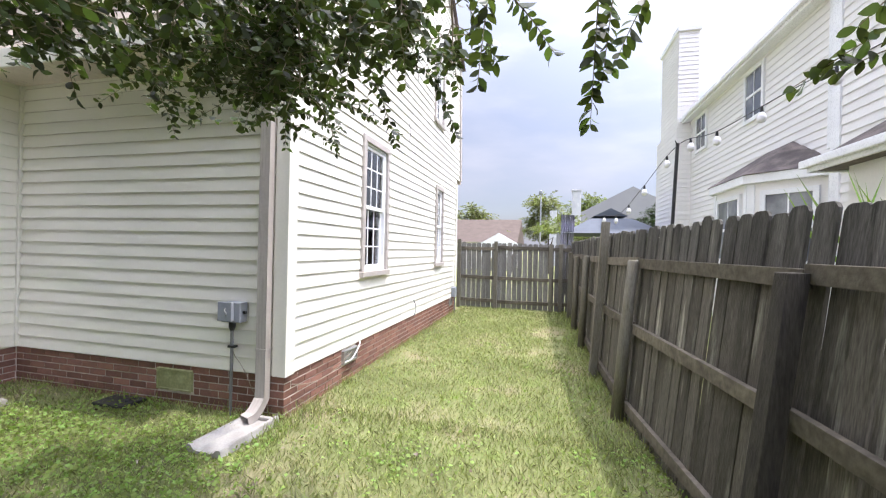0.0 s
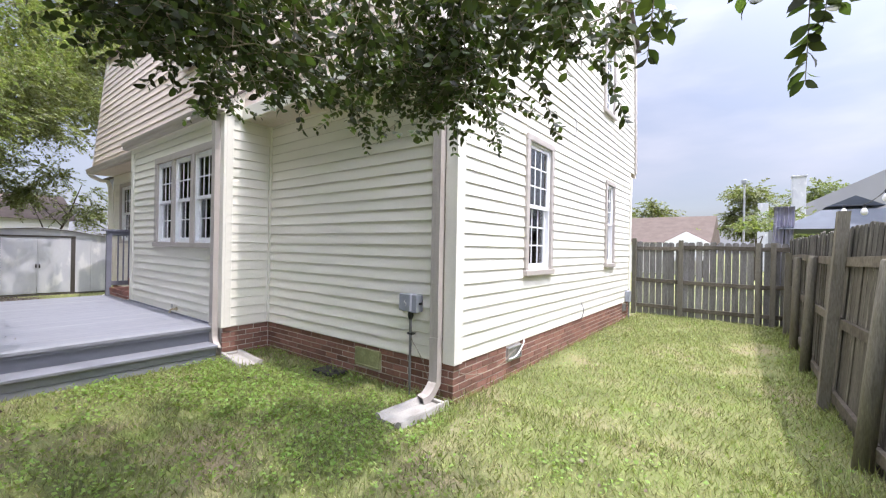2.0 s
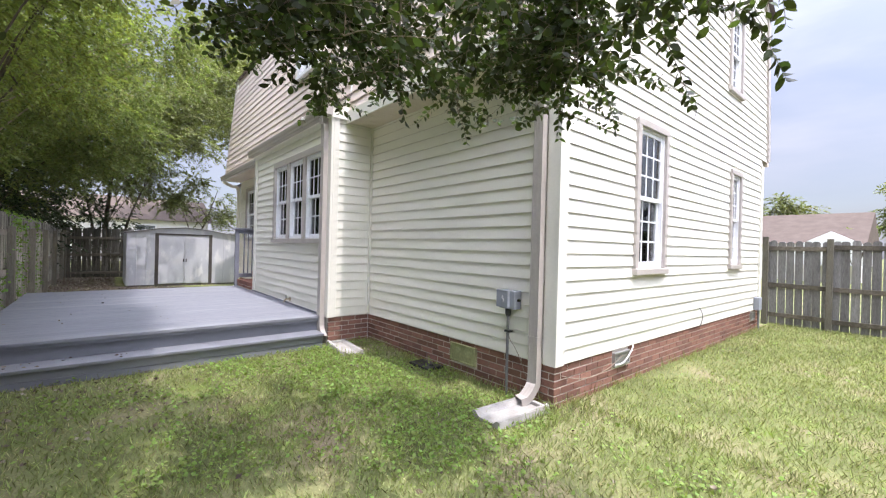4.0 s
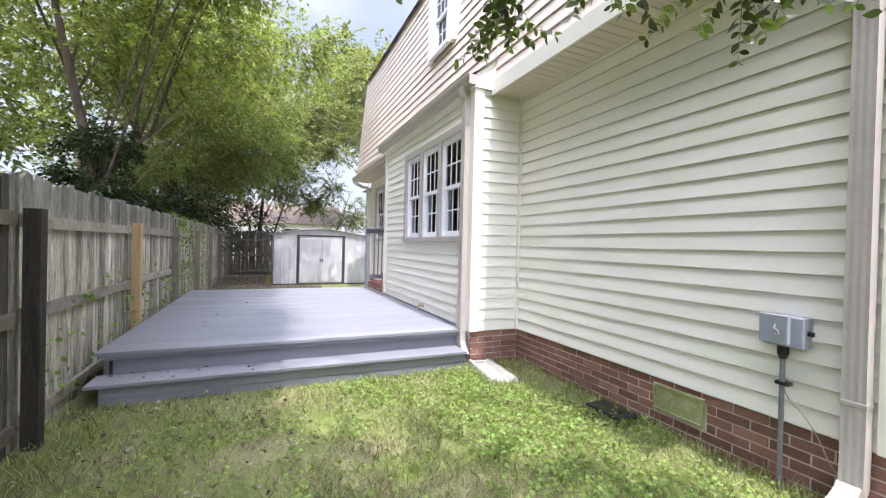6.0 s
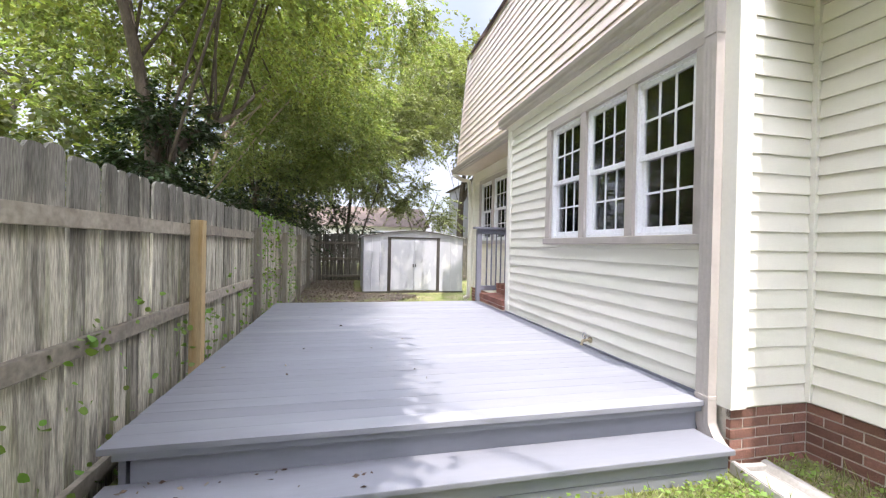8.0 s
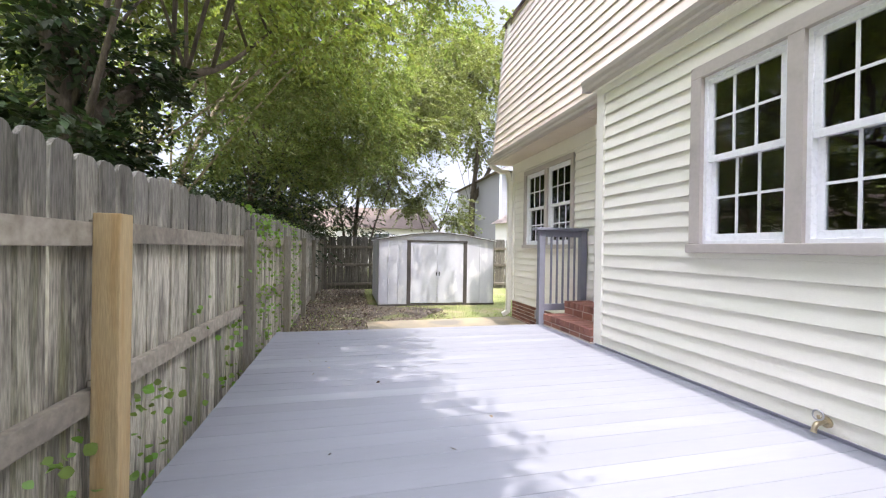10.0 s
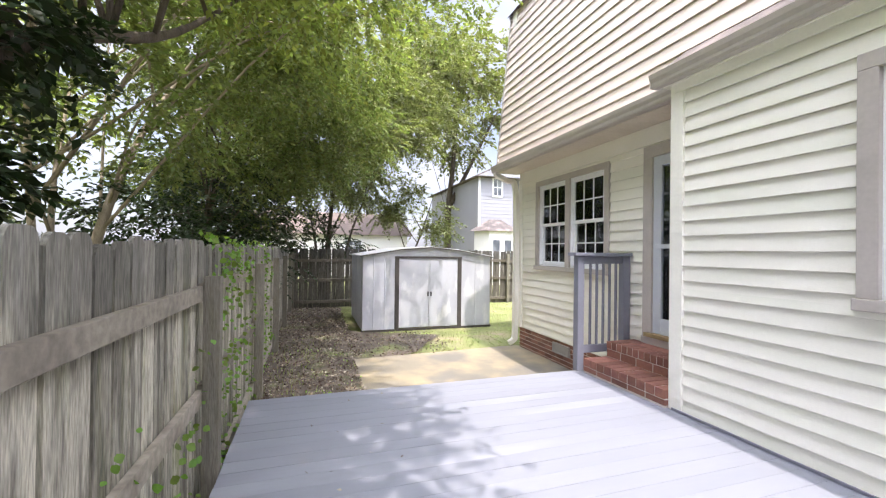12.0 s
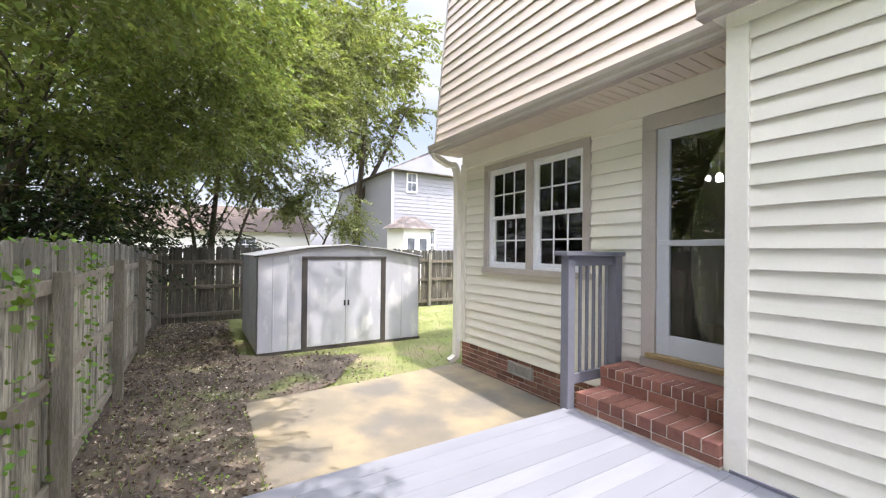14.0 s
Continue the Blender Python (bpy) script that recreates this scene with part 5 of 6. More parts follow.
def twig(start, end, sag, leaf, pitch=0.026):
    """A thin twig with leaves in two ranks."""
    a, c = Vector(start), Vector(end)
    n = max(4, int((c - a).length / pitch))
    mid = (a + c) / 2 + Vector((0, 0, sag))
    line = bend([a, mid, c], max(3, n // 2))
    tube(bm, line, [0.0032 * (1.1 - 0.7 * i / (len(line) - 1)) for i in range(len(line))], 4, False)
    for i in range(1, len(line)):
        along = (line[i] - line[i - 1]).normalized()
        lat = along.cross(Vector(rs.normal(size=3) * 0.25) + Vector((0.0, 0.35, 1))).normalized()
        for s in (1, -1):
            if rs.rand() < 0.93:
                pos.append(line[i])
                way.append(lat * s * 1.0 + along * 0.55 + Vector((0, 0, -0.30)) + Vector(rs.normal(size=3) * 0.25))
                size.append(leaf * rs.uniform(0.7, 1.2))


def polar(az, dist, z):
    """A place az degrees left of +y as seen from the corner of the lawn."""
    return Vector((0.42 - math.sin(radians(az)) * dist, 0.65 + math.cos(radians(az)) * dist, z)) - Vector(co)


for i in range(34):
    az = rs.uniform(14, 80) if i % 4 else rs.uniform(30, 70)
    dist = rs.uniform(1.75, 3.0) if az < 30 else rs.uniform(1.75, 3.35)
    if i >= 31:
        az, dist = rs.uniform(50, 68), rs.uniform(3.0, 3.9)
    low = 2.26 + min(0.2, 0.20 * (dist - 1.75)) + rs.uniform(0, 0.24) + (0.12 if az < 22 else 0) + (0.22 if az > 72 else 0)
    end = polar(az, dist, low)
    start = polar(az + rs.uniform(-14, 14), dist - rs.uniform(0.35, 0.9), low + rs.uniform(0.5, 0.9))
    line = bend([start, (start + end) / 2 + Vector((0, 0, 0.16)), end + Vector((0, 0, 0.22)), end], 5)
    tube(bm, line, [0.009 * (1.1 - 0.85 * k / (len(line) - 1)) for k in range(len(line))], 5, False)
    for k in range(3, len(line)):
        for j in range(2):
            p = line[k]
            out = Vector((rs.normal() * 0.22, rs.normal() * 0.22, -abs(rs.normal() * 0.10) - 0.02))
            twig(p, p + out, 0.03, 0.058, 0.036)
# single long sprays that hang clear of the rest
for a, c in (((0.546, 2.086, 2.42), (0.543, 2.249, 2.03)), ((0.697, 2.077, 2.39), (0.607, 2.179, 2.20)), ((0.60, 2.15, 2.45), (0.575, 2.2, 2.16)),
             ((0.186, 2.058, 2.45), (0.132, 2.181, 2.18)), ((0.253, 2.068, 2.44), (0.407, 2.167, 2.27)), ((0.08, 2.2, 2.5), (0.20, 2.2, 2.27)),
             ((1.35, 1.93, 2.21), (1.093, 2.087, 2.06)), ((1.36, 1.95, 2.13), (1.17, 2.042, 2.075)), ((1.3, 1.8, 2.3), (1.18, 1.98, 2.17)),
             ((-0.55, 2.75, 2.50), (-0.45, 2.85, 2.16)), ((-0.95, 2.85, 2.5), (-0.85, 2.9, 2.14)), ((-0.25, 2.9, 2.55), (-0.12, 2.95, 2.22))):
    twig(Vector(a) - Vector(co), Vector(c) - Vector(co), 0.012, 0.054, 0.022)
for a, c in (((0.3, 1.6, 2.75), (0.546, 2.086, 2.42)), ((0.3, 1.6, 2.75), (0.697, 2.077, 2.39)), ((0.0, 1.6, 2.8), (0.186, 2.058, 2.45)), ((1.5, 1.3, 2.5), (1.35, 1.93, 2.21)), ((0.95, 0.4, 2.6), (1.5, 1.3, 2.5)), ((0.8, 0.6, 2.6), (0.3, 1.6, 2.75))):
    tube(bm, bend([Vector(a) - Vector(co), (Vector(a) + Vector(c)) / 2 - Vector(co) + Vector((0, 0, 0.06)), Vector(c) - Vector(co)], 4), 0.005, 5, False)
part("trunk", bm, "bark", crape, "", True)
# the crown overhead, its clumps placed to shade the lawn and deck
m = 60000
q = rs.normal(size=(80, 3))
q /= np.linalg.norm(q, axis=1, keepdims=True)
q *= rs.uniform(0.2, 1, (80, 1)) ** 0.5
cc = q * np.array([3.9, 0.95, 1.0]) + np.array([-3.7, 0.25, 5.9])
cc = np.concatenate([cc, q[:40] * np.array([2.6, 0.9, 0.6]) + np.array([-3.3, 0.3, 4.9])])
cc = np.concatenate([cc, q[40:60] * np.array([1.8, 0.7, 0.6]) + np.array([-0.6, -0.2, 4.7])])
# low clumps out of view, added to dim the lawn and fence
cc = np.concatenate([cc, q[:60] * np.array([2.0, 0.5, 0.55]) + np.array([-2.6, -0.55, 3.75])])
which = rs.randint(len(cc), size=m)
p = cc[which] + rs.normal(size=(m, 3)) * np.array([0.26, 0.26, 0.18])
# clipped near y 1.2 so the sun reaches the house side
p = p[p[:, 1] < 1.2 + 0.2 * rs.normal(size=m)]
m = len(p)
leaves("crown", np.concatenate([np.array([list(v) for v in pos]), p - co]), np.concatenate([np.array([list(v) for v in way]), rs.normal(size=(m, 3)) - np.array([0, 0, 0.5])]), np.concatenate([np.array(size), rs.uniform(0.07, 0.11, m)]), "leaf_near", crape, 0.55, 0.12, shaped=True)

# trees behind the back fence
# the third crown is mostly out of view, added to dapple the deck
tree("ivy-wrapped tree with yellow-green crown behind the fence", (-7.7, -1.25, 0), [[(-7.7, -1.25, -0.1), (-7.75, -1.2, 1.2), (-7.85, -1.25, 2.4), (-7.7, -1.5, 4.0), (-7.4, -1.8, 6.0)], [(-7.85, -1.2, 2.1), (-8.6, -1.05, 2.75), (-9.8, -0.9, 3.4), (-11.2, -0.6, 4.6)], [(-7.85, -1.25, 2.6), (-8.4, -1.7, 3.9), (-9.2, -2.2, 5.5)]],
     [((-8.2, -1.9, 5.6), (2.8, 1.9, 2.3), 0.36), ((-10.0, -0.4, 5.5), (2.6, 1.5, 1.5), 0.36), ((-6.0, 0.3, 5.7), (2.6, 0.9, 0.8), 0.36)], 56000, 0.08, "leaf_yellow", "dark_bark", seed=21, trunk_r=0.095)
# the last crown, out of view, is added to shade slab, lawn and shed
tree("leafy crape myrtle with several pale stems behind the fence", (-11.6, -2.3, 0), [[(-11.6, -2.3, -0.1), (-11.7, -2.2, 1.6), (-12.2, -1.9, 3.2), (-13.0, -1.4, 4.8)], [(-11.5, -2.4, -0.1), (-11.3, -2.5, 1.8), (-10.8, -2.3, 3.4), (-10.2, -1.9, 4.8)], [(-11.8, -2.4, -0.1), (-12.2, -2.8, 1.9), (-12.9, -3.0, 3.6), (-13.4, -3.0, 5.2)]],
     [((-12.0, -2.4, 5.2), (3.0, 2.2, 2.9), 0.6), ((-13.9, -0.1, 5.6), (2.4, 1.8, 1.8), 0.42), ((-12.4, 1.3, 6.3), (1.7, 1.3, 0.8), 0.16)], 46000, 0.084, "leaf_a", seed=22, trunk_r=0.07, clump=0.36)
tree("dense green tree shading the shed corner", (-16.3, -2.2, 0), [[(-16.3, -2.2, -0.1), (-16.4, -2.1, 1.8), (-16.2, -1.8, 3.6), (-15.8, -1.2, 5.4)], [(-16.4, -2.3, -0.1), (-16.9, -2.6, 2.0), (-17.6, -2.6, 4.2)], [(-16.2, -2.1, 0), (-15.7, -2.0, 2.0), (-15.0, -1.6, 3.8)]],
     [((-16.6, -1.6, 5.8), (3.0, 2.4, 3.6), 0.65), ((-17.4, 0.3, 5.2), (2.4, 1.9, 2.2), 0.35)], 60000, 0.098, "leaf_a", "dark_bark", seed=23, trunk_r=0.09)
tree("tall pale-leaved tree behind the shed", (-21.2, 0.7, 0), [[(-21.2, 0.7, -0.1), (-21.3, 0.7, 2.0), (-21.0, 0.9, 4.4), (-20.6, 1.2, 6.8)], [(-21.4, 0.5, -0.1), (-21.7, 0.2, 2.4), (-21.9, -0.4, 5.0)], [(-21.0, 1.0, 0), (-20.8, 1.4, 2.2), (-20.6, 2.2, 4.4)]],
     [((-21.2, 0.6, 6.4), (2.6, 2.8, 4.0), 0.58), ((-20.8, 2.8, 6.0), (1.7, 1.8, 2.2), 0.22), ((-21.8, 5.0, 8.6), (2.0, 2.0, 2.2), 0.2)], 50000, 0.125, "leaf_b", "dark_bark", seed=24, trunk_r=0.10)
tree("thin small tree with bronze-tinged leaves behind the shed", (-23.0, 4.2, 0), [[(-23.0, 4.2, -0.1), (-23.0, 4.2, 1.4), (-22.9, 4.6, 2.6), (-22.7, 5.0, 4.0)], [(-23.0, 4.2, 0.8), (-23.1, 3.8, 2.2), (-23.2, 3.3, 3.6)]],
     [((-22.9, 4.3, 3.5), (1.3, 1.7, 1.3), 1.0)], 5200, 0.13, "leaf_b", "dark_bark", seed=25, trunk_r=0.06, clump=0.3)
tree("tall dark green tree rising beyond the house", (-31.0, 8.5, 0), [[(-31.0, 8.5, -0.1), (-31.0, 8.5, 4.0), (-30.8, 8.8, 8.0), (-30.4, 9.0, 13.0)], [(-31.0, 8.5, 4.5), (-30.6, 10.2, 8.0), (-30.2, 11.6, 11.0)]],
     [((-30.8, 8.2, 12.5), (4.2, 4.0, 5.0), 0.7), ((-30.6, 4.8, 10.5), (3.0, 3.0, 3.5), 0.3)], 17000, 0.32, "leaf_b", "dark_bark", seed=26, trunk_r=0.25, clump=0.7)
tree("large green tree standing well behind the fence", (-6.5, -8.5, 0), [[(-6.5, -8.5, -0.1), (-6.5, -8.5, 3.0), (-6.8, -8.3, 6.0), (-7.0, -8.0, 9.0)], [(-6.5, -8.5, 2.5), (-7.8, -8.0, 5.0), (-9.0, -7.6, 7.0)]],
     [((-7.2, -8.2, 5.6), (3.6, 2.6, 3.2), 1.0)], 7000, 0.22, "leaf_b", "dark_bark", seed=27, trunk_r=0.16, clump=0.6)
tree("large green tree in the yard behind", (-14.5, -8.0, 0), [[(-14.5, -8.0, -0.1), (-14.5, -8.0, 3.0), (-14.6, -8.0, 6.0), (-14.6, -8.0, 9.0)], [(-14.5, -8.0, 2.5), (-15.8, -7.6, 5.0), (-17.0, -7.2, 7.0)]],
     [((-14.5, -7.6, 5.4), (4.2, 2.8, 3.4), 1.0)], 15000, 0.22, "leaf_a", "dark_bark", seed=28, trunk_r=0.18, clump=0.6)
tree("large tree closing the view at the back", (-25.5, -3.5, 0), [[(-25.5, -3.5, -0.1), (-25.5, -3.5, 3.0), (-25.3, -3.4, 6.0), (-25.0, -3.0, 9.0)], [(-25.5, -3.5, 2.5), (-24.6, -2.2, 5.0), (-24.0, -1.2, 7.0)]],
     [((-25.2, -3.0, 5.2), (3.4, 3.6, 3.8), 1.0)], 15000, 0.24, "leaf_dark", "dark_bark", seed=29, trunk_r=0.18, clump=0.6)
tree("dark evergreen shrubs crowding the fence", (-14.2, -2.0, 0), [[(-14.2, -2.0, -0.1), (-14.2, -2.0, 0.8), (-14.0, -1.9, 1.8)], [(-17.0, -1.7, -0.1), (-17.0, -1.7, 0.8), (-17.2, -1.5, 2.0)], [(-20.4, -0.4, -0.1), (-20.4, -0.4, 0.8), (-20.5, -0.2, 2.0)]],
     [((-14.5, -2.0, 1.7), (2.6, 0.8, 1.2), 0.35), ((-17.4, -1.7, 2.6), (1.9, 0.9, 1.7), 0.35), ((-20.6, -0.2, 2.1), (0.8, 1.6, 1.4), 0.3)], 19000, 0.10, "leaf_dark", "dark_bark", seed=30, trunk_r=0.04, name="shrub")
tree("dark ivy wrapped round the leaning trunk", (-7.8, -1.2, 0), [[(-7.75, -1.15, 0.0), (-7.8, -1.12, 1.2), (-7.9, -1.15, 2.4), (-8.3, -1.05, 2.7)]],
     [((-7.8, -1.25, 2.2), (0.32, 0.24, 0.85), 0.75), ((-8.4, -1.12, 2.72), (0.6, 0.15, 0.18), 0.25)], 9000, 0.065, "leaf_dark", "dark_bark", seed=31, trunk_r=0.03, clump=0.15, name="ivy")

# far trees beyond the side yard
for i, (x, y, h, w, mm) in enumerate(((-8.7, 46, 7.0, 2.2, "leaf_b"), (0.6, 56, 9.6, 2.9, "leaf_b"), (6.2, 61, 10.2, 2.4, "leaf_a"), (0.5, 30, 3.2, 1.1, "leaf_a"), (-2.0, 30, 2.5, 0.8, "leaf_a"), (1.9, 32, 4.0, 1.3, "leaf_a"), (9.6, 34, 5.0, 2.2, "leaf_dark"), (7.2, 26, 3.6, 1.6, "leaf_dark"))):
    tree("leafy tree in the distance behind the fence", (x, y, 0), [[(x, y, -0.1), (x, y, h * 0.4), (x + 0.3, y, h * 0.8)]], [((x, y, h * 0.62), (w, w, h * 0.38), 1.0)], 9000, 0.30 if h > 6 else 0.18, mm, "dark_bark", seed=50 + i, trunk_r=0.12, clump=0.5)

# ---- ground cover ----
r = np.random.RandomState(5)


def scatter(n, x0, x1, y0, y1):
    p = np.stack([r.uniform(x0, x1, n), r.uniform(y0, y1, n), np.zeros(n)], axis=1)
    return p


def on_lawn(p):
    x, y = p[:, 0], p[:, 1]
    ok = ~((y > YB - 0.02) & (x < XR + 0.02) & (x > XL)) & ~((y > BY - 0.02) & (x < BR + 0.02) & (x > BL))
    ok &= ~((x > DX0) & (x < DX1 + 0.22) & (y > DY0 - 0.1) & (y < BY + 0.1))
    ok &= ~((x > -12.9) & (x < DX0 + 0.3) & (y > 0.78) & (y < YB))
    ok &= ~((x > -15.05 - 2.3) & (x < -15.0) & (y > 1.15) & (y < 4.18))
    ok &= ~((abs(x + 1.97) < 0.15) & (y > 3.12) & (y < 3.76)) & ~((x > -5.2) & (x < -4.48) & (y > 3.12) & (y < 3.44))
    return ok & (x < 1.75 - 0.06 * y) & (y > -0.52)


def patch(p, s, seed):
    return np.array([noise.noise((a * s, b * s, seed)) for a, b in p[:, :2]])


def place(p):
    p[:, 2] = [ground_z(a, b) for a, b in p[:, :2]]
    return p


def blades(name, p, size, material, label, lean=0.6, width=0.11):
    w = r.normal(size=(len(p), 3)) * lean
    w[:, 2] = np.abs(w[:, 2]) * 0.3 + 0.75
    leaves(name, place(p), w, size, material, None, width, 0.05)
    return tagged(bpy.context.scene.objects[name], label, "grass", kind="stuff")


p = np.concatenate([scatter(90000, -5.2, 1.6, -0.5, 4.2), scatter(60000, -1.85, 1.3, 4.0, 11.6), scatter(20000, -19, -10, -0.5, 8.0)])
p = p[on_lawn(p)]
dry = patch(p, 0.9, 3.0) + 0.5 * patch(p, 2.6, 8.0)
shade = (p[:, 0] > -5.2) & (p[:, 0] < -2.8) & (p[:, 1] < 1.2)
left = (p[:, 0] < -10) & (p[:, 1] < 1.2 + 0.5 * r.normal(size=len(p)))
p = p[((dry < 0.42) | (r.rand(len(p)) < 0.45)) & ~(shade & (r.rand(len(p)) < 0.35)) & ~(left & (r.rand(len(p)) < 0.6))]
split = r.rand(len(p)) < 0.18 + 0.7 * np.clip(patch(p, 0.9, 3.0) + 0.5 * patch(p, 2.6, 8.0) - 0.05, 0, 0.8)
blades("lawn_grass", p[~split], r.uniform(0.025, 0.075, (~split).sum()), "grass", "short mown green grass")
blades("dry_lawn_grass", p[split], r.uniform(0.02, 0.055, split.sum()), "straw", "short dry straw-coloured grass", 0.9)
p = scatter(62000, -5.2, 1.4, 0.2, 4.0)
p = np.concatenate([p, scatter(9000, -1.8, 1.2, 4.0, 11.0), scatter(2500, -14, -10.3, -0.5, 0.9)])
near_wall = np.exp(-np.abs(p[:, 1] - 2.9) / 0.9) * (p[:, 0] < -1.6) + 0.25 * (p[:, 0] > 0.6)
p = p[on_lawn(p) & (r.rand(len(p)) < np.clip(1.1 * near_wall + 0.8 * patch(p, 1.3, 11.0) + 0.5 * patch(p, 4.0, 2.0) - 0.12, 0.02, 0.75))]
p = place(p) + np.array([0, 0, 1]) * r.uniform(0.015, 0.06, (len(p), 1))
w = r.normal(size=(len(p), 3))
w[:, 2] *= 0.25
tagged(leaves("clover", p, w, r.uniform(0.016, 0.04, len(p)), "clover", None, 0.85, 0.1, lying=0.5), "bright green clover and low weeds", "clover", kind="stuff")
# tall wisps by the footing and the fences
p = np.concatenate([scatter(900, -2.2, -1.6, 3.4, 4.2), scatter(500, XR, XR + 0.12, 4.0, 10.5), scatter(900, 0.8, 1.15, 3.6, 11.4), scatter(500, -5.0, -1.9, 3.68, 3.82), scatter(300, -5.1, -4.2, 2.9, 3.6)])
p = np.concatenate([p, scatter(700, -5.0, -2.5, -0.45, -0.1), scatter(250, -14, -10.4, -0.45, 0.2)])
p = p[on_lawn(p)]
blades("tall_grass", p, r.uniform(0.06, 0.16, len(p)), "grass", "tall grass wisps along the footing", 0.35, 0.05)

# bare ground with fallen leaves
for outline in ([(-10.3, -0.56), (-10.3, 0.72), (-12.75, 0.78), (-13.1, 1.9), (-14.3, 2.7), (-14.95, 1.3), (-15.2, 0.9), (-18.9, 1.0), (-19.0, -0.52)],):
    loop = []
    for (a, b), (c, d) in zip(outline, outline[1:] + outline[:1]):
        for k in range(8):
            x, y = a + (c - a) * k / 8, b + (d - b) * k / 8
            loop.append((x + 0.12 * noise.noise((x * 2.5, y * 2.5, 1)), y + 0.12 * noise.noise((x * 2.5, y * 2.5, 6))))
    flat("ground_bare", loop, 0.026, "dirt", "bare shaded dirt strewn with leaves", "dirt")
p = np.concatenate([scatter(8500, -19, -10.3, -0.5, 0.95), scatter(900, -14.8, -12.9, 0.8, 2.6), scatter(260, -5.1, -3.2, -0.5, 1.2), scatter(160, -5.0, 1.2, -0.3, 3.6)])
p = p[on_lawn(p)] + np.array([0, 0, 0.034])
w = r.normal(size=(len(p), 3))
w[:, 2] *= 0.2
tagged(leaves("leaf_litter", p, w, r.uniform(0.02, 0.055, len(p)), "litter", None, 0.6, 0.12), "brown fallen leaves on the bare ground", "leaves", kind="stuff")
# a few leaves blown on to the deck step and boards
p = np.concatenate([scatter(26, DX1 - 0.05, DX1 + 0.2, -0.35, 0.9) + np.array([0, 0, 0.203]), scatter(22, DX0, DX1, -0.3, 1.5) + np.array([0, 0, DZ + 0.004])])
w = r.normal(size=(len(p), 3))
w[:, 2] = 0.05
tagged(leaves("deck_leaves", p, w, r.uniform(0.015, 0.045, len(p)), "litter", None, 0.55, 0.1), "dry leaves scattered on the deck", "leaves", kind="stuff")

# ivy creeping up the back fence
pos, way = [], []
for x0, n, top in [(-4.9, 26, 0.7), (-5.5, 40, 0.95), (-6.0, 16, 1.05), (-6.6, 34, 0.75), (-7.2, 60, 0.75), (-7.9, 14, 1.1), (-8.6, 34, 0.8), (-9.2, 60, 1.2), (-9.7, 120, 1.7), (-10.1, 130, 1.75), (-10.8, 110, 1.6), (-11.5, 90, 1.3), (-12.4, 120, 1.75), (-13.3, 60, 1.5)]:
    y0 = -0.535
    c = 0.0
    for k in range(n):
        z = r.uniform(0.05, top) if r.rand() < 0.75 else top * r.uniform(0.9, 1.05)
        pos.append((x0 + r.normal() * 0.16, y0 + abs(r.normal()) * 0.03 + 0.02, z))
        way.append((r.normal() * 0.7, 0.7, -0.5 + r.normal() * 0.4))
tagged(leaves("ivy_vine", np.array(pos), np.array(way), r.uniform(0.022, 0.055, len(pos)), "ivy", None, 0.9, 0.12, shaped=True), "light green ivy creeping over the fence boards", "ivy", kind="stuff")
pos = scatter(260, -13.6, -9.4, -0.64, -0.52) + np.array([0, 0, 1]) * r.uniform(1.5, 1.88, (260, 1))
tagged(leaves("ivy_top", pos, r.normal(size=(260, 3)) + np.array([0, 0.4, -0.3]), r.uniform(0.03, 0.06, 260), "ivy", None, 0.8, 0.12), "ivy hanging over the top of the fence", "ivy", kind="stuff")
pos, way = [], []
for k in range(40):
    a = r.uniform(0, math.tau)
    pos.append((2.5 + r.normal() * 0.25, 3.6 + r.normal() * 0.4, 1.35))
    way.append((0.45 * math.cos(a), 0.45 * math.sin(a), 1.0))
tagged(leaves("palm_fronds", np.array(pos), np.array(way), r.uniform(0.5, 0.95, 40), "ivy", None, 0.035, 0.02), "pale spiky fronds behind the fence", "plant", kind="stuff")


# ---- neighbouring houses ----
def plain_window(parent, f, u0, u1, v0, v1, cols=2, rows=2, frame_mat="white"):
    w = part("window", boxes([((u0, v0, 0), (u0 + 0.09, v1, 0.055)), ((u1 - 0.09, v0, 0), (u1, v1, 0.055)), ((u0 + 0.09, v1 - 0.09, 0), (u1 - 0.09, v1, 0.055)), ((u0 + 0.09, v0, 0), (u1 - 0.09, v0 + 0.09, 0.065)), ((u0 + 0.09, (v0 + v1) / 2 - 0.03, 0), (u1 - 0.09, (v0 + v1) / 2 + 0.03, 0.045))], f, 0.004), frame_mat, parent)
    part("pane", boxes([((u0 + 0.09, v0 + 0.09, 0.002), (u1 - 0.09, v1 - 0.09, 0.026))], f), M["dark_glass"], w)
    bars = [((u0 + 0.09 + (u1 - u0 - 0.18) * k / cols - 0.012, v0 + 0.09, 0.027), (u0 + 0.09 + (u1 - u0 - 0.18) * k / cols + 0.012, v1 - 0.09, 0.036)) for k in range(1, cols)]
    if bars:
        part("glazing_bar", boxes(bars, f), frame_mat, w)


M["dark_glass"] = mat("dark_glass", (0.10, 0.11, 0.13), 0.08, vary=0.1, scale=1.5, bump=0, second=(0.22, 0.23, 0.25), spec=0.6)

NX = 5.05
nb = thing("neighbour_house", "two-storey pale vinyl-sided house with brick-less chimney beyond the fence", "house", (NX, 12, 0))
F_nb = Frame((0, -12, 0), (0, 1, 0), (0, 0, 1), (-1, 0, 0))
wall = part("wall", boxes([((8.65, 0, -6), (16.15, 6.2, 0)), ((1.5, 0, -6), (8.65, 6.3, 0.12))], F_nb), "nb_siding", nb)
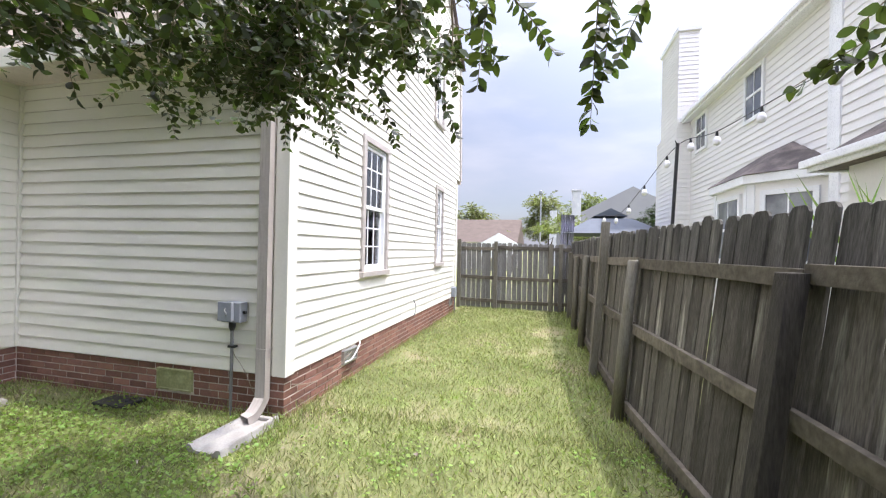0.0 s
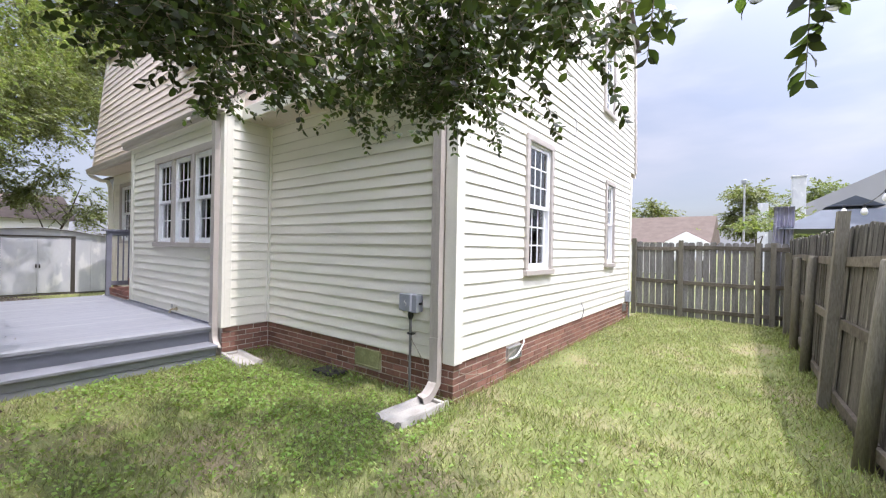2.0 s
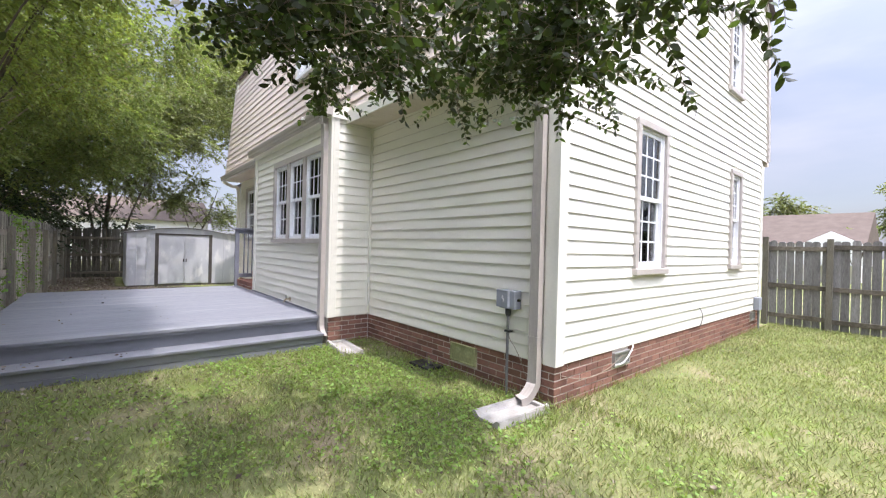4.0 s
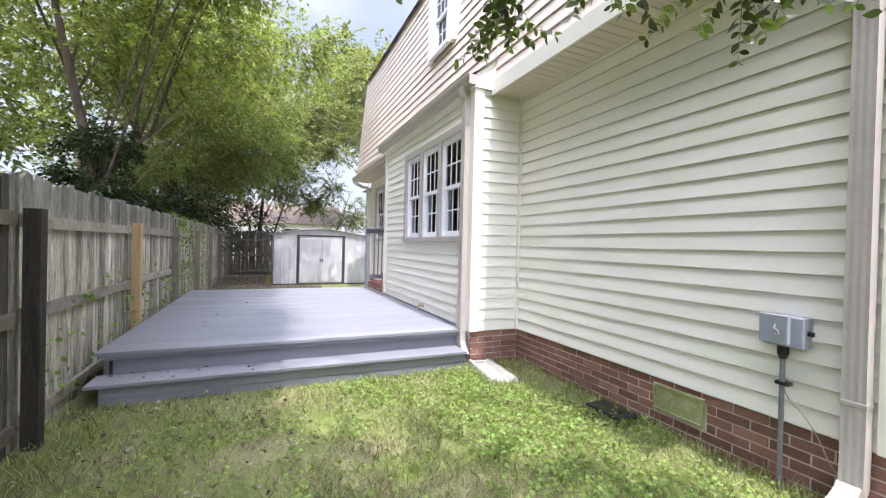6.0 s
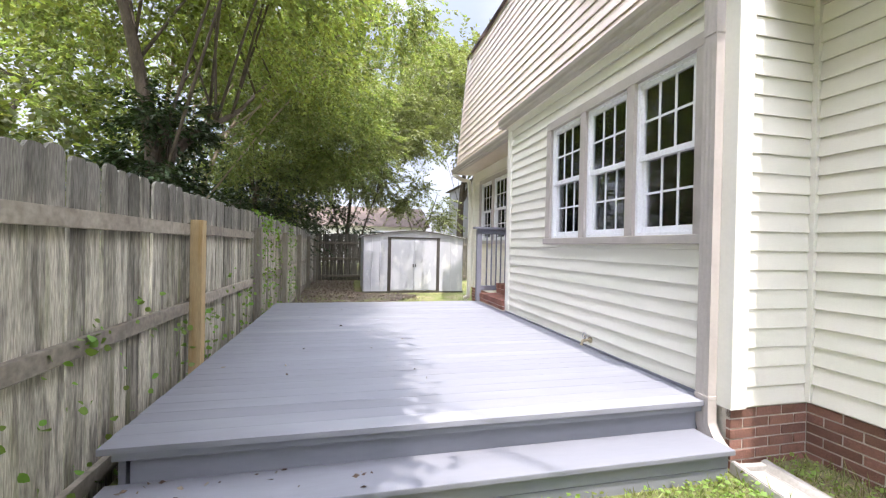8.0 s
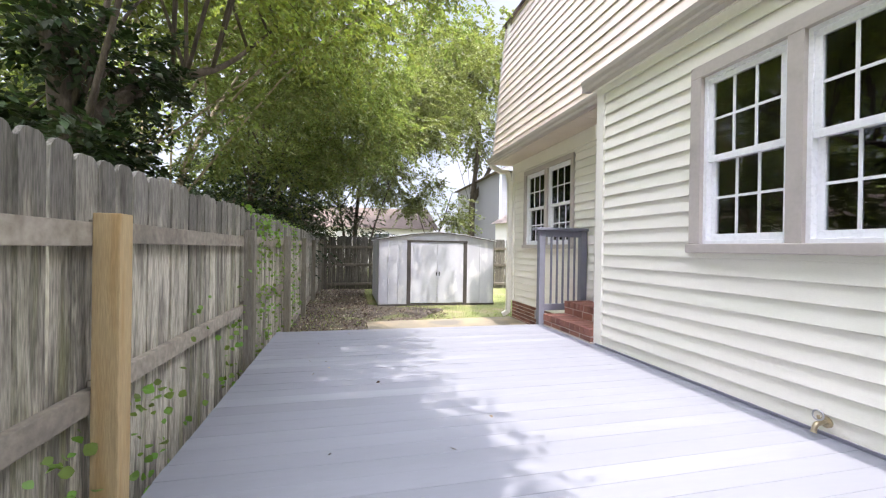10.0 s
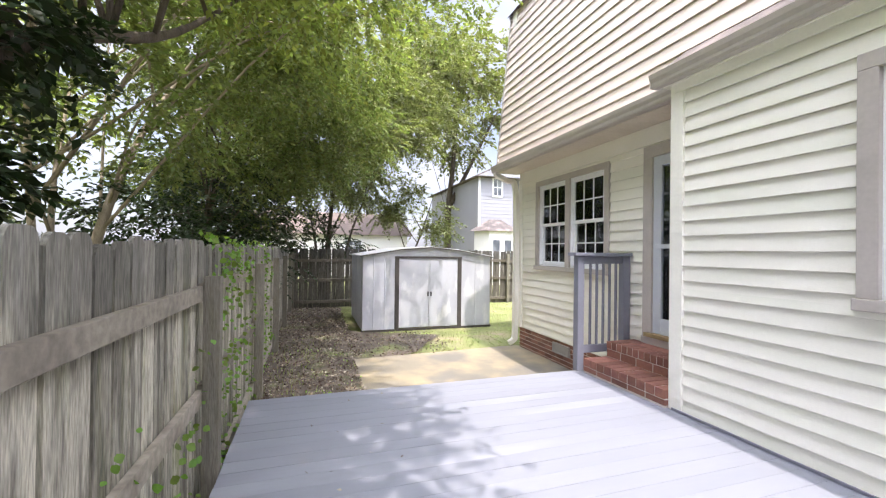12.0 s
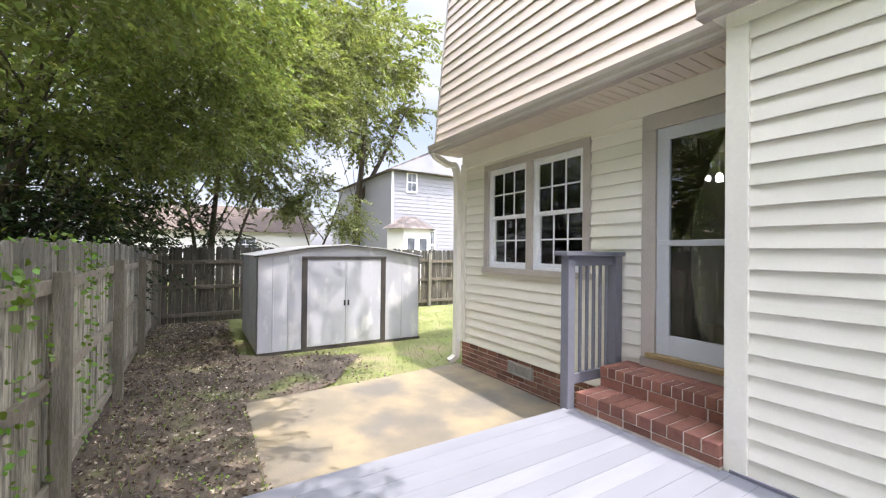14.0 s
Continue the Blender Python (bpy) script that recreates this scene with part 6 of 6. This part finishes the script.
lap_siding(wall, F_nb, 1.2, 6.1, lambda v: (8.65, 16.15), (), "nb_siding", 0.155, 0.018)
lap_siding(wall, Frame((-0.12, -12, 0), (0, 1, 0), (0, 0, 1), (-1, 0, 0)), 1.2, 6.1, lambda v: (3.0, 8.65), (), "nb_siding", 0.155, 0.018)
part("corner_post", boxes([((8.52, 0.5, 0.12), (8.74, 6.1, 0.16))], F_nb, 0.006), "white", nb)
part("downspout", boxes([((8.84, 3.4, 0.03), (8.93, 6.0, 0.10))], F_nb, 0.01), "white", nb)
roof = bmesh.new()
prism(roof, [(-0.26, 6.12), (-0.26, 6.24), (3.2, 8.3), (6.6, 6.24), (6.6, 6.12)], (1.2 - 12, 16.15 - 12), Frame((0, 0, 0), (1, 0, 0), (0, 0, 1), (0, 1, 0)))
part("roof", roof, "shingle", nb)
part("soffit", boxes([((1.2, 6.08, 0.0), (16.15, 6.115, 0.22))], F_nb), "white", nb)
part("fascia", boxes([((1.2, 6.05, 0.22), (16.15, 6.24, 0.26))], F_nb), "white", nb)
part("gutter", boxes([((1.2, 6.12, 0.262), (16.3, 6.23, 0.34))], F_nb, 0.015), "white", nb)
plain_window(nb, F_nb, 11.2, 12.14, 4.74, 6.0)
plain_window(nb, F_nb, 14.55, 15.5, 4.83, 6.02)
plain_window(nb, F_nb, 13.6, 14.2, 1.7, 2.55)
chim = part("chimney", boxes([((16.0, 0, -1.2), (18.5, 5.9, 0.46)), ((16.2, 5.9, -0.25), (18.3, 9.35, 0.38))], F_nb), "nb_siding", nb, "siding-clad chimney with a dark cap")
lap_siding(chim, Frame((-0.46, -12, 0), (0, 1, 0), (0, 0, 1), (-1, 0, 0)), 1.2, 5.9, lambda v: (16.0, 18.5), (), "nb_siding", 0.155, 0.018)
lap_siding(chim, Frame((-0.38, -12, 0), (0, 1, 0), (0, 0, 1), (-1, 0, 0)), 5.9, 9.35, lambda v: (16.2, 18.3), (), "nb_siding", 0.155, 0.018)
lap_siding(chim, Frame((0, 16.2 - 12, 0), (1, 0, 0), (0, 0, 1), (0, -1, 0)), 5.9, 9.35, lambda v: (-0.38, 0.25), (), "nb_siding", 0.155, 0.018)
lap_siding(chim, Frame((0, 16.0 - 12, 0), (1, 0, 0), (0, 0, 1), (0, -1, 0)), 1.2, 5.9, lambda v: (-0.46, 0.0), (), "nb_siding", 0.155, 0.018)
part("chimney_trim", boxes([((16.12, 9.25, -0.3), (18.38, 9.42, 0.45))], F_nb, 0.01), "white", chim)
part("cap", tube(bmesh.new(), [(0.0, 17.2 - 12, 9.42), (0.0, 17.2 - 12, 9.55), (0.0, 17.2 - 12, 9.72)], [0.38, 0.36, 0.3], 14), "dark_bark", chim, "dark round chimney cap")
# ground-floor bay: a front face and two slanting cheeks under a hipped roof
plan = [(0.0, 12.3), (-0.90, 11.35), (-0.90, 9.75), (0.0, 8.8)]
bay_ob = part("bay_wall", prism(bmesh.new(), [(x, y - 12) for x, y in plan], (0, 3.0)), "nb_siding", nb)
bm = bmesh.new()
low = [bm.verts.new((x - 0.12 if x < -0.5 else x, y - 12 + (0.12 if y > 11 else -0.12), 3.12)) for x, y in plan]
high = [bm.verts.new((0, y - 12, 3.85)) for y in (11.0, 10.1)]
for q in ((low[0], low[1], high[0]), (low[1], low[2], high[1], high[0]), (low[2], low[3], high[1]), tuple(low)):
    bm.faces.new(q)
bmesh.ops.recalc_face_normals(bm, faces=bm.faces)
part("bay_roof", bm, "shingle", nb)
for (xa, ya), (xb, yb) in zip(plan, plan[1:]):
    f2 = Frame((xb, yb - 12, 0), (xa - xb, ya - yb, 0), (0, 0, 1), (-(ya - yb), xa - xb, 0))
    wide = math.hypot(xa - xb, ya - yb)
    part("bay_fascia", boxes([((-0.05, 2.95, 0.0), (wide + 0.05, 3.115, 0.11))], f2, 0.008), "white", nb)
    for u in (0.0, wide - 0.12):
        part("bay_post", boxes([((u, 0.3, 0.0), (u + 0.12, 2.95, 0.025))], f2, 0.006), "white", nb)
    plain_window(bay_ob, f2, 0.22, wide - 0.22, 1.4, 2.8, 2)
# lean-to beside the bay
bm = bmesh.new()
prism(bm, [(-1.05, 2.78), (-1.05, 2.92), (-0.15, 3.5), (-0.15, 2.78)], (2.0 - 12, 7.5 - 12), Frame((0, 0, 0), (1, 0, 0), (0, 0, 1), (0, 1, 0)))
part("porch_roof", bm, "shingle", nb)
part("porch_wall", boxes([((2.0, 0, 0.12), (7.2, 2.78, 0.8))], F_nb), "nb_siding", nb)
part("porch_fascia", boxes([((1.9, 2.76, 1.055), (7.55, 2.94, 1.09)), ((7.505, 2.76, 0.15), (7.55, 2.94, 1.05))], F_nb), "white", nb)
part("porch_gutter", boxes([((1.9, 2.82, 1.092), (7.6, 2.93, 1.17))], F_nb, 0.015), "white", nb)


def far_house(label, x0, x1, y0, y1, eave, ridge, siding, roof_mat, along="x", windows=()):
    h = thing("house", label, "house", ((x0 + x1) / 2, (y0 + y1) / 2, 0))
    o = h.location
    part("wall", boxes([((x0 - o.x, y0 - o.y, 0), (x1 - o.x, y1 - o.y, eave))]), siding, h)
    b = bmesh.new()
    e = 0.35
    if along == "x":
        prism(b, [(y0 - o.y - e, eave - 0.1), (y1 - o.y + e, eave - 0.1), (0, ridge)], (x0 - o.x - e, x1 - o.x + e), Frame((0, 0, 0), (0, 1, 0), (0, 0, 1), (1, 0, 0)))
    else:
        prism(b, [(x0 - o.x - e, eave - 0.1), (x1 - o.x + e, eave - 0.1), (0, ridge)], (y0 - o.y - e, y1 - o.y + e), Frame((0, 0, 0), (1, 0, 0), (0, 0, 1), (0, 1, 0)))
    part("roof", b, roof_mat, h)
    for f, u0, u1, v0, v1 in windows:
        plain_window(h, Frame(f.o - o, f.u, f.v, f.d), u0, u1, v0, v1)
    return h


hb = far_house("low house with a broad brown shingled roof", -12.0, -2.2, 33.0, 42.0, 2.3, 4.35, "nb_siding", "brown_roof")
part("porch_gable", prism(bmesh.new(), [(-1.6, 1.0), (1.6, 1.0), (1.6, 2.0), (0, 2.9), (-1.6, 2.0)], (0, 1.0), Frame((3.9, -4.7, 0), (1, 0, 0), (0, 0, 1), (0, -1, 0))), "white", hb)
hw2 = far_house("white gabled house with a tall chimney in the distance", 1.4, 16.6, 47.0, 57.0, 4.5, 8.6, "grey_siding", "grey_siding", "y")
part("chimney", boxes([((-6.1, -6.0, 0), (-5.2, -5.06, 8.1)), ((-6.18, -6.08, 8.1), (-5.12, -4.98, 8.25))], WORLD, 0.03), "shed", hw2)
part("chimney", boxes([((-8.4, -6.0, 0), (-7.65, -5.3, 6.0))], WORLD, 0.03), "shed", hw2)
street_lamp = thing("street_lamp", "slim pale street lamp post in the distance", "street lamp", (-0.26, 40.0, 0))
part("post", tube(bmesh.new(), [(0, 0, 0), (0, 0, 6.9)], [0.09, 0.06], 8), "steel", street_lamp)
part("lamp_head", tube(bmesh.new(), [(0, 0, 6.9), (0, 0, 7.0), (0, 0, 7.25), (0, 0, 7.32)], [0.08, 0.2, 0.22, 0.05], 10), "grey_box", street_lamp)
# houses behind the shed and the back fence
FG = Frame((-27.0, 0, 0), (0, 1, 0), (0, 0, 1), (1, 0, 0))
hg = far_house("two-storey blue-grey house behind the shed", -36.0, -27.0, 8.9, 18.3, 6.0, 8.4, "grey_siding", "shingle", "x", [(FG, 9.75, 10.4, 4.85, 5.95), (FG, 13.6, 14.5, 1.2, 2.8), (FG, 11.15, 11.55, 1.3, 2.9)])
gw = [c for c in hg.children if c.name.startswith("wall")][0]
lap_siding(gw, Frame((-27.0 - hg.location.x, -hg.location.y, 0), (0, 1, 0), (0, 0, 1), (1, 0, 0)), 0.3, 5.9, lambda v: (8.9, 18.3), (), "grey_siding", 0.2, 0.02)
bm = bmesh.new()
prism(bm, [(-27.0 - hg.location.x, 8.7 - hg.location.y), (-26.1 - hg.location.x, 9.2 - hg.location.y), (-26.1 - hg.location.x, 10.7 - hg.location.y), (-27.0 - hg.location.x, 11.2 - hg.location.y)], (0, 2.9))
bw_ob = part("bay_wall", bm, "nb_siding", hg)
part("gable_wall", prism(bmesh.new(), [(8.75 - hg.location.y, 5.94), (18.45 - hg.location.y, 5.94), (13.6 - hg.location.y, 8.22)], (0.36, 0.40), Frame((-27.0 - hg.location.x, 0, 0), (0, 1, 0), (0, 0, 1), (1, 0, 0))), "grey_siding", hg)
part("corner_post", boxes([((0.0, 8.9 - hg.location.y, 0.3), (0.05, 9.02 - hg.location.y, 5.9))], Frame((-27.0 - hg.location.x, 0, 0), (1, 0, 0), (0, 1, 0), (0, 0, 1))), "white", hg)
bm = bmesh.new()
lo = [bm.verts.new((x - hg.location.x, y - hg.location.y, 2.9)) for x, y in ((-27.0, 8.4), (-25.9, 9.0), (-25.9, 10.9), (-27.0, 11.5))]
hi = [bm.verts.new((-27.0 - hg.location.x, y - hg.location.y, 3.6)) for y in (9.6, 10.3)]
for q in ((lo[0], lo[1], hi[0]), (lo[1], lo[2], hi[1], hi[0]), (lo[2], lo[3], hi[1]), tuple(lo)):
    bm.faces.new(q)
bmesh.ops.recalc_face_normals(bm, faces=bm.faces)
part("bay_roof", bm, "shingle", hg)
FB = Frame((-26.1 - hg.location.x, -hg.location.y, 0), (0, 1, 0), (0, 0, 1), (1, 0, 0))
plain_window(bw_ob, FB, 9.3, 9.9, 1.0, 2.5, 1)
plain_window(bw_ob, FB, 10.0, 10.6, 1.0, 2.5, 1)
FW = Frame((-34.0, 0, 0), (0, 1, 0), (0, 0, 1), (1, 0, 0))
far_house("white single-storey house glimpsed behind the trees", -42.0, -34.0, -4.0, 6.5, 2.9, 4.6, "nb_siding", "brown_roof", "y", [(FW, 2.2, 3.4, 1.6, 2.5)])
FY = Frame((0, -15.0, 0), (-1, 0, 0), (0, 0, 1), (0, 1, 0))
far_house("white house glimpsed through the trees behind the fence", -26.0, -9.0, -24.0, -15.0, 3.0, 5.2, "nb_siding", "brown_roof", "x", [(FY, 12.0, 13.2, 1.2, 2.4), (FY, 17.0, 18.2, 1.2, 2.4)])
far_house("pale house behind the fence", -4.0, 8.0, -24.0, -15.0, 3.0, 5.2, "nb_siding", "brown_roof", "x")

# gazebo, light pole and string lights in the neighbour's yard
gz = thing("gazebo", "dark metal-roofed gazebo with lilac curtains", "gazebo", (2.7, 17.6, 0))
bm = bmesh.new()
base = [bm.verts.new((x, y, 2.25)) for x, y in ((-1.75, -1.75), (1.75, -1.75), (1.75, 1.75), (-1.75, 1.75))]
mid = [bm.verts.new((x, y, 2.85)) for x, y in ((-0.7, -0.7), (0.7, -0.7), (0.7, 0.7), (-0.7, 0.7))]
for k in range(4):
    bm.faces.new((base[k], base[(k + 1) % 4], mid[(k + 1) % 4], mid[k]))
bm.faces.new(mid)
part("roof", bm, "metal_roof", gz)
part("top_roof", prism(bmesh.new(), [(-0.6, 2.95), (0.6, 2.95), (0, 3.25)], (-0.6, 0.6), Frame((0, 0, 0), (1, 0, 0), (0, 0, 1), (0, 1, 0))), "metal_roof", gz)
for x in (-1.6, 1.6):
    for y in (-1.6, 1.6):
        part("post", boxes([((x - 0.05, y - 0.05, 0), (x + 0.05, y + 0.05, 2.25))], WORLD, 0.005), "black", gz)
bm = bmesh.new()
cloth = [[bm.verts.new((-1.85 + 0.016 * i + 0.02 * math.sin(z * 3), -1.66 + (0.035 + 0.01 * z) * math.sin(i * 1.25), z)) for i in range(30)] for z in (0.3, 0.9, 1.5, 2.1, 2.6, 2.9)]
for low_row, high_row in zip(cloth, cloth[1:]):
    for i in range(29):
        bm.faces.new((low_row[i], low_row[i + 1], high_row[i + 1], high_row[i]))
bmesh.ops.solidify(bm, geom=list(bm.faces), thickness=0.006)
part("curtain", bm, "fabric", gz, "gathered lilac curtain", True)
lp = thing("light_pole", "dark leaning pole holding up string lights", "pole", (2.88, 9.9, 0))
part("pole", tube(bmesh.new(), [(-0.08, 0, 0), (0.08, 0.05, 3.85)], 0.035, 10), "black", lp)
part("hook", tube(bmesh.new(), [(0.08, 0.05, 3.8), (0.02, 0.0, 3.9)], 0.01, 6), "black", lp)
line = bend([(4.9, 6.2, 4.45), (3.9, 7.6, 4.05), (3.3, 8.9, 3.78), (2.95, 9.95, 3.8), (2.7, 12.0, 3.2), (2.5, 14.0, 2.75), (2.2, 16.0, 2.9)], 8)
sl = thing("string_lights", "drooping cable of unlit globe bulbs", "string lights", (2.95, 9.95, 3.8))
part("cable", tube(bmesh.new(), [v - sl.location for v in line], 0.008, 5), "black", sl)
for k in range(6, len(line), 5):
    q = line[k] - sl.location
    b = part("bulb", tube(bmesh.new(), [q + Vector((0, 0, -0.09)), q + Vector((0, 0, -0.13)), q + Vector((0, 0, -0.19)), q + Vector((0, 0, -0.24)), q + Vector((0, 0, -0.26))], [0.025, 0.055, 0.07, 0.05, 0.01], 10), "bulb", sl, "", True)
    part("socket", tube(bmesh.new(), [q, q + Vector((0, 0, -0.09))], [0.02, 0.028], 8), "black", b)

# ---- bricks, one by one ----
bricks(footing, F_back, BR, XR, -0.02, SILL - 0.012, holes=[VENT_BACK])
bricks(footing, F_side, YB + 0.0, YF, -0.02, SILL - 0.012, holes=[VENT_S1, VENT_S2])
bricks(footing, F_bay_r, BY, YB - 0.012, -0.02, SILL - 0.012)
bricks(footing, F_back, XL, SX0 - 0.02, -0.02, SILL - 0.012, holes=[VENT_L])
